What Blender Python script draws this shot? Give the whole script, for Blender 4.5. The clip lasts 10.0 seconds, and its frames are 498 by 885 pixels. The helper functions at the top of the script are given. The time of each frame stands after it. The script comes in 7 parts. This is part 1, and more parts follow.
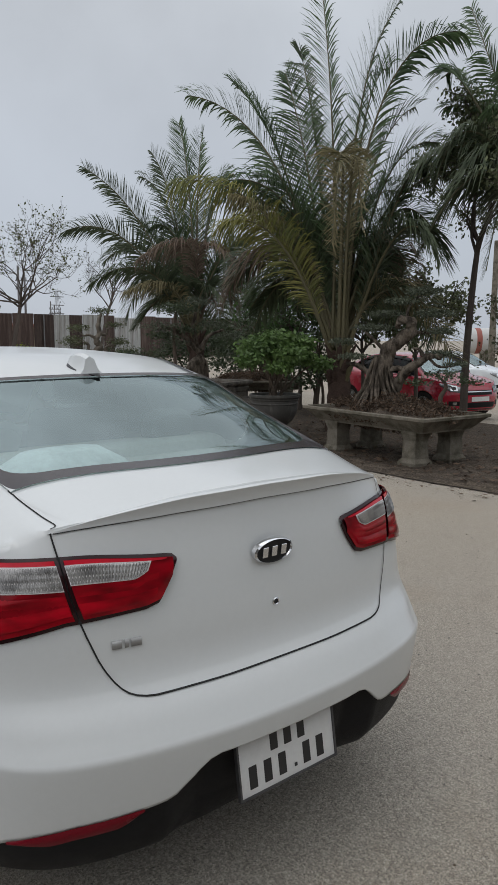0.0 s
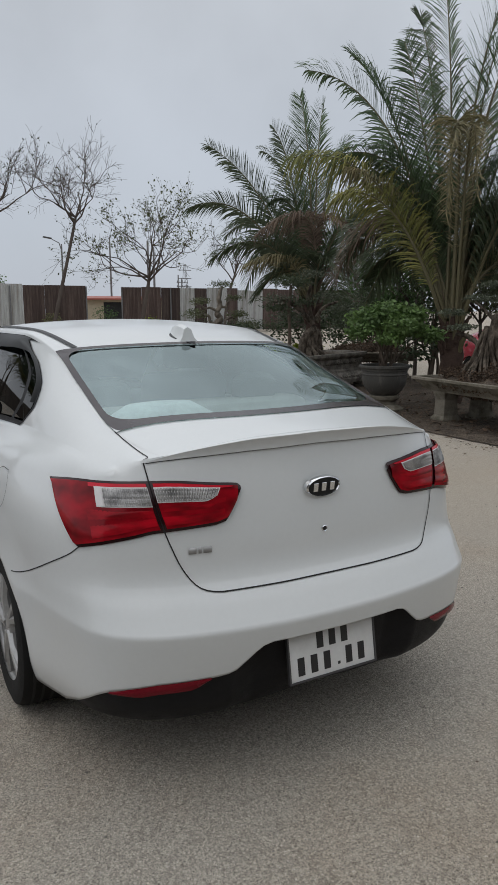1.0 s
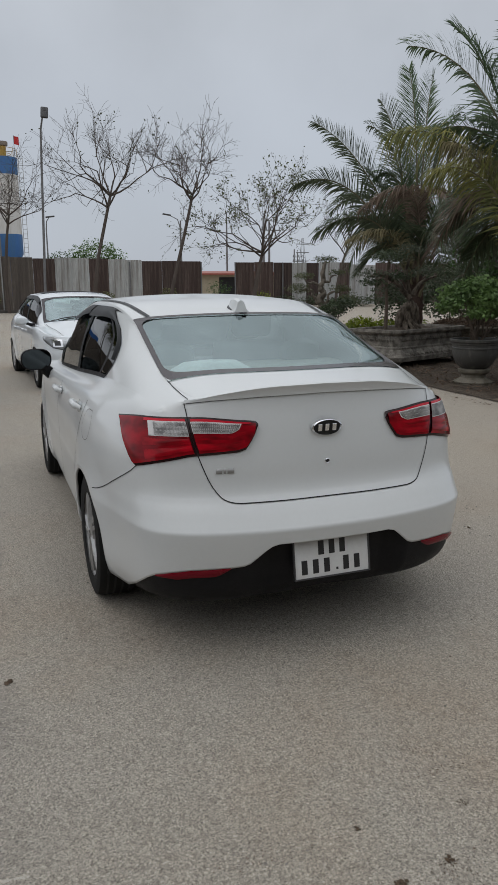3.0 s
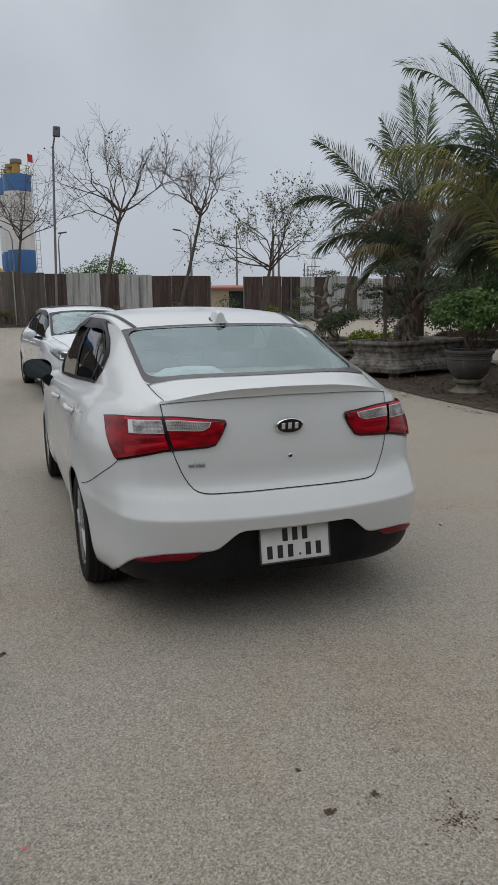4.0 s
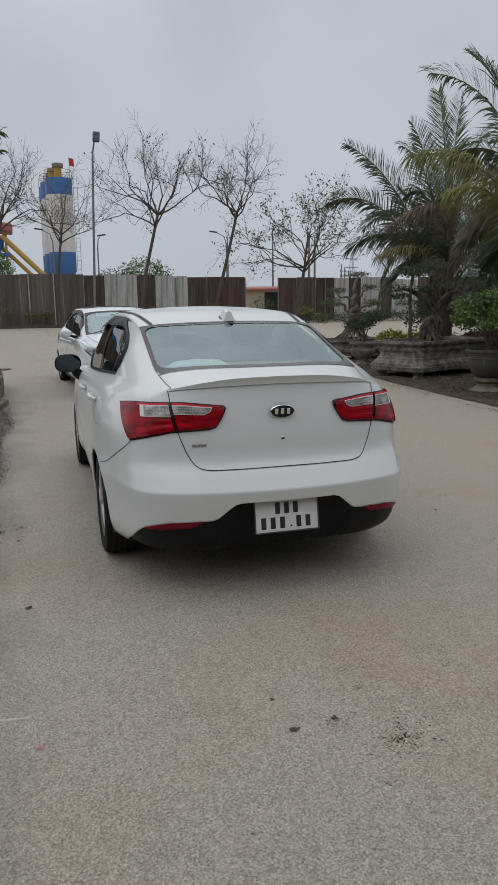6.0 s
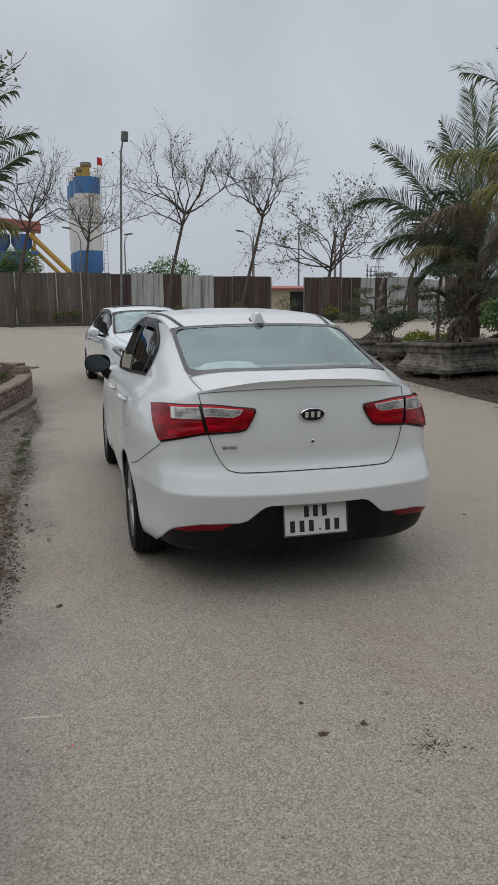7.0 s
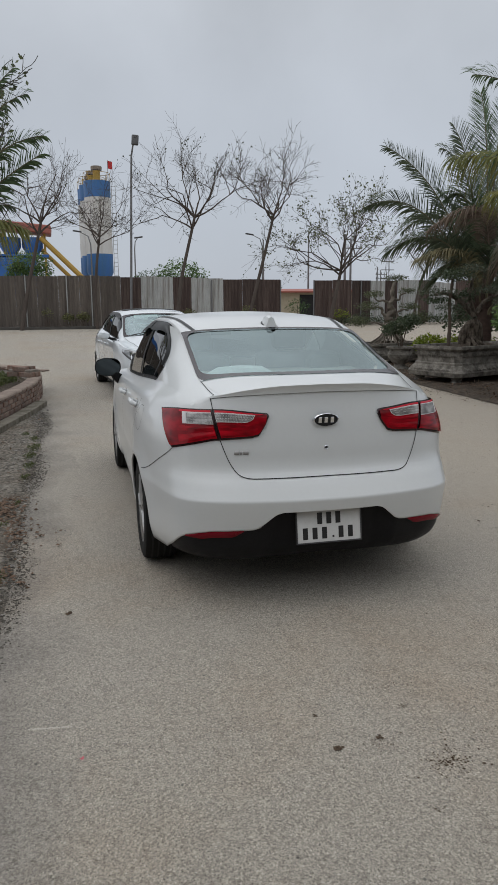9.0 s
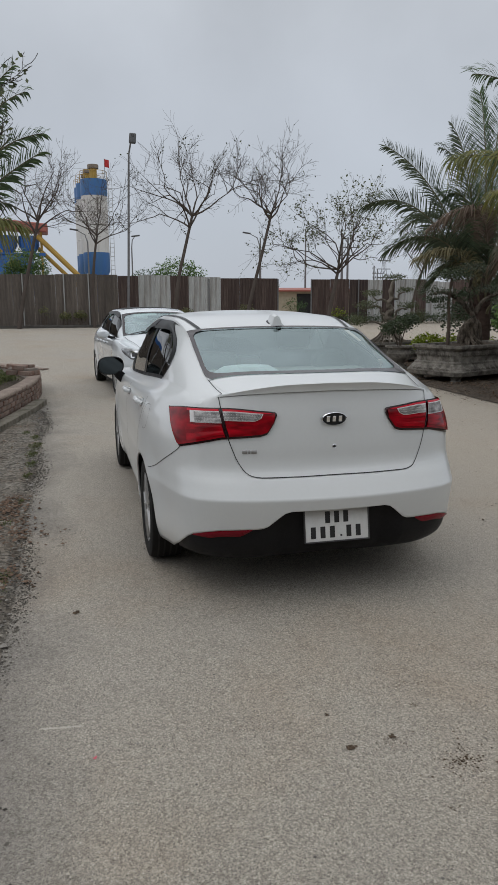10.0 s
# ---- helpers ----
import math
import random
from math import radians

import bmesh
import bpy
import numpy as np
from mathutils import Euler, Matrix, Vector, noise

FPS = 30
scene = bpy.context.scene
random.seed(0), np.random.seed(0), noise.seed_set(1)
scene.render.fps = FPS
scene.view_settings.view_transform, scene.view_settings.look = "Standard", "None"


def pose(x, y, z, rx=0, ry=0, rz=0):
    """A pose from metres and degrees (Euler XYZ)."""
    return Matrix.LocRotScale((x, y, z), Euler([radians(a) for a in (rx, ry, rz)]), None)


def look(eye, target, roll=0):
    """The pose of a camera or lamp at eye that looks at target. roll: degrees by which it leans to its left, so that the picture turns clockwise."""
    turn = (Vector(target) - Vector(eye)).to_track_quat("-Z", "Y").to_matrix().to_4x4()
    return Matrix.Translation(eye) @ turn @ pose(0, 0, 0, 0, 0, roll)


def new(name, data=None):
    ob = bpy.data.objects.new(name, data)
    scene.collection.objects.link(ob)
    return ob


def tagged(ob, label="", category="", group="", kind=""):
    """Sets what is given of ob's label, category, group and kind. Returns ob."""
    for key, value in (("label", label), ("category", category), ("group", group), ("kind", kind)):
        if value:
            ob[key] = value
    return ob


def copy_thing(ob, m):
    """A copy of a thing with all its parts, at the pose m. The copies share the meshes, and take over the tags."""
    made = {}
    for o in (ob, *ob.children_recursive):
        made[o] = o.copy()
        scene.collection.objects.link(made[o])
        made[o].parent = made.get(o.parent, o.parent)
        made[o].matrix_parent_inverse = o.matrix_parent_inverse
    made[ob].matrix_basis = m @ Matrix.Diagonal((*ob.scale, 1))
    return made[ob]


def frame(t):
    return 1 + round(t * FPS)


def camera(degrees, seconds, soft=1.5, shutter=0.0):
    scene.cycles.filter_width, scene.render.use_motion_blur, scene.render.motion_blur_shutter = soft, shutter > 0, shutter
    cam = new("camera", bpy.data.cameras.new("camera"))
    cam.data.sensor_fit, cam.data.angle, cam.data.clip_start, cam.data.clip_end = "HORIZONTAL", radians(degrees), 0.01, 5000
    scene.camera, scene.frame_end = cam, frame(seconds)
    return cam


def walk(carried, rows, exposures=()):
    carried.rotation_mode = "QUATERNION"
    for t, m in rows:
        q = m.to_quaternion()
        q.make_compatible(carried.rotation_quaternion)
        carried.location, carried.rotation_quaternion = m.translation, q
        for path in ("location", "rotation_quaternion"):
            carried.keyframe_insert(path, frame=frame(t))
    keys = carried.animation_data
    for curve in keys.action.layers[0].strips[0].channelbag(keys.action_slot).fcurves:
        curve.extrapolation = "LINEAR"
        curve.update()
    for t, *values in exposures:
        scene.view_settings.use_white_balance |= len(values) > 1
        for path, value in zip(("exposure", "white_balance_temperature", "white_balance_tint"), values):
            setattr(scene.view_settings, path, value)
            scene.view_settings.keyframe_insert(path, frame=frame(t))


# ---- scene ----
cam = camera(38.3, 10.0)
PATH = [
    (0, (-1.205, -1.322, 1.481), (0.049, 0.211, 1.199), 0.1),
    (0.5, (-1.29, -1.546, 1.474), (-0.182, 0.086, 1.148), 0.1),
    (1, (-1.301, -1.776, 1.483), (-0.334, -0.062, 1.126), -0.3),
    (1.5, (-1.213, -1.996, 1.477), (-0.373, -0.221, 1.096), -0.6),
    (2, (-1.221, -2.115, 1.491), (-0.468, -0.308, 1.08), -0.7),
    (2.5, (-1.294, -2.284, 1.489), (-0.594, -0.46, 1.058), -0.6),
    (3.8, (-1.215, -2.811, 1.48), (-0.561, -0.962, 1.088), -0.6),
    (4, (-1.211, -2.866, 1.479), (-0.564, -1.014, 1.094), -0.7),
    (4.5, (-1.278, -3.012, 1.481), (-0.64, -1.154, 1.105), -0.5),
    (5, (-1.291, -3.145, 1.468), (-0.662, -1.284, 1.093), -0.6),
    (6.5, (-1.116, -3.348, 1.471), (-0.606, -1.453, 1.087), -0.6),
    (7, (-1.195, -3.32, 1.489), (-0.707, -1.419, 1.106), -0.4),
    (7.5, (-1.222, -3.287, 1.493), (-0.75, -1.381, 1.116), -0.5),
    (8, (-1.198, -3.273, 1.497), (-0.737, -1.363, 1.125), -0.5),
    (8.5, (-1.189, -3.265, 1.497), (-0.73, -1.354, 1.125), -0.4),
    (9, (-1.197, -3.262, 1.492), (-0.733, -1.353, 1.117), -0.4),
    (9.5, (-1.214, -3.262, 1.493), (-0.743, -1.355, 1.116), -0.3),
    (10, (-1.252, -3.243, 1.491), (-0.778, -1.337, 1.113), -0.3),
]
walk(cam, [(t, look(eye, target, roll)) for t, eye, target, roll in PATH],
     exposures=[(0, 0.05), (1, 0.06), (1.5, 0.10), (2, -0.10), (2.5, -0.06), (4.5, -0.02), (6.5, 0.0), (8, 0.02), (10, 0.02)])

# ---- world, sun, exposure ----
world = bpy.data.worlds.new("overcast_sky")
scene.world = world
world.use_nodes = True
wn, wl = world.node_tree.nodes, world.node_tree.links
sky = wn.new("ShaderNodeTexSky")
sky.sky_type = "NISHITA"
sky.sun_disc = False
SUN_EL, SUN_AZ = radians(62), radians(258)
sky.sun_elevation, sky.sun_rotation = SUN_EL, SUN_AZ
sky.air_density, sky.dust_density, sky.ozone_density = 1.0, 3.0, 1.0
grey = wn.new("ShaderNodeMix")
grey.data_type = "RGBA"
grey.inputs["Factor"].default_value = 0.86
grey.inputs["B"].default_value = (5.32, 5.57, 5.98, 1)
wl.new(sky.outputs[0], grey.inputs["A"])
cloud_co = wn.new("ShaderNodeTexCoord")
cloud = wn.new("ShaderNodeTexNoise")
cloud.inputs["Scale"].default_value, cloud.inputs["Detail"].default_value = 3.2, 6.0
wl.new(cloud_co.outputs["Generated"], cloud.inputs["Vector"])
# an overcast sky grows brighter and more broken towards the zenith
height = wn.new("ShaderNodeSeparateXYZ")
wl.new(cloud_co.outputs["Generated"], height.inputs[0])


def sky_math(kind, a, b, c=0.0):
    m = wn.new("ShaderNodeMath")
    m.operation = kind
    for k, q in enumerate((a, b, c)):
        if isinstance(q, float):
            m.inputs[k].default_value = q
        else:
            wl.new(q, m.inputs[k])
    return m.outputs[0]


square = sky_math("MULTIPLY", height.outputs["Z"], height.outputs["Z"])
fourth = sky_math("MULTIPLY", square, square)
zenith = sky_math("MULTIPLY_ADD", fourth, 1.15, sky_math("MULTIPLY_ADD", square, 0.35, 0.99))
swing = sky_math("MULTIPLY_ADD", square, 2.6, 0.25)
puffs = sky_math("SUBTRACT", cloud.outputs[0], 0.5)
total = sky_math("MULTIPLY", zenith, sky_math("MULTIPLY_ADD", puffs, swing, 1.0))
veil = wn.new("ShaderNodeVectorMath")
veil.operation = "SCALE"
wl.new(grey.outputs["Result"], veil.inputs[0])
wl.new(total, veil.inputs["Scale"])
# cooler low down, whiter overhead
low = wn.new("ShaderNodeMapRange")
low.inputs["From Min"].default_value, low.inputs["From Max"].default_value = 0.05, 0.50
wl.new(height.outputs["Z"], low.inputs["Value"])
cool = wn.new("ShaderNodeMix")
cool.data_type = "RGBA"
cool.inputs["A"].default_value, cool.inputs["B"].default_value = (0.955, 0.985, 1.03, 1), (1.005, 1.0, 0.97, 1)
wl.new(low.outputs[0], cool.inputs["Factor"])
tinted = wn.new("ShaderNodeVectorMath")
tinted.operation = "MULTIPLY"
wl.new(veil.outputs[0], tinted.inputs[0])
wl.new(cool.outputs["Result"], tinted.inputs[1])
wl.new(tinted.outputs[0], wn["Background"].inputs["Color"])
wn["Background"].inputs["Strength"].default_value = 0.103
sun = new("sun", bpy.data.lights.new("sun", "SUN"))
sun.data.energy, sun.data.angle, sun.data.color = 0.5, radians(174), (1.0, 0.98, 0.95)
sun_way = Vector((math.sin(SUN_AZ) * math.cos(SUN_EL), math.cos(SUN_AZ) * math.cos(SUN_EL), math.sin(SUN_EL)))
sun.matrix_world = look(sun_way * 60, (0, 0, 0))


# ---- small builders ----
def part(name, bm, material, parent=None, label="", smooth=True, angle=0.6):
    """Links a bmesh as one mesh object under its thing or part."""
    mesh = bpy.data.meshes.new(name)
    if smooth:
        for f in bm.faces:
            f.smooth = True
        for e in bm.edges:
            if len(e.link_faces) == 2 and e.calc_face_angle(0) > angle:
                e.smooth = False
    bm.to_mesh(mesh)
    bm.free()
    for m in material if isinstance(material, (list, tuple)) else [material]:
        mesh.materials.append(m)
    ob = new(name, mesh)
    if parent:
        ob.parent = parent
    return tagged(ob, label)


def thing(name, label, category, group="", kind="", at=None):
    ob = new(name)
    ob.empty_display_size = 0.1
    if at:
        ob.matrix_basis = at
    return tagged(ob, label, category, group, kind)


def mesh_of(verts, faces):
    bm = bmesh.new()
    vs = [bm.verts.new(v) for v in verts]
    for f in faces:
        if len(set(f)) > 2:
            try:
                bm.faces.new([vs[i] for i in f])
            except ValueError:
                pass
    return bm


def grid(rows, close_u=False, close_v=False, skip=None):
    """A sheet through rows of points."""
    nv, nu = len(rows), len(rows[0])
    verts = [p for r in rows for p in r]
    faces = []
    for i in range(nv if close_v else nv - 1):
        for j in range(nu if close_u else nu - 1):
            if skip and skip(i, j):
                continue
            k, l = (i + 1) % nv, (j + 1) % nu
            faces.append((i * nu + j, i * nu + l, k * nu + l, k * nu + j))
    bm = mesh_of(verts, faces)
    return bm


def merge(*bms):
    out = bms[0]
    for b in bms[1:]:
        me = bpy.data.meshes.new("tmp")
        b.to_mesh(me)
        b.free()
        out.from_mesh(me)
        bpy.data.meshes.remove(me)
    return out


def tidy(bm, dist=0.0005):
    bmesh.ops.remove_doubles(bm, verts=bm.verts, dist=dist)
    bmesh.ops.recalc_face_normals(bm, faces=bm.faces)
    return bm


def box(x0, x1, y0, y1, z0, z1, bevel=0.0, seg=2):
    bm = bmesh.new()
    bmesh.ops.create_cube(bm, size=1.0)
    for v in bm.verts:
        v.co = Vector((x0 + (v.co.x + 0.5) * (x1 - x0), y0 + (v.co.y + 0.5) * (y1 - y0), z0 + (v.co.z + 0.5) * (z1 - z0)))
    if bevel:
        bmesh.ops.bevel(bm, geom=bm.edges, offset=bevel, segments=seg, profile=0.5, affect="EDGES")
    return bm


def moved(bm, m):
    bmesh.ops.transform(bm, matrix=m, verts=bm.verts)
    return bm


def lathe(profile, n=32, axis="z"):
    """A turned form from (radius, height) pairs."""
    rows = []
    for r, h in profile:
        ring = []
        for k in range(n):
            a = 2 * math.pi * k / n
            c, s = r * math.cos(a), r * math.sin(a)
            ring.append((c, s, h) if axis == "z" else (h, c, s))
        rows.append(ring)
    return tidy(grid(rows, close_u=True), 1e-5)


def squircle(profile, a, b, n=32, power=2.6):
    """A form of rounded rectangles from (share of the size, height) pairs."""
    rows = []
    for r, h in profile:
        ring = []
        for k in range(n):
            t = 2 * math.pi * k / n
            c, q = math.cos(t), math.sin(t)
            ring.append((a * r * math.copysign(abs(c) ** (2 / power), c), b * r * math.copysign(abs(q) ** (2 / power), q), h))
        rows.append(ring)
    return tidy(grid(rows, close_u=True), 1e-5)


def tube(path, radii, n=8, caps=True):
    """A round limb along a path."""
    path = [Vector(p) for p in path]
    rows, ref = [], Vector((0.31, 0.17, 0.93))
    for i, p in enumerate(path):
        d = (path[min(i + 1, len(path) - 1)] - path[max(i - 1, 0)]).normalized()
        if abs(d.dot(ref)) > 0.97:
            ref = Vector((0.9, 0.3, 0.1))
        a = d.cross(ref).normalized()
        b = d.cross(a)
        r = radii[i] if isinstance(radii, (list, tuple)) else radii
        rows.append([p + (a * math.cos(2 * math.pi * k / n) + b * math.sin(2 * math.pi * k / n)) * r for k in range(n)])
    bm = grid(rows, close_u=True)
    if caps:
        bm.verts.ensure_lookup_table()
        for start in (0, (len(rows) - 1) * n):
            try:
                bm.faces.new([bm.verts[start + k] for k in range(n)])
            except ValueError:
                pass
    bmesh.ops.recalc_face_normals(bm, faces=bm.faces)
    return bm


def gnarl(bm, amount, size, seed=0.0):
    """Knots and hollows on a limb."""
    bm.normal_update()
    for v in bm.verts:
        v.co += v.normal * amount * (noise.noise(v.co * size + Vector((seed, 0, 0))) + 0.5 * noise.noise(v.co * size * 2.7 + Vector((0, seed, 3))))
    return bm


def keyed(*pairs):
    """A smooth curve through (t, value) pairs, that never overshoots."""
    ts, vs = [p[0] for p in pairs], [p[1] for p in pairs]
    n = len(ts)
    d = [(vs[i + 1] - vs[i]) / (ts[i + 1] - ts[i]) for i in range(n - 1)]
    m = [d[0]] + [0.0 if d[i - 1] * d[i] <= 0 else 2 * d[i - 1] * d[i] / (d[i - 1] + d[i]) for i in range(1, n - 1)] + [d[-1]]

    def f(t):
        t = min(max(t, ts[0]), ts[-1])
        i = 0
        while i < n - 2 and t > ts[i + 1]:
            i += 1
        h = ts[i + 1] - ts[i]
        q = (t - ts[i]) / h
        return ((2 * q ** 3 - 3 * q * q + 1) * vs[i] + (q ** 3 - 2 * q * q + q) * h * m[i]
                + (3 * q * q - 2 * q ** 3) * vs[i + 1] + (q ** 3 - q * q) * h * m[i + 1])
    return f


def linear(*pairs):
    ts, vs = [p[0] for p in pairs], [p[1] for p in pairs]
    return lambda t: float(np.interp(t, ts, vs))


def steps(a, b, n):
    return [a + (b - a) * i / n for i in range(n + 1)]


# ---- materials ----
def node(nt, kind, **ins):
    nd = nt.nodes.new(kind)
    for k, v in ins.items():
        nd.inputs[k.replace("_", " ")].default_value = v
    return nd


def surface(name, color, rough=0.6, metal=0.0, second=None, scale=4.0, fine=60.0, mix=0.5, bump=0.0, bump_scale=None, vary=0.0,
            coat=0.0, stretch=(1, 1, 1), spec=0.5, grain=0.12, sharp=(0.35, 0.65), sheet=False, rough_vary=0.1, detail=6.0):
    """A Principled surface: two tones in large stains, a finer grain, fine relief and a shade of its own for each piece."""
    mat = bpy.data.materials.new(name)
    mat.use_nodes = True
    nt = mat.node_tree
    lk = nt.links.new
    bs = nt.nodes["Principled BSDF"]
    bs.inputs["Roughness"].default_value, bs.inputs["Metallic"].default_value = rough, metal
    bs.inputs["Coat Weight"].default_value, bs.inputs["Specular IOR Level"].default_value = coat, spec
    bs.inputs["Coat Roughness"].default_value = 0.06
    co = node(nt, "ShaderNodeTexCoord")
    mp = node(nt, "ShaderNodeMapping")
    mp.inputs["Scale"].default_value = stretch
    lk(co.outputs["Object"], mp.inputs["Vector"])
    big = node(nt, "ShaderNodeTexNoise", Scale=scale, Detail=detail, Roughness=0.6)
    small = node(nt, "ShaderNodeTexNoise", Scale=fine, Detail=4.0, Roughness=0.7)
    lk(mp.outputs[0], big.inputs["Vector"])
    lk(mp.outputs[0], small.inputs["Vector"])
    c2 = second or tuple(c * 0.75 for c in color)
    spread = node(nt, "ShaderNodeMapRange", From_Min=sharp[0], From_Max=sharp[1], To_Max=mix)
    lk(big.outputs["Fac"], spread.inputs["Value"])
    tone = node(nt, "ShaderNodeMix")
    tone.data_type = "RGBA"
    tone.inputs["A"].default_value, tone.inputs["B"].default_value = (*color, 1), (*c2, 1)
    lk(spread.outputs[0], tone.inputs["Factor"])
    g = node(nt, "ShaderNodeMapRange", From_Min=0.25, From_Max=0.75, To_Min=1 - grain, To_Max=1 + grain)
    lk(small.outputs["Fac"], g.inputs["Value"])
    out = node(nt, "ShaderNodeVectorMath")
    out.operation = "SCALE"
    lk(tone.outputs["Result"], out.inputs[0])
    lk(g.outputs[0], out.inputs["Scale"])
    last = out
    if vary:
        info = node(nt, "ShaderNodeObjectInfo") if not sheet else node(nt, "ShaderNodeNewGeometry")
        r = node(nt, "ShaderNodeMapRange", To_Min=1 - vary, To_Max=1 + vary)
        lk(info.outputs["Random Per Island" if sheet else "Random"], r.inputs["Value"])
        last = node(nt, "ShaderNodeVectorMath")
        last.operation = "SCALE"
        lk(out.outputs[0], last.inputs[0])
        lk(r.outputs[0], last.inputs["Scale"])
    lk(last.outputs[0], bs.inputs["Base Color"])
    if rough_vary:
        rr = node(nt, "ShaderNodeMapRange", From_Min=0.3, From_Max=0.7, To_Min=max(rough - rough_vary, 0.02), To_Max=min(rough + rough_vary, 1))
        lk(big.outputs["Fac"], rr.inputs["Value"])
        lk(rr.outputs[0], bs.inputs["Roughness"])
    if bump:
        bp = node(nt, "ShaderNodeBump", Strength=0.8, Distance=bump)
        src = small
        if bump_scale:
            src = node(nt, "ShaderNodeTexNoise", Scale=bump_scale, Detail=6.0, Roughness=0.65)
            lk(mp.outputs[0], src.inputs["Vector"])
        lk(src.outputs["Fac"], bp.inputs["Height"])
        lk(bp.outputs[0], bs.inputs["Normal"])
    return mat


def stony(mat, scale, low, high):
    """Gives each small stone in a surface its own shade."""
    nt = mat.node_tree
    bs = nt.nodes["Principled BSDF"]
    src = bs.inputs["Base Color"].links[0].from_socket
    co = node(nt, "ShaderNodeTexCoord")
    cell = node(nt, "ShaderNodeTexVoronoi", Scale=scale)
    nt.links.new(co.outputs["Object"], cell.inputs["Vector"])
    shade = node(nt, "ShaderNodeMapRange", To_Min=low, To_Max=high)
    nt.links.new(cell.outputs["Color"], shade.inputs["Value"])
    out = node(nt, "ShaderNodeVectorMath")
    out.operation = "SCALE"
    nt.links.new(src, out.inputs[0])
    nt.links.new(shade.outputs[0], out.inputs["Scale"])
    nt.links.new(out.outputs[0], bs.inputs["Base Color"])
    return mat


def pane(name, tint, gloss=0.02, ior=1.5, film=0.0, sheen=(1, 1, 1)):
    """A thin sheet of glass: clear through, with a mirror-like sheen that grows towards grazing, and a mirror film of its own."""
    mat = bpy.data.materials.new(name)
    mat.use_nodes = True
    nt = mat.node_tree
    nt.nodes.remove(nt.nodes["Principled BSDF"])
    tr = node(nt, "ShaderNodeBsdfTransparent", Color=(*tint, 1))
    gl = node(nt, "ShaderNodeBsdfGlossy", Roughness=gloss, Color=(*sheen, 1))
    fr = node(nt, "ShaderNodeFresnel", IOR=ior)
    mx = node(nt, "ShaderNodeMixShader")
    lift = node(nt, "ShaderNodeMapRange", To_Min=film, To_Max=1.0)
    nt.links.new(fr.outputs[0], lift.inputs["Value"])
    nt.links.new(lift.outputs[0], mx.inputs[0])
    nt.links.new(tr.outputs[0], mx.inputs[1])
    nt.links.new(gl.outputs[0], mx.inputs[2])
    nt.links.new(mx.outputs[0], nt.nodes["Material Output"].inputs["Surface"])
    return mat


PAINT = surface("white_paint", (0.62, 0.638, 0.64), 0.32, second=(0.60, 0.618, 0.62), mix=0.3, coat=0.55, scale=1.4, grain=0.015, rough_vary=0.05)
SILVER = surface("silver_white_paint", (0.72, 0.76, 0.79), 0.22, coat=1.0, second=(0.68, 0.72, 0.75), grain=0.02, rough_vary=0.04)
REDPAINT = surface("red_paint", (0.36, 0.010, 0.030), 0.25, coat=0.8, second=(0.31, 0.009, 0.026), grain=0.03, rough_vary=0.04)
BLACK = surface("black_plastic", (0.010, 0.010, 0.012), 0.5, spec=0.15, second=(0.016, 0.015, 0.015), scale=9, bump=0.0006, bump_scale=500, grain=0.2)
GAP = surface("dark_gap", (0.012, 0.012, 0.012), 0.8, grain=0.0)
RUBBER = surface("tyre_rubber", (0.011, 0.011, 0.011), 0.85, spec=0.2, second=(0.022, 0.021, 0.019), scale=7, bump=0.002, bump_scale=60)
ALLOY = surface("alloy_rim", (0.40, 0.40, 0.40), 0.42, metal=0.5, second=(0.22, 0.21, 0.195), scale=9)
CHROME = surface("chrome", (0.75, 0.76, 0.78), 0.08, metal=1.0, grain=0.02, rough_vary=0.02)
REDLENS = surface("red_lens", (0.33, 0.002, 0.010), 0.10, second=(0.085, 0.001, 0.003), scale=8, mix=0.9, detail=2, spec=0.2, coat=0.06, stretch=(1, 1, 2.0), grain=0.06, rough_vary=0.02)
REDGLOW = surface("bright_red_lens_strip", (0.62, 0.020, 0.04), 0.12, second=(0.45, 0.010, 0.025), scale=12, spec=0.25, coat=0.08, grain=0.06, rough_vary=0.02)
REDPANEL = surface("bright_red_lens_panel", (0.40, 0.003, 0.012), 0.12, second=(0.10, 0.002, 0.004), scale=7, mix=0.9, detail=2, spec=0.2, coat=0.06, stretch=(1, 1, 3.5), grain=0.1, rough_vary=0.02)
LENS_EDGE = surface("dark_red_lens_edge", (0.022, 0.002, 0.004), 0.12, spec=0.35, grain=0.1, rough_vary=0.02)
DITCH = surface("grey_rain_channel", (0.05, 0.052, 0.055), 0.55, spec=0.3, grain=0.1)
LENS_RIM = surface("pale_lens_rim", (0.72, 0.70, 0.70), 0.25, grain=0.05)
DARKRED = surface("dark_red_reflector", (0.16, 0.004, 0.012), 0.25, grain=0.2, fine=200, spec=0.2)
CLEARLENS = surface("clear_lens_reflector", (0.42, 0.41, 0.40), 0.16, metal=0.45, second=(0.09, 0.085, 0.085), scale=16, mix=0.8, detail=1.5, coat=0.4, stretch=(1, 1, 1.6), grain=0.1, fine=120, bump=0.0006, bump_scale=160)
REARGLASS = pane("filmed_rear_glass", (0.84, 0.95, 0.93), 0.012, 1.5, 0.225, (0.82, 0.97, 0.99))
SCREEN = pane("clear_windscreen_glass", (0.82, 0.90, 0.89), 0.01, 1.5, 0.05)
SIDEGLASS = pane("dark_side_glass", (0.055, 0.063, 0.063), 0.01, 1.18, 0.01)
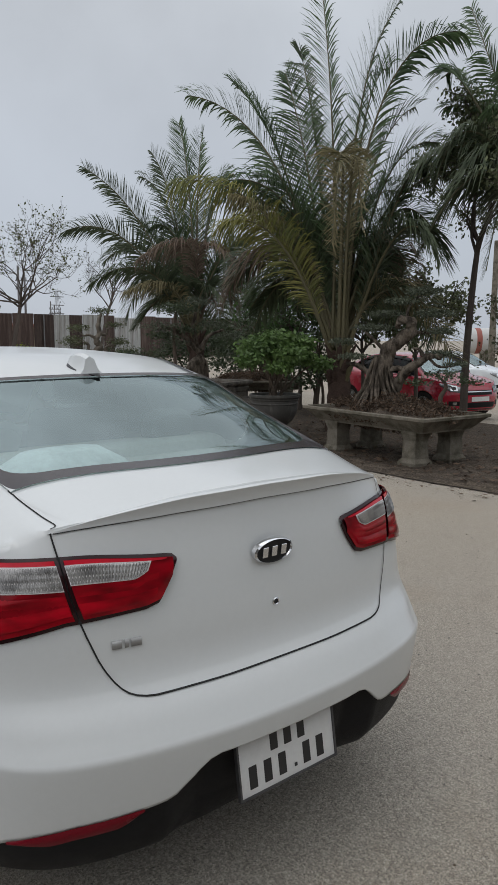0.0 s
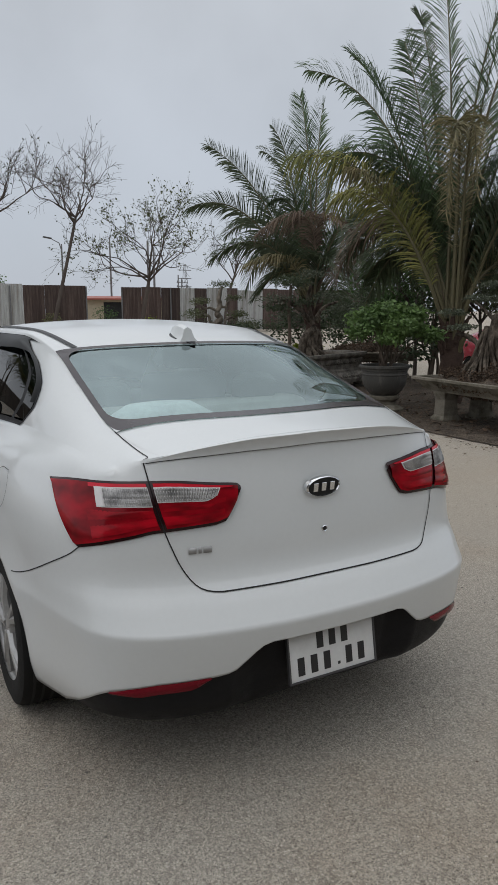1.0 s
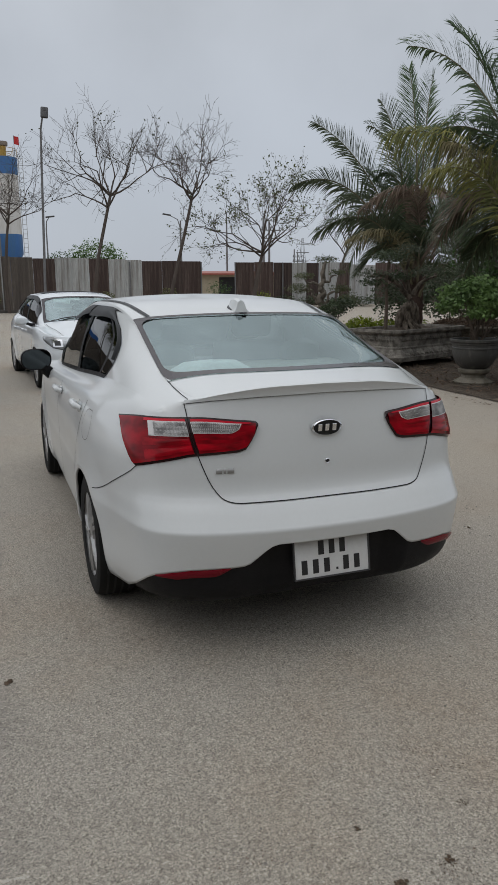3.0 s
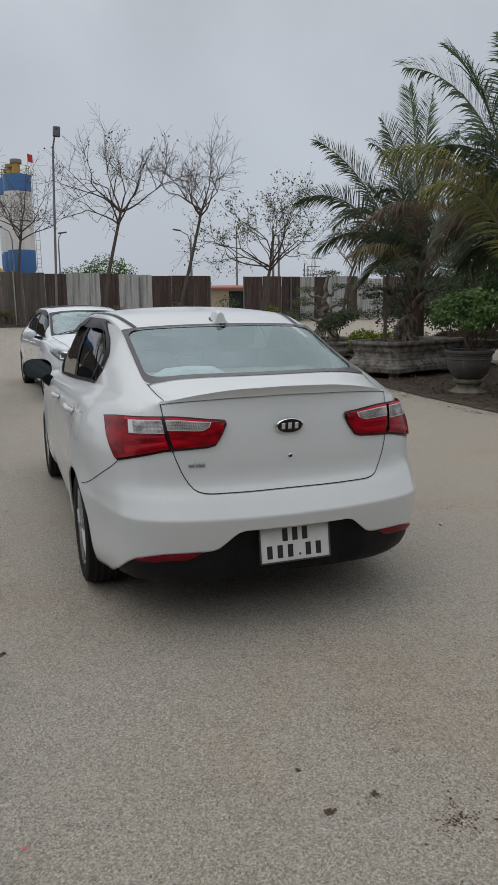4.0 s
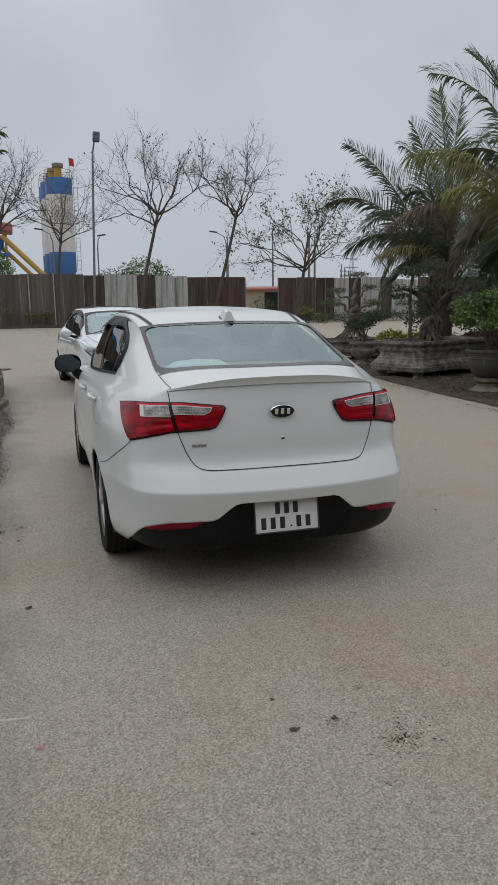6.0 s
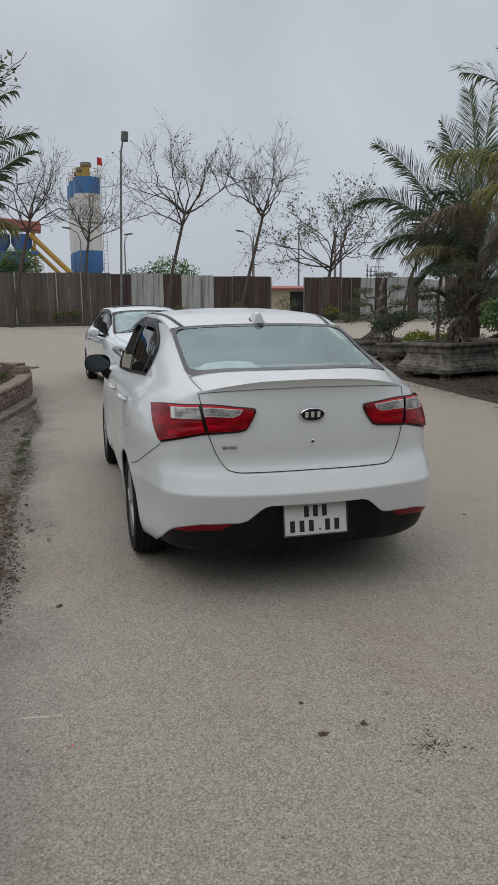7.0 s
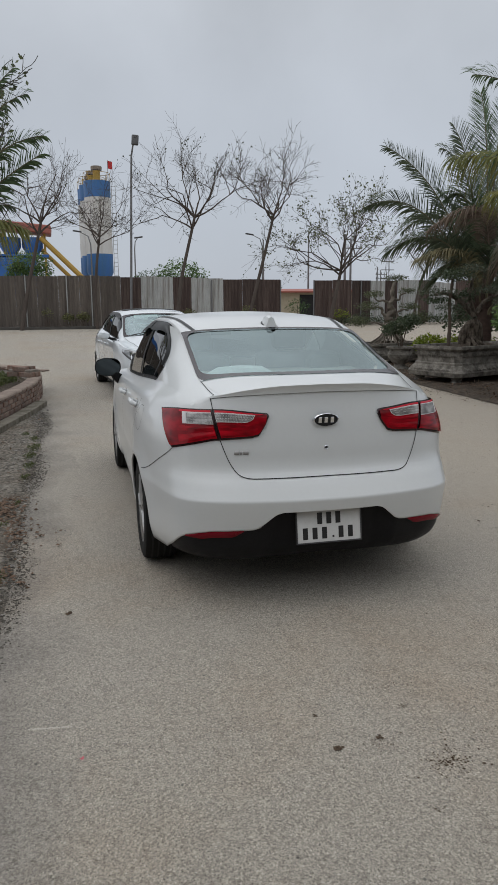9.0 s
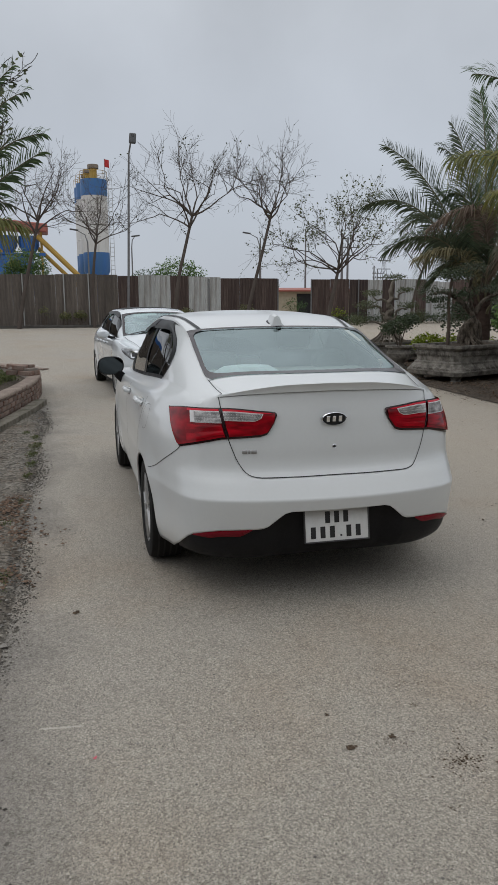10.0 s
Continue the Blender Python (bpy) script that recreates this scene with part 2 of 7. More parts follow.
FRIT = surface("glass_black_border", (0.042, 0.036, 0.041), 0.2, spec=0.28, coat=0.05, second=(0.072, 0.060, 0.060), scale=5, grain=0.05, rough_vary=0.02)
SEAT = surface("beige_seat_cloth", (0.42, 0.42, 0.395), 0.8, second=(0.34, 0.34, 0.315), scale=5, bump=0.001)
HEADREST = surface("grey_headrest_cloth", (0.085, 0.088, 0.086), 0.85, second=(0.06, 0.062, 0.06), scale=6, bump=0.001)
FRONTSEAT = surface("dark_grey_seat_cloth", (0.075, 0.078, 0.078), 0.85, second=(0.055, 0.057, 0.057), scale=6, bump=0.001)
TRIM = surface("dark_cabin_trim", (0.06, 0.06, 0.062), 0.7)
VISOR = surface("smoked_visor_plastic", (0.014, 0.015, 0.016), 0.4, spec=0.14, grain=0.05, rough_vary=0.02)
CLOTH = surface("pale_cloth", (0.78, 0.80, 0.80), 0.85, second=(0.5, 0.52, 0.53), scale=8, bump=0.004, bump_scale=30)
PLATE = surface("plate_white", (0.72, 0.73, 0.73), 0.35, second=(0.62, 0.61, 0.6), scale=14, grain=0.04)
HEADLAMP = surface("bright_headlamp", (0.46, 0.48, 0.50), 0.12, metal=0.4, second=(0.12, 0.125, 0.13), scale=9, mix=0.8, detail=2, coat=0.6, grain=0.1)
MIRROR = surface("dim_mirror", (0.06, 0.07, 0.075), 0.03, metal=1.0, grain=0.0, rough_vary=0.0)
PLATE_RIM = surface("dull_plate_frame", (0.10, 0.10, 0.105), 0.45, metal=0.6)
INK = surface("plate_black_ink", (0.02, 0.02, 0.022), 0.45)


# ---- the saloon car: one body surface from a plan line and upright profiles ----
WHEEL_Y, WHEEL_R = (0.935, 3.505), 0.305
ARCH_Y, ARCH_R = (0.945, 3.505), 0.329
PLAN_XY = ((0, 0), (0.15, 0.004), (0.3, 0.020), (0.45, 0.048), (0.58, 0.090), (0.675, 0.150), (0.735, 0.230), (0.778, 0.36), (0.820, 0.55),
           (0.850, 0.80), (0.860, 1.1), (0.855, 1.6), (0.852, 2.6), (0.845, 3.3), (0.82, 3.7), (0.76, 3.98), (0.65, 4.14), (0.45, 4.25), (0.2, 4.30), (0, 4.31))
_s = [0.0]
for _a, _b in zip(PLAN_XY, PLAN_XY[1:]):
    _s.append(_s[-1] + math.dist(_a, _b))
S_END = _s[-1]
plan_x = keyed(*[(s, p[0]) for s, p in zip(_s, PLAN_XY)])
plan_y = keyed(*[(s, p[1]) for s, p in zip(_s, PLAN_XY)])
tuck = keyed((0.15, 0.12), (0.24, 0.03), (0.32, -0.024), (0.40, -0.043), (0.48, -0.056), (0.546, -0.0642), (0.554, -0.0650), (0.560, -0.0648), (0.568, -0.0602), (0.600, -0.0405), (0.635, -0.0185), (0.652, -0.006), (0.668, 0.006),
             (0.70, 0.024), (0.74, 0.034), (0.80, 0.040), (0.94, 0.063), (1.04, 0.085), (1.12, 0.095))
girth = keyed((0.15, 0.76), (0.22, 0.81), (0.32, 0.835), (0.46, 0.843), (0.555, 0.850), (0.562, 0.8502), (0.60, 0.849), (0.66, 0.85), (0.74, 0.853), (0.80, 0.849), (0.88, 0.832), (0.96, 0.799), (1.04, 0.762), (1.12, 0.72))
nose = keyed((0.15, 0.12), (0.3, 0.0), (0.5, 0.0), (0.65, 0.03), (0.8, 0.12), (1.0, 0.3))
rear_fade = keyed((0.0, 1.0), (0.25, 0.9), (0.6, 0.35), (1.1, 0.0), (4.4, 0.0))
front_fade = keyed((0, 0), (3.4, 0), (4.0, 0.6), (4.31, 1.0))


def s_at_y(y):
    a, b = 0.2, S_END - 0.2
    for _ in range(40):
        m = (a + b) / 2
        a, b = (m, b) if plan_y(m) < y else (a, m)
    return a


def s_at_x(x):
    a, b = 0.0, s_at_y(1.5)
    for _ in range(40):
        m = (a + b) / 2
        a, b = (m, b) if plan_x(m) < x else (a, m)
    return a


def s_front_at_x(x):
    a, b = s_at_y(3.0), S_END
    for _ in range(40):
        m = (a + b) / 2
        a, b = (m, b) if plan_x(m) > x else (a, m)
    return a


def flare(y, z):
    """How far the wing swells out round a wheel."""
    out = 0.0
    for wy in ARCH_Y:
        d = math.hypot(y - wy, z - 0.30)
        if z > 0.25 or y < wy:
            out = max(out, 0.020 * max(0.0, 1 - abs(d - 0.35) / 0.17) ** 1.5)
    return out


def flank_raw(s, z):
    y = plan_y(s)
    return Vector((plan_x(s) * girth(z) / 0.85 + flare(y, z), y + tuck(z) * rear_fade(y) - nose(z) * front_fade(y), z))


def flank(s, z, off=0.0, side=1):
    """A point on the car's upright skin: s metres round the plan from the middle of the tail, at height z, lifted by off."""
    p = flank_raw(abs(s), z)
    if off:
        e = 0.004
        du = flank_raw(abs(s) + e, z) - flank_raw(max(abs(s) - e, 0), z)
        dv = flank_raw(abs(s), z + e) - flank_raw(abs(s), z - e)
        n = du.cross(dv)
        p = p + n.normalized() * off
    side = side if s >= 0 else -side
    return Vector((p.x * side, p.y, p.z))


_tail_low = linear((0, 0.503), (0.245, 0.503), (0.275, 0.495), (0.30, 0.478), (0.36, 0.428), (0.385, 0.418), (0.42, 0.414), (0.60, 0.405), (0.68, 0.389), (0.75, 0.370), (0.80, 0.343), (0.85, 0.308), (0.90, 0.270), (0.95, 0.243), (1.0, 0.215))
tail_top = keyed((0, 1.096), (0.25, 1.091), (0.45, 1.078), (0.56, 1.066), (0.65, 1.050), (0.73, 1.018), (0.80, 0.992), (0.95, 0.972), (1.4, 0.965), (2.0, 0.945), (2.9, 0.915), (4.2, 0.885), (4.6, 0.84), (5.0, 0.79), (5.6, 0.76))


def skin_low(s):
    y = plan_y(s)
    for wy in ARCH_Y:
        if abs(y - wy) < ARCH_R:
            return 0.30 + math.sqrt(ARCH_R ** 2 - (y - wy) ** 2)
    if y < WHEEL_Y[0]:
        return _tail_low(s)
    return 0.19


xw = keyed((0.16, 0.63), (0.45, 0.678), (0.8, 0.705), (1.1, 0.713), (1.5, 0.716), (2.1, 0.718), (3.0, 0.72), (3.4, 0.72), (4.1, 0.62))
zw = keyed((0.16, 1.030), (0.45, 1.056), (0.8, 1.066), (1.1, 1.058), (1.4, 1.04), (2.1, 0.99), (3.0, 0.945), (3.4, 0.935), (4.1, 0.81))
xt = keyed((0.16, 0.50), (0.45, 0.568), (0.8, 0.560), (1.13, 0.555), (1.6, 0.57), (2.4, 0.57), (2.9, 0.60), (3.35, 0.66), (4.1, 0.5))
zt = keyed((0.16, 1.062), (0.45, 1.128), (0.8, 1.226), (1.13, 1.330), (1.6, 1.394), (2.2, 1.394), (2.7, 1.34), (3.1, 1.13), (3.4, 0.955), (4.1, 0.825))
zc = keyed((0.16, 1.116), (0.45, 1.140), (0.8, 1.256), (1.13, 1.362), (1.5, 1.43), (1.95, 1.452), (2.4, 1.44), (2.7, 1.40), (3.1, 1.18), (3.4, 1.0), (4.1, 0.86))
shift = keyed((0.16, -0.075), (0.45, -0.13), (0.8, -0.105), (1.13, -0.082), (1.7, 0.0), (2.3, 0.0), (2.75, 0.06), (3.4, 0.12), (4.1, 0.12))


def top_raw(v, u):
    """A point on the car's upper skin: v runs from the boot's edge to the nose, u from the shoulder (0) over the side glass to the middle (1)."""
    s = s_at_y(v)
    a = flank_raw(s, tail_top(s))
    w, t = Vector((xw(v), a.y, zw(v))), Vector((xt(v), a.y, zt(v)))
    if u < 0.2:
        q = u / 0.2
        low = flank_raw(s, tail_top(s) - 0.02)
        d1, d2 = (a - low).normalized(), (t - w).normalized()
        l = (w - a).length * 0.40
        c1, c2 = a + d1 * l, w - d2 * l
        p = a * (1 - q) ** 3 + c1 * 3 * q * (1 - q) ** 2 + c2 * 3 * q * q * (1 - q) + w * q ** 3
    elif u < 0.6:
        q = (u - 0.2) / 0.4
        p = w.lerp(t, q)
        bul = math.sin(math.pi * q) * 0.022 * min(1, max(0.0, (t.z - w.z) / 0.2))
        p += Vector((bul, 0, bul * 0.4))
    else:
        ang = (u - 0.6) / 0.4 * math.pi / 2
        cx = math.cos(ang)
        p = Vector((xt(v) * cx, a.y + shift(v) * (1 - cx * cx), t.z + (zc(v) - t.z) * math.sin(ang)))
    if v < 0.42:
        # runs down into the lip of the boot
        q = ((0.42 - v) / 0.26) ** 1.8
        sx = s_at_x(min(p.x * 0.85 / girth(1.06), 0.76)) if u > 0 else s
        p = p.lerp(flank_raw(min(sx, s), tail_top(min(sx, s))), min(q, 1))
    if v > 3.75:
        # runs down over the bonnet's edge to the nose
        q = min(((v - 3.75) / 0.27) ** 2, 1)
        sx = max(s_front_at_x(p.x * 0.85 / girth(0.8)), s)
        p = p.lerp(flank_raw(sx, tail_top(sx)), q)
    return p


def top(v, u, off=0.0, side=1):
    p = top_raw(v, u)
    if off:
        e, f = 0.004, 0.004
        du = top_raw(v, min(u + f, 1.0)) - top_raw(v, max(u - f, 0))
        dv = top_raw(v + e, u) - top_raw(v - e, u)
        p = p + dv.cross(du).normalized() * -off * -1
    return Vector((p.x * side, p.y, p.z))


def lip_s(x):
    a, b = 0.0, s_at_y(0.17)
    for _ in range(40):
        m = (a + b) / 2
        a, b = (m, b) if flank_raw(m, tail_top(m)).x < x else (a, m)
    return a


def both(make):
    return tidy(merge(make(1), make(-1)))


REAR_PANE, FRONT_PANE, SIDE_PANE = (0.415, 1.12, 0.62), (2.78, 3.36, 0.635), (1.26, 3.05, 0.205, 0.578)
slant = keyed((0.0, -0.12), (0.2, -0.2), (0.215, -0.22), (0.33, -0.31), (0.43, -0.27), (0.52, -0.05), (0.575, 0.22), (0.60, 0.0), (1.0, 0.0))
slant_v = keyed((0.0, 0.0), (0.75, 0.0), (1.12, 0.75), (1.36, 1.0), (1.75, 0.55), (2.1, 0.0), (4.5, 0.0))

foot_u = keyed((0.0, 0.0), (0.5, 0.0), (0.6, 1.0), (0.64, 1.0), (0.88, 0.0), (1.0, 0.0))
foot_v = keyed((0.16, 0.0), (0.3, 0.5), (0.44, 1.0), (0.62, 0.7), (1.0, 0.0), (4.5, 0.0))


def bent(v, u):
    """Runs the lines of the upper skin along the sloping end of the side window and out to the foot of the rear window."""
    return v + slant(u) * slant_v(v) - 0.05 * foot_u(u) * foot_v(v)


def sheet_top(v0, v1, u0, u1, nv, nu, off, side):
    return grid([[top(bent(v, u), u, off, side) for u in steps(u0, u1, nu)] for v in steps(v0, v1, nv)])


def band(s0, s1, low, high, ns, nz, off, side=1):
    """A strip of the upright skin between two heights that run along it; off may be a number or a rule of (s share, height share)."""
    rows = []
    for k in range(ns + 1):
        s = s0 + (s1 - s0) * k / ns
        a, b = low(s), high(s)
        rows.append([flank(s, a + (b - a) * j / nz, off(k / ns, j / nz) if callable(off) else off, side) for j in range(nz + 1)])
    return grid(rows)


def slanted(sa, sb, low, high, ns, nz, off, side=1):
    """A strip of the upright skin whose two ends lean: sa and sb give their place at each height."""
    rows = []
    for k in range(ns + 1):
        q, row = k / ns, []
        for j in range(nz + 1):
            s = sa(0.9) + (sb(0.9) - sa(0.9)) * q
            for _ in range(4):
                z = low(s) + (high(s) - low(s)) * j / nz
                s = sa(z) + (sb(z) - sa(z)) * q
            row.append(flank(s, z, off(q, j / nz) if callable(off) else off, side))
        rows.append(row)
    return grid(rows)


def wheel(parent, x, y, side):
    w = thing("wheel", "", "")
    w.parent = parent
    w.location = (x, y, WHEEL_R)
    sg = side
    tyre = lathe([(0.205, -0.09), (0.225, -0.094), (0.27, -0.097), (0.295, -0.088), (0.303, -0.07), (0.305, -0.03), (0.305, 0.03), (0.303, 0.07), (0.295, 0.088), (0.27, 0.097), (0.225, 0.094), (0.205, 0.09)], 48, "x")
    part("tyre", tyre, RUBBER, w)
    treads = []
    for xx in (-0.052, -0.018, 0.018, 0.052):
        treads.append(lathe([(0.3058, xx - 0.005), (0.3062, xx), (0.3058, xx + 0.005)], 48, "x"))
    part("tread_groove", merge(*treads), GAP, w)
    o = 0.075 * sg
    pieces = [lathe([(0.222, o * 1.12), (0.215, o * 1.2), (0.200, o * 1.0), (0.195, 0.0), (0.2, -o)], 40, "x")]
    for k in range(5):
        for dd in (-0.16, 0.16):
            a = 2 * math.pi * k / 5 + dd
            c, s = math.cos(a), math.sin(a)
            c0, s0 = math.cos(a - dd * 0.75), math.sin(a - dd * 0.75)
            pieces.append(tube([(o * 0.95, 0.03 * c0, 0.03 * s0), (o * 1.05, 0.11 * (c + c0) / 2, 0.11 * (s + s0) / 2), (o * 0.95, 0.205 * c, 0.205 * s)], [0.022, 0.016, 0.017], 6))
    pieces.append(lathe([(0.0, o * 1.15), (0.05, o * 1.12), (0.06, o * 0.9)], 20, "x"))
    part("rim", merge(*pieces), ALLOY, w)
    part("brake_disc", lathe([(0.0, o * 0.3), (0.14, o * 0.3), (0.14, o * 0.1), (0.0, o * 0.1)], 24, "x"), ALLOY, w)
    return w


def car_shell(car, paint, glass_rear, glass_side, screen=None):
    """What every saloon of this build has: skin, glass, underbody, wheels, cabin."""
    # upright skin
    ss = set(round(s, 4) for s in steps(0, S_END, 150))
    for wy in ARCH_Y:
        for d in (0.9997, 0.994, 0.98, 0.955, 0.9, 0.81):
            ss.add(round(s_at_y(wy - ARCH_R * d), 4))
            ss.add(round(s_at_y(wy + ARCH_R * d), 4))
    for s in (0.245, 0.275, 0.30, 0.36, 0.385, 0.42):
        ss.add(s)
    # both skins share their points along the shoulder
    vs = steps(0.16, 0.415, 8)[:-1] + steps(0.415, 1.12, 12)[:-1] + steps(1.12, 1.26, 3)[:-1] + steps(1.26, 2.78, 18)[:-1] + steps(2.78, 3.05, 4)[:-1] + steps(3.05, 3.36, 4)[:-1] + steps(3.36, 4.02, 8)

    def unbent(y):
        a, b = 0.1, 4.2
        for _ in range(40):
            m = (a + b) / 2
            a, b = (m, b) if bent(m, 0.0) < y else (a, m)
        return a
    for s in list(ss):
        y = plan_y(s)
        if s > 0.3 and 0.17 < y < 4.01:
            v = unbent(y)
            if min(abs(v - q) for q in vs) > 0.006:
                vs.append(v)
            else:
                ss.discard(s)
    vs = sorted(vs)
    for v in vs:
        ss.add(s_at_y(bent(v, 0.0)))
    # and along the lip of the boot, beside the lid
    us = steps(0, 0.2, 6)[:-1] + [0.2, 0.205] + steps(0.205, 0.578, 12)[1:] + [0.6, 0.62, 0.635] + steps(0.635, 1, 8)[1:]
    lips = [s for s in (lip_s(top_raw(0.16, u).x) for u in us) if s > 0.5]
    ss = set(s for s in ss if not (min(lips) - 0.004 < s < max(lips) - 0.001)) | set(lips)
    ss = sorted(ss)

    def flanks(side):
        rows = []
        for s in ss:
            a, b = skin_low(s), tail_top(s)
            m, k = max(a, 0.55), max(a + 0.002, 0.69)
            rows.append([flank(s, z, 0, side) for z in steps(a, m, 16)[:-1] + steps(m, k, 22)[:-1] + steps(k, b, 22)])
        return grid(rows)
    bm = merge(flanks(1), flanks(-1))
    # upper skin with its openings

    def hole(i, j):
        v, u = (vs[i] + vs[i + 1]) / 2, (us[j] + us[j + 1]) / 2
        if REAR_PANE[0] < v < REAR_PANE[1] and u > REAR_PANE[2]:
            return True
        if FRONT_PANE[0] < v < FRONT_PANE[1] and u > FRONT_PANE[2]:
            return True
        return SIDE_PANE[0] < v < SIDE_PANE[1] and SIDE_PANE[2] < u < SIDE_PANE[3]
    for side in (1, -1):
        bm = merge(bm, grid([[top(bent(v, u), u, 0, side) for u in us] for v in vs], skip=hole))
    tidy(bm, 0.0012)
    # the wing's shoulder is rounded beside the lid
    bmesh.ops.remove_doubles(bm, verts=[v for v in bm.verts if abs(v.co.x) > 0.56 and v.co.y < 0.40 and v.co.z > 0.97], dist=0.004)
    soft = [v for v in bm.verts if abs(v.co.x) > 0.572 and v.co.y < 0.40 and v.co.z > 0.978 and not v.is_boundary]
    for _ in range(14):
        bmesh.ops.smooth_vert(bm, verts=soft, factor=0.5, use_axis_x=True, use_axis_y=True, use_axis_z=True)
    body = part("body", bm, paint, car)
    sol = body.modifiers.new("thickness", "SOLIDIFY")
    sol.thickness, sol.offset = 0.012, -1
    # panes with a black printed border
    for nm, (v0, v1, u0), mat, bw in (("rear_window", REAR_PANE, glass_rear, 0.07), ("windscreen", FRONT_PANE, screen or glass_rear, 0.05)):
        g = part(nm, both(lambda sd: sheet_top(v0, v1, u0, 1.0, 16, 12, -0.004, sd)), mat, car)
        rim = []
        for side in (1, -1):
            rows = []
            outer = [(v0, 1 - (1 - u0) * k / 20) for k in range(21)] + [(v0 + (v1 - v0) * k / 20, u0) for k in range(1, 21)] + [(v1, u0 + (1 - u0) * k / 20) for k in range(1, 21)]
            for v, u in outer:
                vi = min(max(v, v0 + bw * (1.0 if nm == "rear_window" else 0.8)), v1 - bw * 0.35)
                ui = max(u, u0 + (0.054 if nm == "rear_window" else 0.06))
                # rounded inner corners
                cv, cu = min(max(vi, v0 + bw + 0.10), v1 - bw * 0.35 - 0.10), max(ui, u0 + 0.054 + 0.10)
                ev, eu = (vi - cv) / 0.10, (ui - cu) / 0.10
                ln = math.hypot(ev, eu)
                if ev and eu and ln > 1:
                    vi, ui = cv + ev / ln * 0.10, cu + eu / ln * 0.10
                rows.append([top(bent(v, u), u, 0.003, side), top(bent(vi, ui), ui, 0.001, side)])
            rim.append(grid(rows))
        part("border", tidy(merge(*rim)), FRIT, g, "black printed glass border")
    v0, v1, u0, u1 = SIDE_PANE
    for side in (-1, 1):
        for a, b in ((v0, 2.07), (2.10, v1)):
            sheet = grid([[top(bent(v, u), u, -0.004 - 0.028 * max(0.0, (2.0 - v) / 0.74), side) for u in steps(u0, u1, 10)] for v in steps(a, b, 10)])
            sheet.normal_update()
            bmesh.ops.reverse_faces(sheet, faces=[f for f in sheet.faces if f.normal.x * side < 0])
            part("side_window", sheet, glass_side, car)
        rim = []
        for a, b, c, d in ((v0 - 0.008, v0 + 0.012, u0, u1), (v0 + 0.17, v0 + 0.205, u0, u1), (v1 - 0.02, v1 + 0.03, u0, u1), (v0, v1, u0 - 0.016, u0 + 0.010), (v0, v1, u1 - 0.016, u1 + 0.014), (2.05, 2.12, u0, u1)):
            rim.append(grid([[top(bent(v, u), u, 0.003, side) for u in steps(c, d, 12)] for v in steps(a, b, 14)]))
        part("window_frame", tidy(merge(*rim)), BLACK, car, "black side window frame")
        # smoked wind deflectors over both doors' glass
        for a, b, tail in ((v0, 2.05, True), (2.11, v1 - 0.25, False)):
            rows = []
            if tail:
                for k in range(9):
                    q = k / 8
                    rows.append([(a - 0.004, 0.34 + (u1 - 0.34) * q), (a + 0.014 + 0.030 * q, 0.33 + (u1 - 0.38) * q)])
            for v in steps(a + (0.05 if tail else 0.0), b, 18):
                rows.append([(v, u1 + 0.010), (v + (0.06 if tail else 0.0), u1 - 0.048 - 0.012 * math.sin(min(1, (v - a) / 0.5) * math.pi / 2))])
            fine = [[top(bent(e[0] + (i[0] - e[0]) * q, e[1] + (i[1] - e[1]) * q), e[1] + (i[1] - e[1]) * q, 0.006 + 0.016 * math.sin(q * 1.9), side) for q in steps(0, 1, 5)] for e, i in rows]
            part("window_visor", grid(fine), VISOR, car, "smoked window visor")
    # underbody, wells, wheels
    under = merge(box(-0.6, 0.6, 0.30, 4.0, 0.19, 0.42, 0.05), box(-0.79, 0.79, 1.25, 3.15, 0.155, 0.22, 0.01), box(-0.56, 0.56, 0.42, 4.0, 0.150, 0.22, 0.01))
    part("underbody", under, GAP, car)
    for side in (-1, 1):
        for wy, ay in zip(WHEEL_Y, ARCH_Y):
            rows = [[(side * xx, ay + 0.327 * math.cos(a), 0.30 + 0.327 * math.sin(a)) for xx in (0.5, 0.82)] for a in steps(-0.3, math.pi + 0.3, 20)]
            part("wheel_well", grid(rows), GAP, car)
            wheel(car, side * 0.758, wy, side)
    # cabin
    part("cabin_floor", box(-0.7, 0.7, 0.7, 3.3, 0.42, 0.5), TRIM, car)
    part("parcel_shelf", box(-0.62, 0.62, 0.44, 1.05, 1.03, 1.05), SEAT, car)
    part("dashboard", box(-0.68, 0.68, 3.0, 3.35, 0.55, 0.93, 0.05), TRIM, car)
    part("rear_bench", merge(box(-0.6, 0.6, 1.0, 1.2, 0.5, 1.1, 0.05), box(-0.6, 0.6, 1.1, 1.7, 0.45, 0.72, 0.06)), SEAT, car)
    for x in (-0.36, 0.36):
        part("front_seat", merge(moved(box(-0.25, 0.25, -0.07, 0.07, 0, 0.62, 0.06, 3), pose(x, 2.0, 0.55, 10)), moved(box(-0.13, 0.13, -0.05, 0.05, 0.64, 0.85, 0.04, 3), pose(x, 2.0, 0.55, 10)),
                                 box(x - 0.25, x + 0.25, 2.0, 2.5, 0.48, 0.68, 0.06)), FRONTSEAT, car)
        part("headrest", moved(squircle([(0.0, -0.05), (0.8, -0.045), (1.0, 0.0), (0.8, 0.045), (0.0, 0.05)], 0.12, 0.075, 24), pose(x, 1.12, 1.14, 102)), HEADREST, car)
    part("rear_shelf_panel", box(-0.66, 0.66, 0.40, 1.0, 0.99, 1.02, 0.01, 1), SEAT, car)
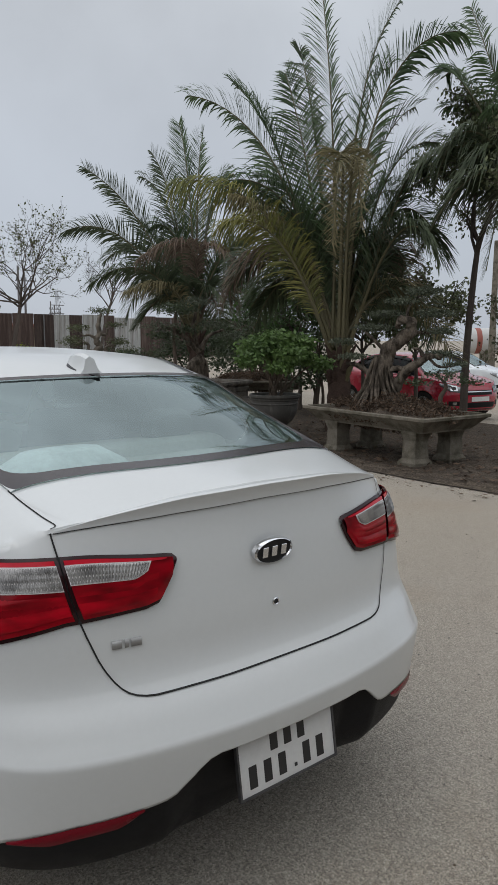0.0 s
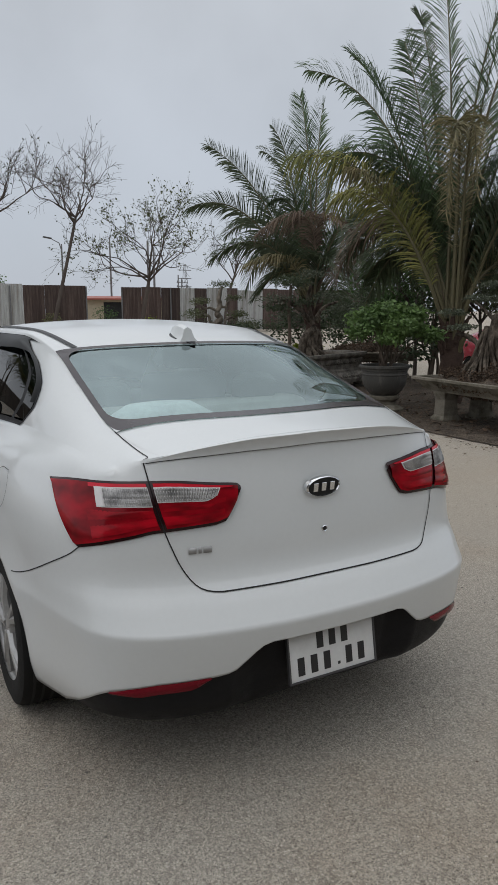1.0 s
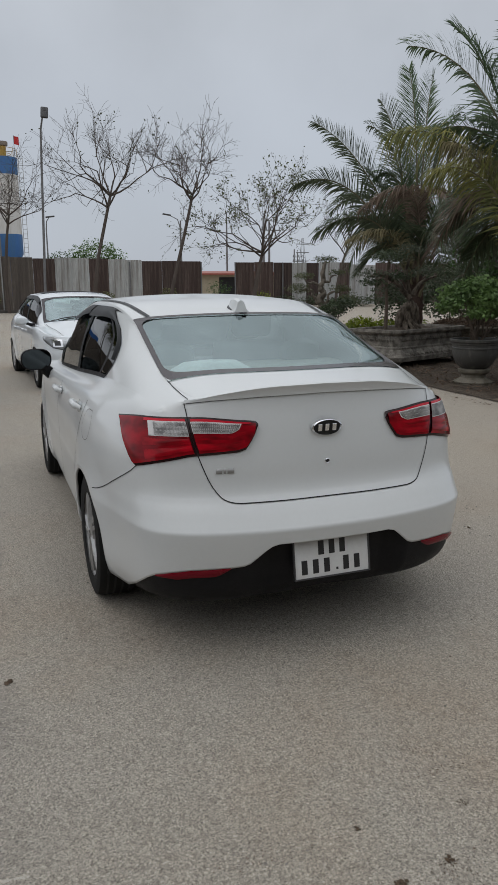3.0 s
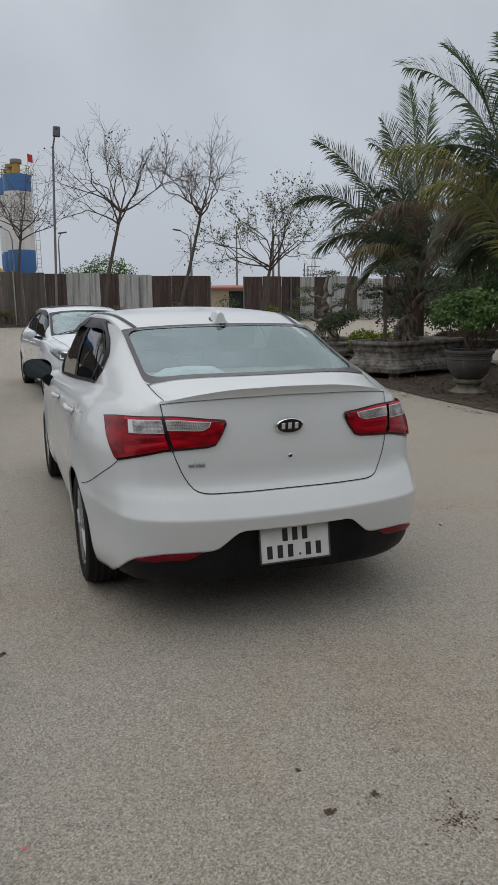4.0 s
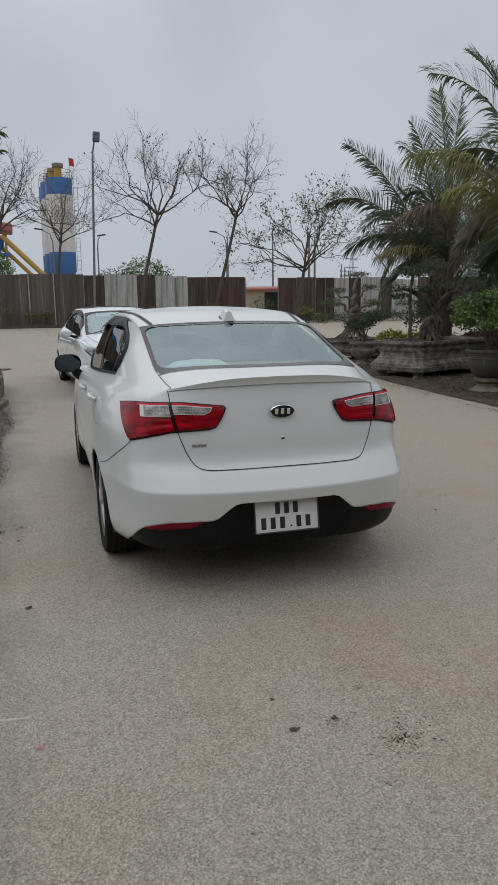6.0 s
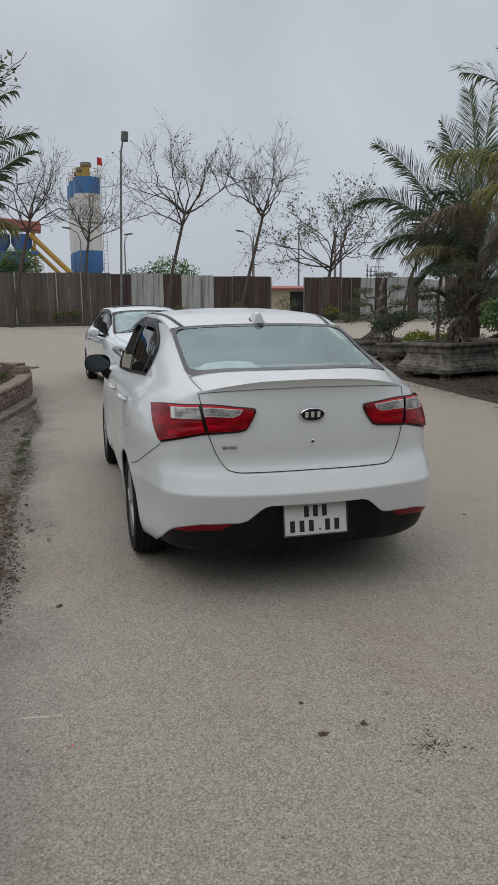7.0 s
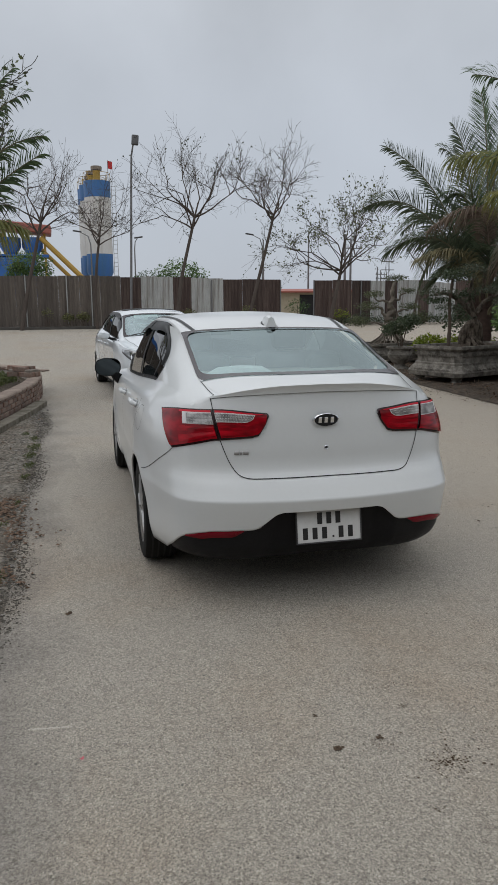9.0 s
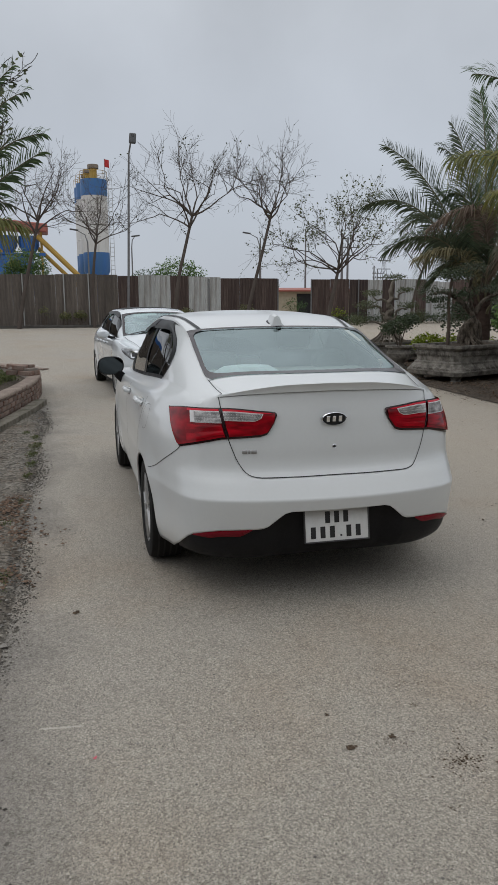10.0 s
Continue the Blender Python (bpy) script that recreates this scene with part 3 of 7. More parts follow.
    for x in (-0.62, 0.62):
        part("door_card", box(x - 0.03, x + 0.03, 1.2, 3.0, 0.5, 0.93, 0.02, 1), SEAT, car)
    part("inner_mirror", moved(box(-0.11, 0.11, -0.02, 0.02, -0.03, 0.03, 0.015, 2), pose(0, 2.72, 1.28)), TRIM, car)
    part("headlining", grid([[top(v, u, -0.03, sd) for sd, u in ((-1, 0.68), (-1, 0.8), (-1, 0.92), (1, 1.0), (1, 0.92), (1, 0.8), (1, 0.68))] for v in steps(1.25, 2.7, 12)]), SEAT, car)
    return body


# ground sheet, with a gentle rise towards the fence
rise = keyed((-400, 0.0), (12, 0.0), (18, 0.05), (28, 0.25), (34.9, 0.36), (36.2, 0.47), (60, 0.6), (400, 0.6), (2500, 0.6))
dip_x = keyed((9.3, 0.0), (13, -0.22), (18, -0.32), (40, -0.35), (80, 0.0))
dip_y = keyed((-40, 0.0), (-15, 0.0), (-5, 1.0), (14, 1.0), (28, 0.0))


def level(x, y):
    """The ground's height: it sinks a little behind the garden bed."""
    return rise(y) + dip_x(x) * dip_y(y)


def strip_on_flank(pts, width, off, side=1):
    """A gap line over (s, z) points of the upright skin."""
    fine = []
    for (s0, z0), (s1, z1) in zip(pts, pts[1:]):
        n = max(2, int(math.hypot(s1 - s0, z1 - z0) / 0.02))
        fine += [(s0 + (s1 - s0) * k / n, z0 + (z1 - z0) * k / n) for k in range(n)]
    fine.append(pts[-1])
    rows = []
    for i, (s, z) in enumerate(fine):
        a, b = fine[max(i - 1, 0)], fine[min(i + 1, len(fine) - 1)]
        ds, dz = b[0] - a[0], b[1] - a[1]
        l = math.hypot(ds, dz) or 1
        ns, nz = -dz / l * width / 2, ds / l * width / 2
        rows.append([flank(s - ns, z - nz, off, side), flank(s + ns, z + nz, off, side)])
    return grid(rows)


def strip_on_top(pts, width, off, side=1):
    """A line over (v, u) points of the upper skin."""
    pos = []
    for (v0, u0), (v1, u1) in zip(pts, pts[1:]):
        pos += [(v0 + (v1 - v0) * k / 12, u0 + (u1 - u0) * k / 12) for k in range(12)]
    pos.append(pts[-1])
    p0 = [top(v, u, off, side) for v, u in pos]
    nn = [(top(v, u, 0.02, side) - top(v, u, 0, side)).normalized() for v, u in pos]
    rows = []
    for i, p in enumerate(p0):
        d = (p0[min(i + 1, len(p0) - 1)] - p0[max(i - 1, 0)]).normalized()
        a = d.cross(nn[i]).normalized() * width / 2
        rows.append([p - a, p + a])
    return grid(rows)


def smooth_path(pts, rounds=2):
    """Rounds the corners of a line of pairs."""
    for _ in range(rounds):
        out = [pts[0]]
        for a, b in zip(pts, pts[1:]):
            out += [tuple(a[i] * 0.75 + b[i] * 0.25 for i in range(len(a))), tuple(a[i] * 0.25 + b[i] * 0.75 for i in range(len(a)))]
        pts = out + [pts[-1]]
    return pts


# ---- the white saloon in the foreground ----
car = thing("saloon_car", "white four-door saloon car parked on dusty asphalt, seen from behind", "car")
car_shell(car, PAINT, REARGLASS, SIDEGLASS, SCREEN)
S_IN, S_SPLIT, S_OB, S_OT = s_at_x(0.302), s_at_x(0.56), s_at_y(0.235), s_at_y(0.44)
lamp_high = keyed((S_IN, 0.966), (S_IN + 0.006, 0.973), (S_IN + 0.08, 0.980), (S_SPLIT, 0.994), (S_OB, 0.988), (S_OT, 0.970))
lamp_low = linear((S_IN, 0.950), (S_IN + 0.012, 0.912), (S_IN + 0.040, 0.866), (S_IN + 0.075, 0.856), (S_SPLIT, 0.844), (S_OB, 0.793), (S_OT, 0.963))
split_x = linear((0.60, 0.46), (0.852, 0.528), (0.995, 0.592), (1.061, 0.627))
SPLITS = {}


def split(z):
    """Where the gap between wing and boot lid runs, at each height."""
    k = round(z, 3)
    if k not in SPLITS:
        SPLITS[k] = s_at_x(split_x(k))
    return SPLITS[k]


def near_split(d):
    return lambda z: split(z) + d


def fixed(s):
    return lambda z: s


for side in (-1, 1):
    bulge = lambda a, b: 0.004 + 0.009 * math.sin(math.pi * min(max(b, 0.0), 1)) ** 0.5
    crown = lambda a, b: 0.0145 + 0.003 * math.sin(math.pi * b)
    ribs = lambda a, b: 0.0187 + 0.0022 * math.sin(a * 150.0) + 0.0012 * math.sin(b * 30.0)
    share = lambda low, high, a: lambda s: low(s) + (high(s) - low(s)) * a
    in_hi, in_lo = share(lamp_low, lamp_high, 0.86), lambda s: share(lamp_low, lamp_high, 0.60)(s) + 0.016 * max(0.0, min(1.0, (S_IN + 0.120 - s) / 0.04)) ** 2
    tl = part("tail_light", slanted(fixed(S_IN), near_split(-0.002), lamp_low, lamp_high, 28, 8, bulge, side), LENS_EDGE, car, "red tail light on the boot lid")
    red_lo, red_hi = lambda s: lamp_low(s) + 0.0100, lambda s: lamp_high(s) - 0.008
    part("red_lens", slanted(fixed(S_IN + 0.011), near_split(-0.010), red_lo, red_hi, 28, 8, crown, side), REDLENS, tl)
    part("bright_strip", slanted(fixed(S_IN + 0.030), near_split(-0.011), share(lamp_low, lamp_high, 0.875), lambda s: lamp_high(s) - 0.009, 20, 2, 0.0176, side), REDGLOW, tl, "bright red strip along the top")
    part("lens_rim", slanted(lambda z: S_IN + 0.074 + 0.35 * (0.955 - z), near_split(-0.009), lambda s: in_lo(s) - 0.003, lambda s: in_hi(s) + 0.0025, 20, 4, 0.0180, side), LENS_RIM, tl)
    part("clear_lens", slanted(lambda z: S_IN + 0.079 + 0.35 * (0.955 - z), near_split(-0.010), in_lo, in_hi, 110, 8, lambda a, b: ribs(a, b) + 0.0012, side), CLEARLENS, tl, "clear reversing lens")
    part("red_panel", slanted(fixed(S_IN + 0.05), near_split(-0.012), lambda s: lamp_low(s) + 0.019, lambda s: in_lo(s) - 0.009, 24, 12, lambda a, b: 0.0172 + 0.0006 * math.sin(b * 9.4), side), REDPANEL, tl)
    tq = part("tail_light", slanted(near_split(0.002), fixed(S_OT), lamp_low, lamp_high, 32, 8, bulge, side), LENS_EDGE, car, "red tail light wrapped round the wing")
    out_low = lambda s: min(lamp_low(s) + 0.010, lamp_high(s) - 0.006)
    part("red_lens", slanted(near_split(0.010), fixed(S_OT - 0.014), out_low, lambda s: lamp_high(s) - 0.008, 32, 8, crown, side), REDLENS, tq)
    part("bright_strip", slanted(near_split(0.011), near_split(0.20), lambda s: lamp_high(s) - 0.020, lambda s: lamp_high(s) - 0.009, 20, 2, 0.0176, side), REDGLOW, tq, "bright red strip along the top")
    part("red_panel", slanted(near_split(0.012), near_split(0.215), lambda s: lamp_low(s) + 0.022, lambda s: lamp_high(s) - 0.082, 24, 12, lambda a, b: 0.0172 + 0.0006 * math.sin(b * 9.4), side), REDPANEL, tq)
    part("lens_joint", slanted(near_split(-0.004), near_split(0.004), lamp_low, lamp_high, 2, 8, 0.006, side), GAP, tq)
    part("lens_rim", slanted(near_split(0.009), near_split(0.178), lambda s: lamp_high(s) - 0.074, lambda s: lamp_high(s) - 0.0185, 14, 4, 0.0180, side), LENS_RIM, tq)
    part("clear_lens", slanted(near_split(0.010), near_split(0.150), lambda s: lamp_high(s) - 0.071, lambda s: lamp_high(s) - 0.0215, 80, 8, lambda a, b: ribs(a, b) + 0.0012, side), CLEARLENS, tq, "clear reversing lens")
    part("lens_end", slanted(near_split(0.153), near_split(0.175), lambda s: lamp_high(s) - 0.071, lambda s: lamp_high(s) - 0.0215, 4, 4, 0.0196, side), LENS_RIM, tq)
    part("bumper_reflector", band(0.44, 0.75, lambda s: _tail_low(s) - 0.004 - 0.027 * min(1, (s - 0.44) / 0.05, (0.755 - s) / 0.10), lambda s: _tail_low(s) + 0.002, 16, 3, lambda a, b: 0.0015 + 0.004 * math.sin(math.pi * b), side), DARKRED, car, "red bumper reflector strip")
    # gap lines: boot lid, bumper seam, doors
    lid = smooth_path([(split(1.045) - 0.002, 1.045), (split(0.995), 0.995), (split(0.852), 0.852), (S_SPLIT - 0.100, 0.700), (S_SPLIT - 0.15, 0.661), (0.3, 0.661), (0.0, 0.663)])
    part("lid_gap", strip_on_flank(lid, 0.004, 0.0025, side), GAP, car)
    part("lid_gap", strip_on_top(smooth_path([(0.375, 0.614), (0.35, 0.596), (0.30, 0.582), (0.24, 0.555), (0.185, 0.53), (0.162, 0.465)]), 0.0038, 0.0015, side), GAP, car)
    seam = smooth_path([(S_OB - 0.005, 0.795), (S_OB + 0.05, 0.758), (s_at_y(0.42), 0.700), (s_at_y(0.56), 0.645), (s_at_y(0.66), 0.612), (s_at_y(0.71), 0.604)])
    part("bumper_seam", strip_on_flank(seam, 0.0035, 0.0015, side), GAP, car)
    part("door_gap", strip_on_flank(smooth_path([(s_at_y(1.36), 0.24), (s_at_y(1.33), 0.46), (s_at_y(1.16), 0.68), (s_at_y(1.06), 0.82), (s_at_y(1.03), 0.955)]), 0.005, 0.0015, side), GAP, car)
    for y in (2.10, 3.16):
        part("door_gap", strip_on_flank(smooth_path([(s_at_y(y + 0.05), 0.22), (s_at_y(y + 0.05), 0.62), (s_at_y(y), 0.93)]), 0.005, 0.0015, side), GAP, car)
    for y, hz in ((1.20, 0.905), (2.06, 0.880)):
        sm = s_at_y(y)
        hd = part("door_handle", tube([flank(sm - 0.095, hz - 0.002, 0.006, side), flank(sm - 0.08, hz, 0.034, side), flank(sm, hz + 0.002, 0.040, side), flank(sm + 0.08, hz, 0.034, side), flank(sm + 0.095, hz - 0.002, 0.006, side)], [0.012, 0.016, 0.017, 0.016, 0.012], 10), PAINT, car)
        part("recess", band(sm - 0.065, sm + 0.065, lambda s: hz - 0.026, lambda s: hz + 0.024, 6, 2, 0.002, side), SILVER, hd)
    part("roof_ditch", strip_on_top(smooth_path([(1.122, 0.735), (1.3, 0.715), (1.6, 0.695), (2.72, 0.69)]), 0.021, 0.004, side), DITCH, car, "black roof rain channel")
    # door mirror
    at = Matrix.LocRotScale((side * 0.922, 2.86, 0.998), Euler((radians(93), 0, radians(side * -8))), (1, 1, 1))
    mir = part("mirror_housing", moved(squircle([(0.0, -0.075), (0.45, -0.072), (0.78, -0.055), (0.95, -0.022), (1.0, 0.008), (0.99, 0.022), (0.94, 0.026), (0.91, 0.018)], 0.108, 0.076, 40), at), BLACK, car, "black wing mirror housing")
    part("mirror_glass", moved(squircle([(0.0, 0.0182), (0.5, 0.0184), (0.92, 0.0186)], 0.108, 0.076, 40), at), MIRROR, mir)
    part("mirror_arm", tube([(side * 0.765, 2.95, 0.86), (side * 0.82, 2.92, 0.885), (side * 0.855, 2.89, 0.92), (side * 0.875, 2.87, 0.95)], [0.042, 0.042, 0.040, 0.032], 10), BLACK, mir)
part("fuel_flap_gap", strip_on_flank(smooth_path([(s_at_y(0.84), 0.93), (s_at_y(0.80), 0.89), (s_at_y(0.80), 0.83), (s_at_y(0.85), 0.79), (s_at_y(0.94), 0.79), (s_at_y(0.98), 0.83), (s_at_y(0.98), 0.89), (s_at_y(0.94), 0.93), (s_at_y(0.84), 0.93)]), 0.002, 0.0015, -1), GAP, car)


def valance(side):
    """The black lower bumper: tucked under, with a shallow hollow for the plate."""
    rows = []
    for s in steps(0, 0.93, 70):
        hi, lo = _tail_low(s) + 0.010, linear((0, 0.20), (0.5, 0.205), (0.7, 0.222), (0.93, 0.222))(s)
        hi = max(hi, lo + 0.004)
        dip = -0.006 - 0.050 * max(0.0, min(1.0, (0.37 - s) / 0.1))
        row = []
        for j in range(13):
            q = j / 12
            under = -(0.05 - 0.032 * min(1.0, s / 0.6)) * max(0.0, 1 - q / 0.3) ** 1.5
            row.append(flank(s, lo + (hi - lo) * q, dip * min(1.0, q / 0.35) + under - 0.004, side))
        rows.append(row)
    lip = [[flank(s, _tail_low(s), 0, side), flank(s, _tail_low(s) + 0.004, -0.07, side)] for s in steps(0, 0.5, 40)]
    return merge(grid(rows), grid(lip))


for side in (-1, 1):
    # painted corners that round off the foot of the rear window
    v0, u0 = REAR_PANE[0], REAR_PANE[2]
    fan = [[top(bent(v, u), u, 0.0045, side) for v, u in ((v0 - 0.004, u0 - 0.004), (v0 + 0.060 * (1 - math.cos(a)), u0 + 0.036 * (1 - math.sin(a))))] for a in steps(0, math.pi / 2, 10)]
    part("window_corner", grid(fan), PAINT, car)
part("lower_valance", both(valance), BLACK, car, "black plastic lower bumper")
# lip spoiler
rows = []
for k in range(81):
    x = -0.622 + 1.244 * k / 80
    s = s_at_x(abs(x))
    sd = 1 if x >= 0 else -1
    end = 1 - max(0.0, 1 - (0.626 - abs(x)) / 0.46) ** 2
    zl = tail_top(s) - 0.010 - 0.014 * end
    up = 0.038 * end + 0.001
    rows.append([flank(s, zl - 0.003, -0.003, sd), flank(s, zl, 0.006 * end + 0.002, sd), flank(s, zl + up * 0.5, 0.011 * end + 0.002, sd), flank(s, zl + up * 0.92, 0.024 * end + 0.001, sd), flank(s, zl + up, 0.022 * end, sd),
                 flank(s, zl + up + 0.002 * end, 0.008 * end, sd), flank(s, zl + up - 0.001 * end, -0.05 * end - 0.001, sd), flank(s, tail_top(s) - 0.004 * end, -0.12 * end - 0.002, sd)])
part("spoiler", tidy(grid(rows)), PAINT, car, angle=0.7)
part("spoiler_joint", both(lambda sd: strip_on_flank([(s_at_x(x), tail_top(s_at_x(x)) - 0.011 - 0.014 * (1 - max(0.0, 1 - (0.626 - x) / 0.46) ** 2)) for x in (0.0, 0.1, 0.2, 0.3, 0.4, 0.5, 0.57, 0.61)], 0.003, 0.0025, sd)), DITCH, car)
# badge, lock, plate
em = flank(0, 0.937, 0.004)
badge = part("badge", moved(lathe([(0.0, 0.012), (0.93, 0.012), (0.97, 0.009), (1.0, 0.0)], 40), Matrix.LocRotScale(em, Euler((radians(97), 0, 0)), (0.066, 0.034, 1.0))), GAP, car, "black oval badge with a bright rim")
part("badge_rim", moved(lathe([(0.88, 0.012), (0.92, 0.016), (1.0, 0.012), (1.03, 0.0)], 40), Matrix.LocRotScale(em, Euler((radians(97), 0, 0)), (0.066, 0.034, 1.0))), CHROME, badge)
for dx in (-0.032, -0.001, 0.031):
    part("badge_mark", moved(box(-0.009, 0.009, -0.014, 0.014, 0.012, 0.017, 0.001, 1), Matrix.LocRotScale(em + Vector((dx, 0, 0)), Euler((radians(97), 0, 0)), (1, 1, 1))), CHROME, badge)
for k, w in enumerate((0.024, 0.010, 0.026)):
    sx = -s_at_x(0.458) + (0.0, 0.030, 0.045)[k]
    part("model_mark", merge(*[grid([[flank(sx + w * i / 3, 0.776 + hz, o_) for i in range(4)] for hz, o_ in ((0.0, 0.0), (0.001, 0.004), (0.019, 0.004), (0.02, 0.0))])]), ALLOY, car, "chrome letter-sized trim block")
part("boot_lock", moved(lathe([(0.0, 0.003), (0.006, 0.003), (0.0085, 0.005), (0.011, 0.003), (0.0115, 0.0)], 20), pose(0, flank(0, 0.80).y, 0.80, 90)), CHROME, car)
part("lock_hole", moved(lathe([(0.0, 0.0042), (0.0062, 0.0042), (0.0066, 0.003)], 16), pose(0, flank(0, 0.80).y, 0.80, 90)), GAP, car)
PL = Matrix.Translation((0, -0.012, 0.414)) @ Matrix.Rotation(radians(-9), 4, "X")
plate = part("number_plate", moved(box(-0.167, 0.167, -0.004, 0.004, -0.083, 0.083, 0.003), PL), PLATE, car, "white number plate in a thin dark frame")
fr = [box(-0.172, 0.172, -0.007, 0.005, 0.081, 0.087), box(-0.172, 0.172, -0.007, 0.005, -0.087, -0.081), box(-0.172, -0.166, -0.007, 0.005, -0.081, 0.081), box(0.166, 0.172, -0.007, 0.005, -0.081, 0.081)]
part("plate_frame", moved(merge(*fr), PL), PLATE_RIM, plate, "thin dull metal frame")
for row_z, xs in ((0.037, (-0.048, 0.0, 0.048)), (-0.037, (-0.125, -0.075, -0.025, 0.062, 0.112))):
    for x in xs:
        part("plate_bar", moved(box(x - 0.013, x + 0.013, -0.0055, -0.003, row_z - 0.029, row_z + 0.029, 0.001, 1), PL), INK, plate)
part("plate_bar", moved(box(0.016, 0.026, -0.0055, -0.003, -0.062, -0.052, 0.001, 1), PL), INK, plate)
# shark-fin aerial
fin = []
for k in range(9):
    q = k / 8
    wd, ht = 0.046 * (1 - 0.20 * q - 0.35 * q ** 4), 0.066 * math.sin(math.pi * min(1, 0.13 + 0.42 * (1 - q))) * (1.0 if q < 0.9 else 0.6)
    yy = 1.050 + 0.16 * q
    zz = top(yy + 0.078, 1.0).z - 0.004
    fin.append([(-wd, yy, zz), (-wd * 0.62, yy + 0.004, zz + ht * 0.30), (-wd * 0.36, yy + 0.010, zz + ht * 0.85), (0, yy + 0.012, zz + ht), (wd * 0.36, yy + 0.010, zz + ht * 0.85), (wd * 0.62, yy + 0.004, zz + ht * 0.30), (wd, yy, zz)])
bm = grid(fin)
bm.verts.ensure_lookup_table()
bm.faces.new([bm.verts[i] for i in range(7)])
aer = part("aerial", tidy(bm), PAINT, car)
part("aerial_base", moved(lathe([(0.0, 0.006), (0.95, 0.006), (1, 0.0)], 28), Matrix.LocRotScale((0, 1.130, top(1.208, 1).z - 0.004), Euler((radians(12), 0, 0)), (0.0465, 0.082, 1))), DITCH, aer)
part("glass_notch", grid([[top(1.118 - 0.040 * k / 4, 1 - 0.010 * (1 - 0.75 * k / 4) * abs(w), 0.004, 1 if w >= 0 else -1) for w in (-1, -0.5, 0, 0.5, 1)] for k in range(5)]), BLACK, aer, "dark printed patch at the top of the glass")
part("cloth", moved(lathe([(0.0, 0.11), (0.5, 0.1), (0.85, 0.05), (1.0, 0.0)], 20), Matrix.LocRotScale((-0.28, 0.72, 1.05), Euler((0, 0, 0.2)), (0.28, 0.14, 1))), CLOTH, car, "pale cloth bundle on the parcel shelf")


# ---- ground ----
def asphalt():
    """Worn asphalt under dust: grey binder, pale chips, brown dirt in patches."""
    mat = surface("dusty_asphalt", (0.340, 0.311, 0.270), 0.92, second=(0.362, 0.325, 0.268), scale=0.3, fine=140, mix=0.9, bump=0.011, bump_scale=140, grain=0.45, spec=0.2)
    nt = mat.node_tree
    lk = nt.links.new
    bs = nt.nodes["Principled BSDF"]
    src = bs.inputs["Base Color"].links[0].from_socket
    co = node(nt, "ShaderNodeTexCoord")
    tint = src
    for scale, low, high, col, amount, det in ((150.0, 0.50, 0.72, (0.10, 0.092, 0.083), 0.6, 2.0), (0.55, 0.50, 0.70, (0.30, 0.232, 0.17), 0.50, 8.0), (3.5, 0.60, 0.78, (0.20, 0.175, 0.15), 0.5, 6.0)):
        nz = node(nt, "ShaderNodeTexNoise", Scale=scale, Detail=det, Roughness=0.65)
        lk(co.outputs["Object"], nz.inputs["Vector"])
        mr = node(nt, "ShaderNodeMapRange", From_Min=low, From_Max=high, To_Max=amount)
        lk(nz.outputs["Fac"], mr.inputs["Value"])
        mx = node(nt, "ShaderNodeMix")
        mx.data_type = "RGBA"
        mx.inputs["B"].default_value = (*col, 1)
        lk(mr.outputs[0], mx.inputs["Factor"])
        lk(tint, mx.inputs["A"])
        tint = mx.outputs["Result"]
    vo = node(nt, "ShaderNodeTexVoronoi", Scale=88.0)
    lk(co.outputs["Object"], vo.inputs["Vector"])
    mr = node(nt, "ShaderNodeMapRange", From_Min=0.14, From_Max=0.26, To_Min=0.5, To_Max=0.0)
    lk(vo.outputs["Distance"], mr.inputs["Value"])
    mx = node(nt, "ShaderNodeMix")
    mx.data_type = "RGBA"
    mx.inputs["B"].default_value = (0.5, 0.465, 0.42, 1)
    lk(mr.outputs[0], mx.inputs["Factor"])
    lk(tint, mx.inputs["A"])
    # each chip of stone has its own shade
    cell = node(nt, "ShaderNodeTexVoronoi", Scale=140.0)
    lk(co.outputs["Object"], cell.inputs["Vector"])
    shade = node(nt, "ShaderNodeMapRange", To_Min=0.62, To_Max=1.38)
    lk(cell.outputs["Color"], shade.inputs["Value"])
    chip = node(nt, "ShaderNodeVectorMath")
    chip.operation = "SCALE"
    lk(mx.outputs["Result"], chip.inputs[0])
    lk(shade.outputs[0], chip.inputs["Scale"])
    # scattered dark pits between the stones, at two sizes, and pale specks
    for scale, low, high, deep in ((330.0, 0.57, 0.66, 0.26), (165.0, 0.60, 0.69, 0.34), (250.0, 0.61, 0.69, 1.5)):
        pit = node(nt, "ShaderNodeTexNoise", Scale=scale, Detail=2.0, Roughness=0.6)
        lk(co.outputs["Object"], pit.inputs["Vector"])
        dark = node(nt, "ShaderNodeMapRange", From_Min=low, From_Max=high, To_Min=1.03, To_Max=deep)
        lk(pit.outputs["Fac"], dark.inputs["Value"])
        deeper = node(nt, "ShaderNodeVectorMath")
        deeper.operation = "SCALE"
        lk(chip.outputs[0], deeper.inputs[0])
        lk(dark.outputs[0], deeper.inputs["Scale"])
        chip = deeper
    # pale brown dust towards the garden side and down the road
    pos = node(nt, "ShaderNodeSeparateXYZ")
    lk(co.outputs["Object"], pos.inputs[0])
    drift = node(nt, "ShaderNodeTexNoise", Scale=0.9, Detail=6.0, Roughness=0.6)
    lk(co.outputs["Object"], drift.inputs["Vector"])
    lay = node(nt, "ShaderNodeMath")
    lay.operation = "MULTIPLY_ADD"
    lay.inputs[1].default_value = 3.0
    lk(drift.outputs["Fac"], lay.inputs[0])
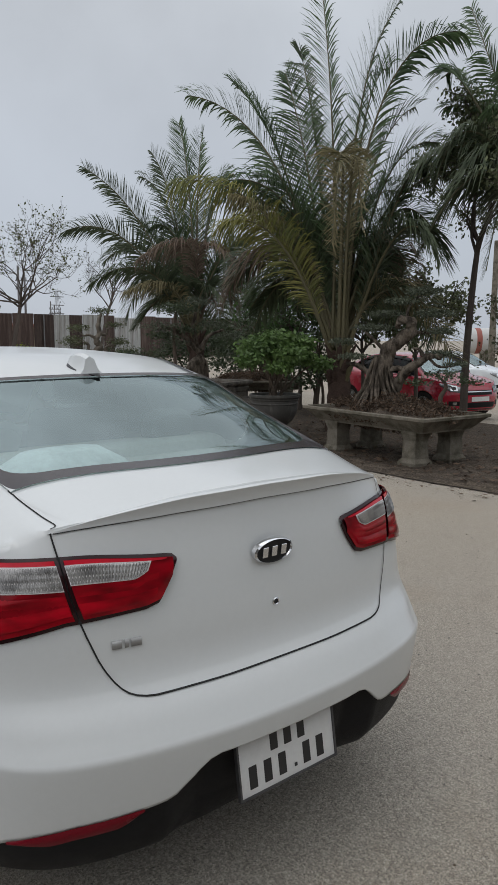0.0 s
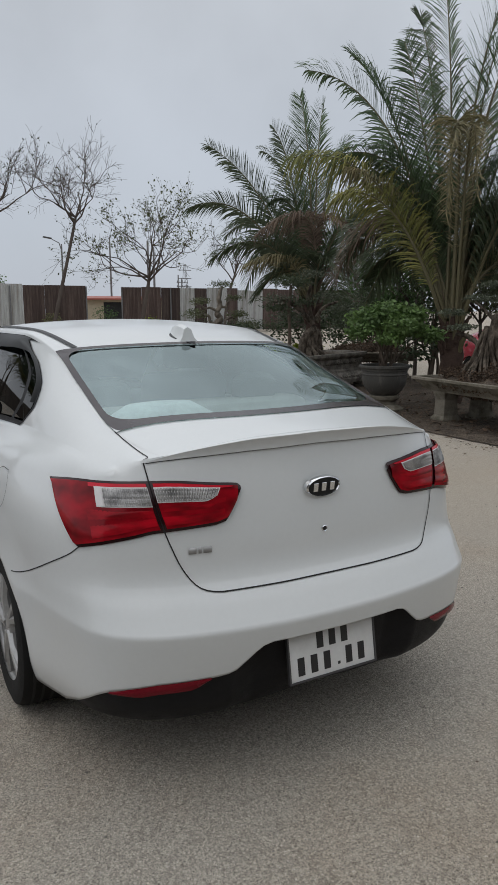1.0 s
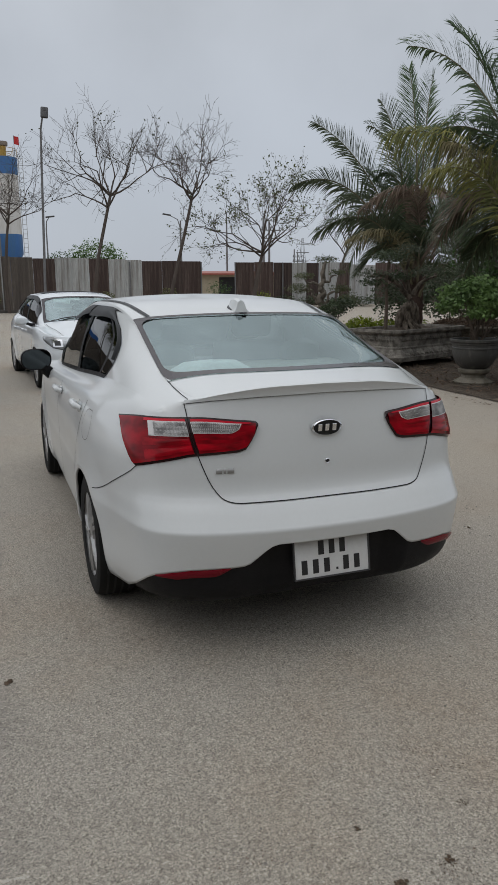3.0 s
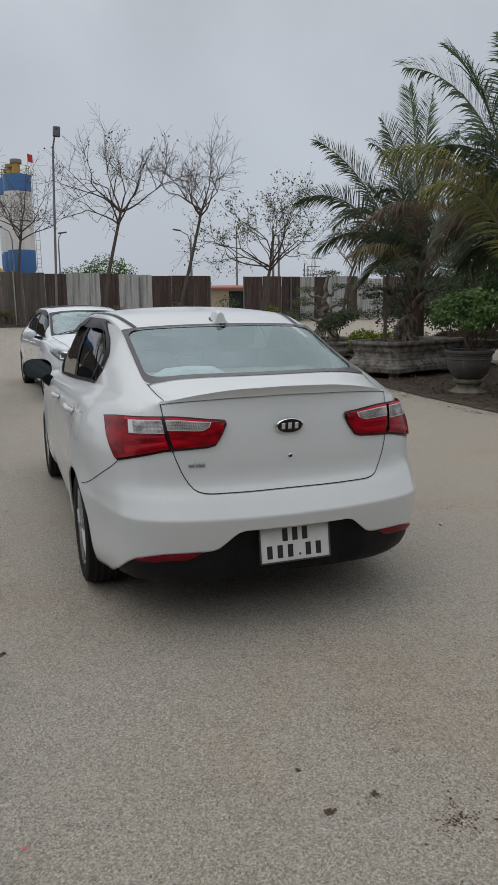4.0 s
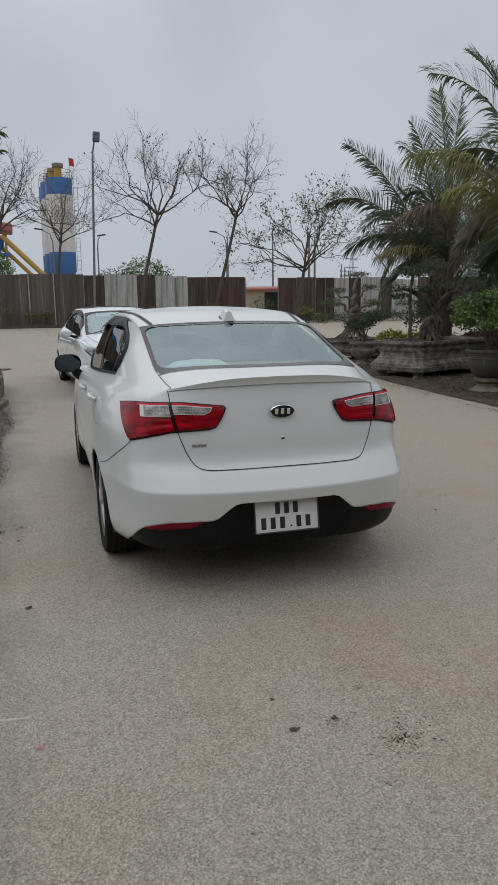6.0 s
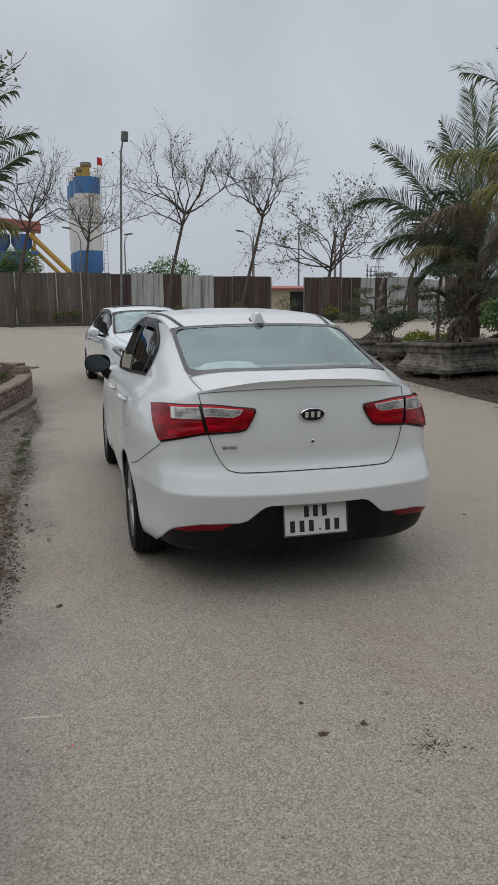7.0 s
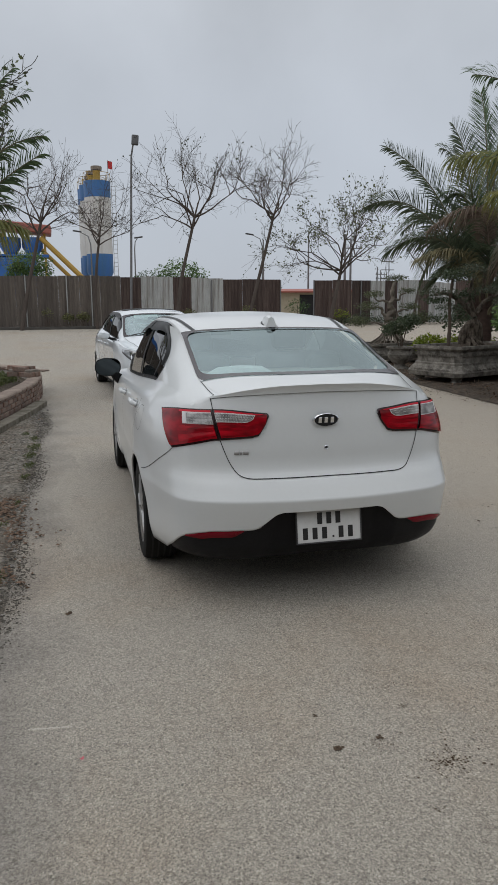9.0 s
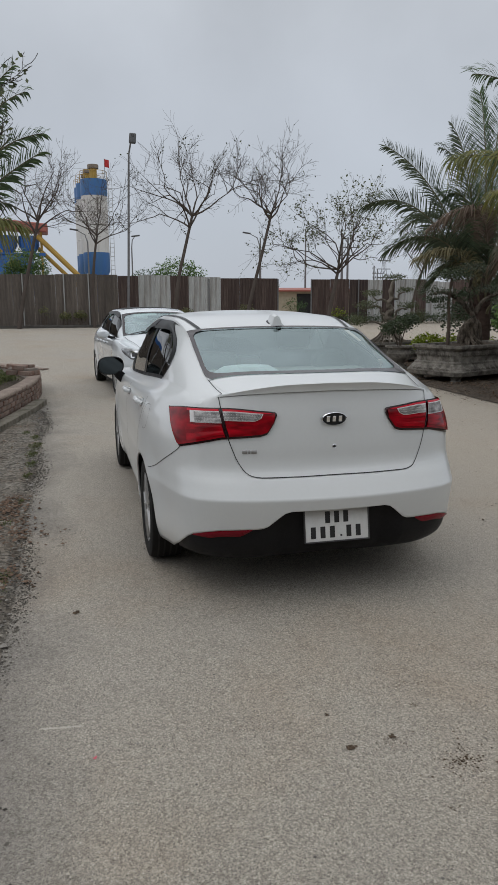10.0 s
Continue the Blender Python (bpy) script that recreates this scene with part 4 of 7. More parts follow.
    lk(pos.outputs["X"], lay.inputs[2])
    amount = node(nt, "ShaderNodeMapRange", From_Min=1.9, From_Max=4.2, To_Min=0.0, To_Max=0.45)
    lk(lay.outputs[0], amount.inputs["Value"])
    dusty = node(nt, "ShaderNodeMix")
    dusty.data_type = "RGBA"
    dusty.inputs["B"].default_value = (0.362, 0.314, 0.253, 1)
    lk(amount.outputs[0], dusty.inputs["Factor"])
    lk(chip.outputs[0], dusty.inputs["A"])
    # bare dark aggregate where the asphalt ends
    sx = node(nt, "ShaderNodeSeparateXYZ")
    lk(co.outputs["Object"], sx.inputs[0])
    wob = node(nt, "ShaderNodeTexNoise", Scale=1.3, Detail=5.0)
    lk(co.outputs["Object"], wob.inputs["Vector"])
    ad = node(nt, "ShaderNodeMath")
    ad.operation = "ADD"
    lk(sx.outputs["X"], ad.inputs[0])
    lk(wob.outputs["Fac"], ad.inputs[1])
    edge = node(nt, "ShaderNodeMapRange", From_Min=-1.16, From_Max=-0.78, To_Min=0.75, To_Max=0.0)
    lk(ad.outputs[0], edge.inputs["Value"])
    worn = node(nt, "ShaderNodeMix")
    worn.data_type = "RGBA"
    lk(dusty.outputs["Result"], worn.inputs["A"])
    chips = node(nt, "ShaderNodeTexVoronoi", Scale=95.0)
    lk(co.outputs["Object"], chips.inputs["Vector"])
    tone = node(nt, "ShaderNodeMapRange", From_Max=1.0, To_Min=0.05, To_Max=0.27)
    lk(chips.outputs["Color"], tone.inputs["Value"])
    warm = node(nt, "ShaderNodeVectorMath")
    warm.operation = "SCALE"
    warm.inputs[0].default_value = (1.0, 0.93, 0.84)
    lk(tone.outputs[0], warm.inputs["Scale"])
    lk(warm.outputs[0], worn.inputs["B"])
    ends = node(nt, "ShaderNodeMapRange", From_Min=7.0, From_Max=9.5, To_Min=1.0, To_Max=0.0)
    lk(sx.outputs["Y"], ends.inputs["Value"])
    share = node(nt, "ShaderNodeMath")
    share.operation = "MULTIPLY"
    lk(edge.outputs[0], share.inputs[0])
    lk(ends.outputs[0], share.inputs[1])
    lk(share.outputs[0], worn.inputs["Factor"])
    lk(worn.outputs["Result"], bs.inputs["Base Color"])
    return mat


ASPHALT = asphalt()
SOIL = stony(surface("leaf_littered_soil", (0.06, 0.049, 0.040), 0.95, second=(0.125, 0.10, 0.075), scale=5, fine=50, bump=0.05, bump_scale=14, grain=0.4, spec=0.1), 55.0, 0.45, 1.7)
GRAVEL = stony(surface("gravel_verge", (0.15, 0.138, 0.118), 0.95, second=(0.092, 0.068, 0.048), scale=2.6, fine=45, bump=0.04, bump_scale=35, grain=0.5, spec=0.15), 42.0, 0.35, 2.0)
ys = [-900, -300, -100, -40, -20] + steps(-12, 40, 52) + [44, 50, 60, 80, 120, 200, 400, 900, 2400]
xs = [-2400, -800, -300, -100, -40] + steps(-20, 30, 50) + [40, 100, 300, 800, 2400]
tagged(part("ground", grid([[(x, y, level(x, y)) for x in xs] for y in ys]), ASPHALT), "dusty grey-beige asphalt yard with gravel flecks and stains", "ground", kind="structure")
bed_edge = keyed((-14, 5.25), (0, 5.05), (4, 4.95), (7, 5.0), (9.5, 5.15), (11.5, 5.5), (13, 6.1), (14.5, 7.0))
rows = []
for y in steps(-14, 15, 90):
    e = bed_edge(y) + 0.05 * noise.noise((y * 1.7, 3, 0))
    rows.append([(e + (10.2 - e) * (k / 24) ** 1.2, y, 0.012 + (0.0 if k == 0 else -0.12 if k == 24 else 0.03 + 0.03 * noise.noise((k * 0.9, y * 1.3, 1)))) for k in range(25)])
tagged(part("ground_soil_bed", grid(rows), SOIL), "dark soil bed with fallen leaves beside the road", "soil", kind="structure")
rows = []
for y in steps(-14, 8.2, 90):
    e = -1.6 + 0.05 * noise.noise((y * 1.9, 7, 0)) - (0.25 * max(0, (y - 5.5) / 2.5))
    rows.append([(e - 4.5 * (k / 16) ** 1.3, y, 0.004 + (0.0 if k == 0 else 0.015 + 0.02 * noise.noise((k * 0.9, y * 1.7, 4)))) for k in range(17)])
tagged(part("ground_gravel_verge", grid(rows), GRAVEL), "dark gravel verge along the asphalt edge", "gravel", kind="structure")

# an unseen plain wall, added behind the camera to block low light from there
WALL = surface("plain_grey_render", (0.22, 0.215, 0.20), 0.9, second=(0.16, 0.155, 0.145), scale=0.7, grain=0.15, bump=0.003)
tagged(part("wall_south", box(-30, 30, -11.4, -11.2, -0.1, 7.0, 0.01, 1), WALL, smooth=False), "added plain grey wall behind the camera, unseen, that blocks low light", "wall", kind="structure")

# ---- fence of corrugated sheets ----
RUST = surface("rusty_corrugated_sheet", (0.050, 0.030, 0.025), 0.8, second=(0.105, 0.076, 0.064), scale=2.2, fine=22, mix=0.9, sharp=(0.42, 0.62), stretch=(4, 1, 0.18), vary=0.3, grain=0.45)
TAUPE = surface("weathered_taupe_sheet", (0.135, 0.112, 0.092), 0.75, second=(0.085, 0.070, 0.060), scale=1.1, fine=16, mix=0.85, stretch=(4, 1, 0.25), vary=0.16, grain=0.3)
ZINC = surface("pale_zinc_sheet", (0.38, 0.385, 0.375), 0.55, second=(0.17, 0.15, 0.13), scale=1.3, fine=18, mix=0.8, sharp=(0.48, 0.7), stretch=(4, 1, 0.2), vary=0.18, grain=0.25)
STEEL = surface("grey_painted_steel", (0.16, 0.16, 0.165), 0.5, second=(0.1, 0.095, 0.09), scale=6)
FENCE_Y = 36.0
fence = thing("fence", "corrugated metal fence of rusty, taupe and pale sheets", "fence", kind="structure", at=pose(0, FENCE_Y, 0.47))


def corrugated(width, height):
    n = max(6, int(width / 0.035))
    rows = []
    for z in (0, height):
        rows.append([(width * k / n, 0.022 * math.sin(k * 0.035 / 0.15 * 2 * math.pi), z) for k in range(n + 1)])
    return grid(rows)


RUNS = ((-22, 1.42, TAUPE, 2.6), (1.42, 2.5, RUST, 2.56), (2.5, 4.2, ZINC, 2.6), (4.2, 5.2, RUST, 2.56), (5.2, 6.95, ZINC, 2.5), (6.95, 10.2, RUST, 2.42), (12.15, 15.6, RUST, 2.42), (15.6, 16.5, ZINC, 2.4),
        (16.5, 17.3, RUST, 2.4), (17.3, 18.6, ZINC, 2.4), (18.6, 19.3, RUST, 2.42), (19.3, 21.0, ZINC, 2.3), (21.0, 34, RUST, 2.4))
fr_rand = random.Random(5)
for x0, x1, mat, hgt in RUNS:
    n = max(1, round((x1 - x0) / 1.05))
    for k in range(n):
        a = x0 + (x1 - x0) * k / n
        ob = part("sheet", corrugated((x1 - x0) / n - 0.004, hgt + fr_rand.uniform(-0.03, 0.03)), mat, fence)
        ob.location = (a, fr_rand.uniform(-0.015, 0.015), 0)
for x in (-12, -8.8, -6.1, -3.4, -1.35, -0.1, 6.3, 10.2, 12.15, 15.0):
    part("post", box(x - 0.03, x + 0.03, -0.10, -0.04, 0, 2.65 if x < 6 else 2.40, 0.005, 1), STEEL if x > 2 else ZINC, fence)
KERB = surface("dark_kerb_stone", (0.075, 0.07, 0.062), 0.9, second=(0.04, 0.037, 0.034), scale=3, grain=0.3, bump=0.01)
part("plinth", box(-22, 1.4, -1.05, -0.85, -0.3, 0.03, 0.02), KERB, fence, "dark kerb before the fence")
part("raised_strip", box(-22, 1.4, -0.85, 0.4, -0.3, 0.0, 0.0), SOIL, fence)


# ---- plants: builders ----
def leaf_mat(name, color, second, rough=0.5, vary=0.35):
    mat = surface(name, color, rough, second=second, scale=2.2, fine=25, mix=0.8, vary=vary, sheet=True, grain=0.2, spec=0.35)
    nt = mat.node_tree
    bs = nt.nodes["Principled BSDF"]
    tl = node(nt, "ShaderNodeBsdfTranslucent")
    mx = node(nt, "ShaderNodeMixShader")
    mx.inputs[0].default_value = 0.33
    src = bs.inputs["Base Color"].links[0].from_socket
    nt.links.new(src, tl.inputs["Color"])
    nt.links.new(bs.outputs[0], mx.inputs[1])
    nt.links.new(tl.outputs[0], mx.inputs[2])
    nt.links.new(mx.outputs[0], nt.nodes["Material Output"].inputs["Surface"])
    return mat


PALM_GREEN = leaf_mat("palm_leaf_green", (0.105, 0.155, 0.070), (0.058, 0.095, 0.048))
PALM_DARK = leaf_mat("palm_leaf_dark", (0.100, 0.125, 0.070), (0.062, 0.085, 0.050))
PALM_YELLOW = leaf_mat("palm_leaf_yellowing", (0.24, 0.225, 0.06), (0.11, 0.135, 0.05))
PALM_DEAD = leaf_mat("palm_leaf_dry_brown", (0.22, 0.165, 0.125), (0.13, 0.097, 0.075), 0.8)
PALM_TAN = leaf_mat("palm_leaf_fading_tan", (0.29, 0.25, 0.14), (0.15, 0.14, 0.075), 0.7)
LEAF_GREY = leaf_mat("grey_green_bonsai_leaf", (0.105, 0.12, 0.08), (0.055, 0.068, 0.045))
BARK_ROOT = surface("weathered_root_bark", (0.165, 0.138, 0.11), 0.9, second=(0.045, 0.037, 0.03), scale=13, fine=60, mix=0.95, sharp=(0.42, 0.6), stretch=(1, 1, 0.4), bump=0.05, bump_scale=40, grain=0.3, spec=0.15)
LEAF_GREEN = leaf_mat("bright_green_leaf", (0.075, 0.135, 0.04), (0.035, 0.07, 0.024))
LEAF_PALE = leaf_mat("pale_yellow_green_leaf", (0.20, 0.20, 0.09), (0.11, 0.125, 0.055))
LEAF_POT = leaf_mat("fresh_green_leaf", (0.135, 0.215, 0.065), (0.065, 0.115, 0.04))
LEAF_OLIVE = leaf_mat("olive_hanging_leaf", (0.13, 0.145, 0.07), (0.07, 0.085, 0.045))
LEAF_DARK = leaf_mat("dark_green_leaf", (0.072, 0.095, 0.050), (0.038, 0.056, 0.030))
LEAF_DULL = leaf_mat("dull_olive_leaf", (0.075, 0.085, 0.04), (0.04, 0.05, 0.03))
LEAF_LIME = leaf_mat("lime_leaf", (0.25, 0.30, 0.03), (0.14, 0.2, 0.03))
BARK = surface("grey_brown_bark", (0.12, 0.095, 0.075), 0.9, second=(0.06, 0.048, 0.04), scale=5, fine=30, stretch=(1, 1, 0.4), bump=0.02, bump_scale=24, grain=0.25, spec=0.15)
PALM_BARK = surface("dark_palm_bark", (0.085, 0.058, 0.047), 0.95, second=(0.04, 0.03, 0.026), scale=6, fine=40, stretch=(1, 1, 2.5), bump=0.03, bump_scale=20, grain=0.3, spec=0.1)
BARK_PALE = surface("pale_bonsai_bark", (0.23, 0.20, 0.165), 0.85, second=(0.095, 0.08, 0.065), scale=5, fine=36, bump=0.02, bump_scale=20, grain=0.25, spec=0.2)
BARK_FAR = surface("dark_twig_bark", (0.10, 0.083, 0.072), 0.9, second=(0.06, 0.05, 0.045), scale=2, spec=0.1)
PETIOLE = surface("palm_stalk", (0.125, 0.11, 0.055), 0.6, second=(0.075, 0.065, 0.04), scale=5, stretch=(1, 1, 0.3))
STONE = surface("weathered_grey_stone", (0.25, 0.232, 0.205), 0.9, second=(0.075, 0.069, 0.059), scale=7, fine=40, mix=0.9, sharp=(0.38, 0.64), bump=0.03, bump_scale=35, grain=0.25, spec=0.2)
CONCRETE = surface("mossy_concrete", (0.20, 0.18, 0.147), 0.9, second=(0.085, 0.079, 0.057), scale=6, mix=0.85, sharp=(0.4, 0.62), fine=70, bump=0.012, bump_scale=40, grain=0.2, spec=0.2)
LITTER = leaf_mat("dry_leaf_litter", (0.13, 0.088, 0.06), (0.06, 0.042, 0.031), 0.9, 0.6)
POTGLAZE = surface("grey_clay_pot", (0.052, 0.050, 0.046), 0.65, second=(0.17, 0.16, 0.14), scale=7, fine=50, mix=0.6, sharp=(0.5, 0.72), stretch=(1.5, 1.5, 0.4), bump=0.006)


def cloud_mesh(name, mat, parent, leaves, label=""):
    """Leaves from (place, tip, width vector) arrays: a pointed blade with a fold."""
    a, t, w = (np.array(q, dtype=float) for q in leaves)
    n = len(a)
    mid = a * 0.5 + t * 0.5
    verts = np.stack([a, mid + w, t, mid - w], 1).reshape(-1, 3)
    faces = np.arange(n * 4).reshape(n, 4)
    me = bpy.data.meshes.new(name)
    me.from_pydata(verts.tolist(), [], faces.tolist())
    me.materials.append(mat)
    ob = new(name, me)
    if parent:
        ob.parent = parent
    return tagged(ob, label)


def clumps(rng, blobs, count, size, flat=0.5, hang=0.0, shell=0.55):
    """Leaves in uneven clumps: blobs of (x, y, z, rx, ry, rz)."""
    vol = np.array([b[3] * b[4] * b[5] for b in blobs]) ** 0.7
    pick = rng.choice(len(blobs), count, p=vol / vol.sum())
    b = np.array(blobs)[pick]
    d = rng.normal(size=(count, 3))
    d /= np.linalg.norm(d, axis=1)[:, None]
    r = rng.uniform(shell, 1.0, count) ** 0.6
    # gaps and bulges
    lump = np.array([noise.noise(Vector(q) * 2.3 + Vector((k * 1.7, 0, 0))) for q, k in zip(d, pick)])
    r *= 1 + 0.35 * lump
    c = b[:, :3] + d * b[:, 3:] * r[:, None]
    way = rng.normal(size=(count, 3))
    way[:, 2] = way[:, 2] * flat - hang
    way /= np.linalg.norm(way, axis=1)[:, None]
    side = np.cross(way, rng.normal(size=(count, 3)))
    side /= np.linalg.norm(side, axis=1)[:, None]
    l = size * rng.uniform(0.6, 1.3, count)
    return c, c + way * l[:, None], side * (l * 0.27)[:, None]


def frond(parent, base, mid, tip, mat, rng, leaf=0.55, n=64, hang=0.5):
    """One feather leaf: an arched stalk with two close rows of narrow leaflets, stiff at first, that droop at their ends."""
    base, mid, tip = Vector(base), Vector(mid), Vector(tip)
    ctrl = mid * 2 - (base + tip) * 0.5
    q = lambda t: base * (1 - t) ** 2 + ctrl * 2 * t * (1 - t) + tip * t * t
    pts = [q(t) for t in steps(0, 1, 16)]
    ob = part("frond", tube(pts, [0.006 + 0.030 * (1 - i / 16) ** 1.6 for i in range(17)], 6, caps=False), PETIOLE if mat is not PALM_DEAD else PALM_DEAD, parent)
    verts, faces = [], []
    twist = rng.uniform(-0.6, 0.6)
    hang *= rng.uniform(0.6, 1.4)
    leaf *= rng.uniform(0.9, 1.1)
    start = 0.13 + rng.uniform(0, 0.06)
    thin, loose = (1.0, 0.06) if mat in (PALM_GREEN, PALM_DARK) else (0.68, 0.13)
    bare = rng.uniform(0.25, 0.9)
    for k in range(n):
        t = start + (1 - start) * k / (n - 1)
        p = q(t)
        d = (q(min(t + 0.02, 1)) - q(max(t - 0.02, 0))).normalized()
        side0 = d.cross(Vector((math.sin(twist) * 0.4, math.cos(twist) * 0.4, 1))).normalized()
        up = side0.cross(d).normalized()
        grow = min(1.0, (t - start) / 0.22 + 0.35)
        ln = leaf * grow * (1 - 0.62 * max(0.0, (t - 0.5) / 0.5) ** 1.5) * rng.uniform(0.88, 1.08)
        ang = (1.30 - 0.52 * t + rng.uniform(-0.08, 0.08)) * (1 - 0.38 * max(0.0, (d.z - 0.6) / 0.4))
        flat = 0.45 + 1.15 * (1 - abs(d.z)) ** 0.7
        for sg in (-1, 1):
            # torn gaps here and there
            if rng.uniform() < 0.05 or (abs(t - bare) < 0.02 and rng.uniform() < 0.7):
                continue
            way = (side0 * sg * math.sin(ang) + d * math.cos(ang) + up * rng.uniform(0.10, 0.40) + Vector(rng.normal(size=3)) * loose).normalized()
            drop = hang * flat * rng.uniform(0.6, 1.3)
            w = (d * 0.9 + up * 0.35).normalized() * (0.0125 + 0.006 * rng.uniform()) * thin
            i0 = len(verts)
            for j, f in enumerate((0.0, 0.3, 0.65, 1.0)):
                c = p + way * ln * f + Vector((0, 0, -1)) * ln * drop * f ** 2.4
                ww = w * (0.55, 1.0, 0.75, 0.06)[j]
                verts += [c - ww, c + ww]
            for j in range(3):
                a = i0 + 2 * j
                faces.append((a, a + 1, a + 3, a + 2))
    me = bpy.data.meshes.new("blade")
    me.from_pydata([tuple(v) for v in verts], [], faces)
    me.materials.append(mat)
    lf = new("blade", me)
    lf.parent = ob
    return ob


KINDS = (PALM_GREEN, PALM_DARK, PALM_YELLOW, PALM_DEAD, PALM_TAN)


def palm(label, at, height, right, rows, seed, leaf, n=64, extra=6, hang=0.5, spread=1.0, low=0):
    """A low coconut palm: rows give each large frond's middle and tip as metres to the right, up and away, and its colour kind."""
    rng = np.random.default_rng(seed)
    p = thing("coconut_palm", label, "palm tree", at=pose(*at))
    r, f = Vector((right[0], right[1], 0)), Vector((-right[1], right[0], 0))
    tr = []
    for i in range(13):
        t = i / 12
        tr.append((0.05 * math.sin(t * 2), 0.03 * t, height * t))
    part("trunk", tube(tr, [0.20 - 0.05 * i / 12 + 0.018 * (i % 2) for i in range(13)], 14), PALM_BARK, p, "ringed brown palm trunk")
    # torn leaf bases round the head of the trunk
    for k in range(14):
        a = 2.4 * k + 0.3
        w = Vector((math.cos(a), math.sin(a), 0))
        z0, up = height - 0.55 + 0.035 * k, rng.uniform(0.18, 0.42)
        part("leaf_base", gnarl(tube([Vector((0, 0, z0)) + w * 0.13, Vector((0, 0, z0 + up * 0.5)) + w * 0.18, Vector((0, 0, z0 + up)) + w * (0.20 + 0.25 * up)], [0.050, 0.040, 0.014], 6), 0.02, 8.0, k), (PALM_BARK, PALM_BARK, PETIOLE)[k % 3], p)
    crown = Vector((0, 0, height))
    for mr, mz, md, tr_, tz, td, kind in rows:
        m, t = crown + r * mr + f * md + Vector((0, 0, mz)), crown + r * tr_ + f * td + Vector((0, 0, tz))
        lean = (r * (mr + 0.3 * tr_) + f * (md + 0.3 * td) + Vector((rng.uniform(-0.3, 0.3), rng.uniform(-0.3, 0.3), 0))).normalized()
        frond(p, crown + lean * 0.11 + Vector((0, 0, rng.uniform(-0.30, 0.05))), m, t, KINDS[kind], rng, leaf * (0.62 if kind >= 3 else 0.85 if kind == 2 else 1.0), n, 0.85 if kind >= 3 else 0.75 if kind == 2 else hang)
    for k in range(extra):
        a = rng.uniform(0, 2 * math.pi)
        out = Vector((math.cos(a), math.sin(a), 0))
        l = spread * rng.uniform(0.8, 1.2)
        frond(p, crown, crown + out * l * 0.55 + Vector((0, 0, l * 1.5)), crown + out * l * 1.3 + Vector((0, 0, l * rng.uniform(1.6, 2.4))), KINDS[int(rng.integers(0, 2))], rng, leaf * 0.9, n, hang)
    for k in range(low):
        # older fronds hang low behind the others
        side = (-1 if k % 2 else 1) * rng.uniform(0.35, 1.15)
        away = rng.uniform(0.1, 1.0)
        z = rng.uniform(0.75, 1.8)
        frond(p, crown, crown + r * side * 0.85 + f * away * 0.6 + Vector((0, 0, z)), crown + r * side * 1.7 + f * away * 1.2 + Vector((0, 0, z - rng.uniform(0.3, 1.1))), KINDS[(1, 1, 3, 1, 4)[k % 5]], rng, leaf * 0.85, n - 25, 0.6)
    return p


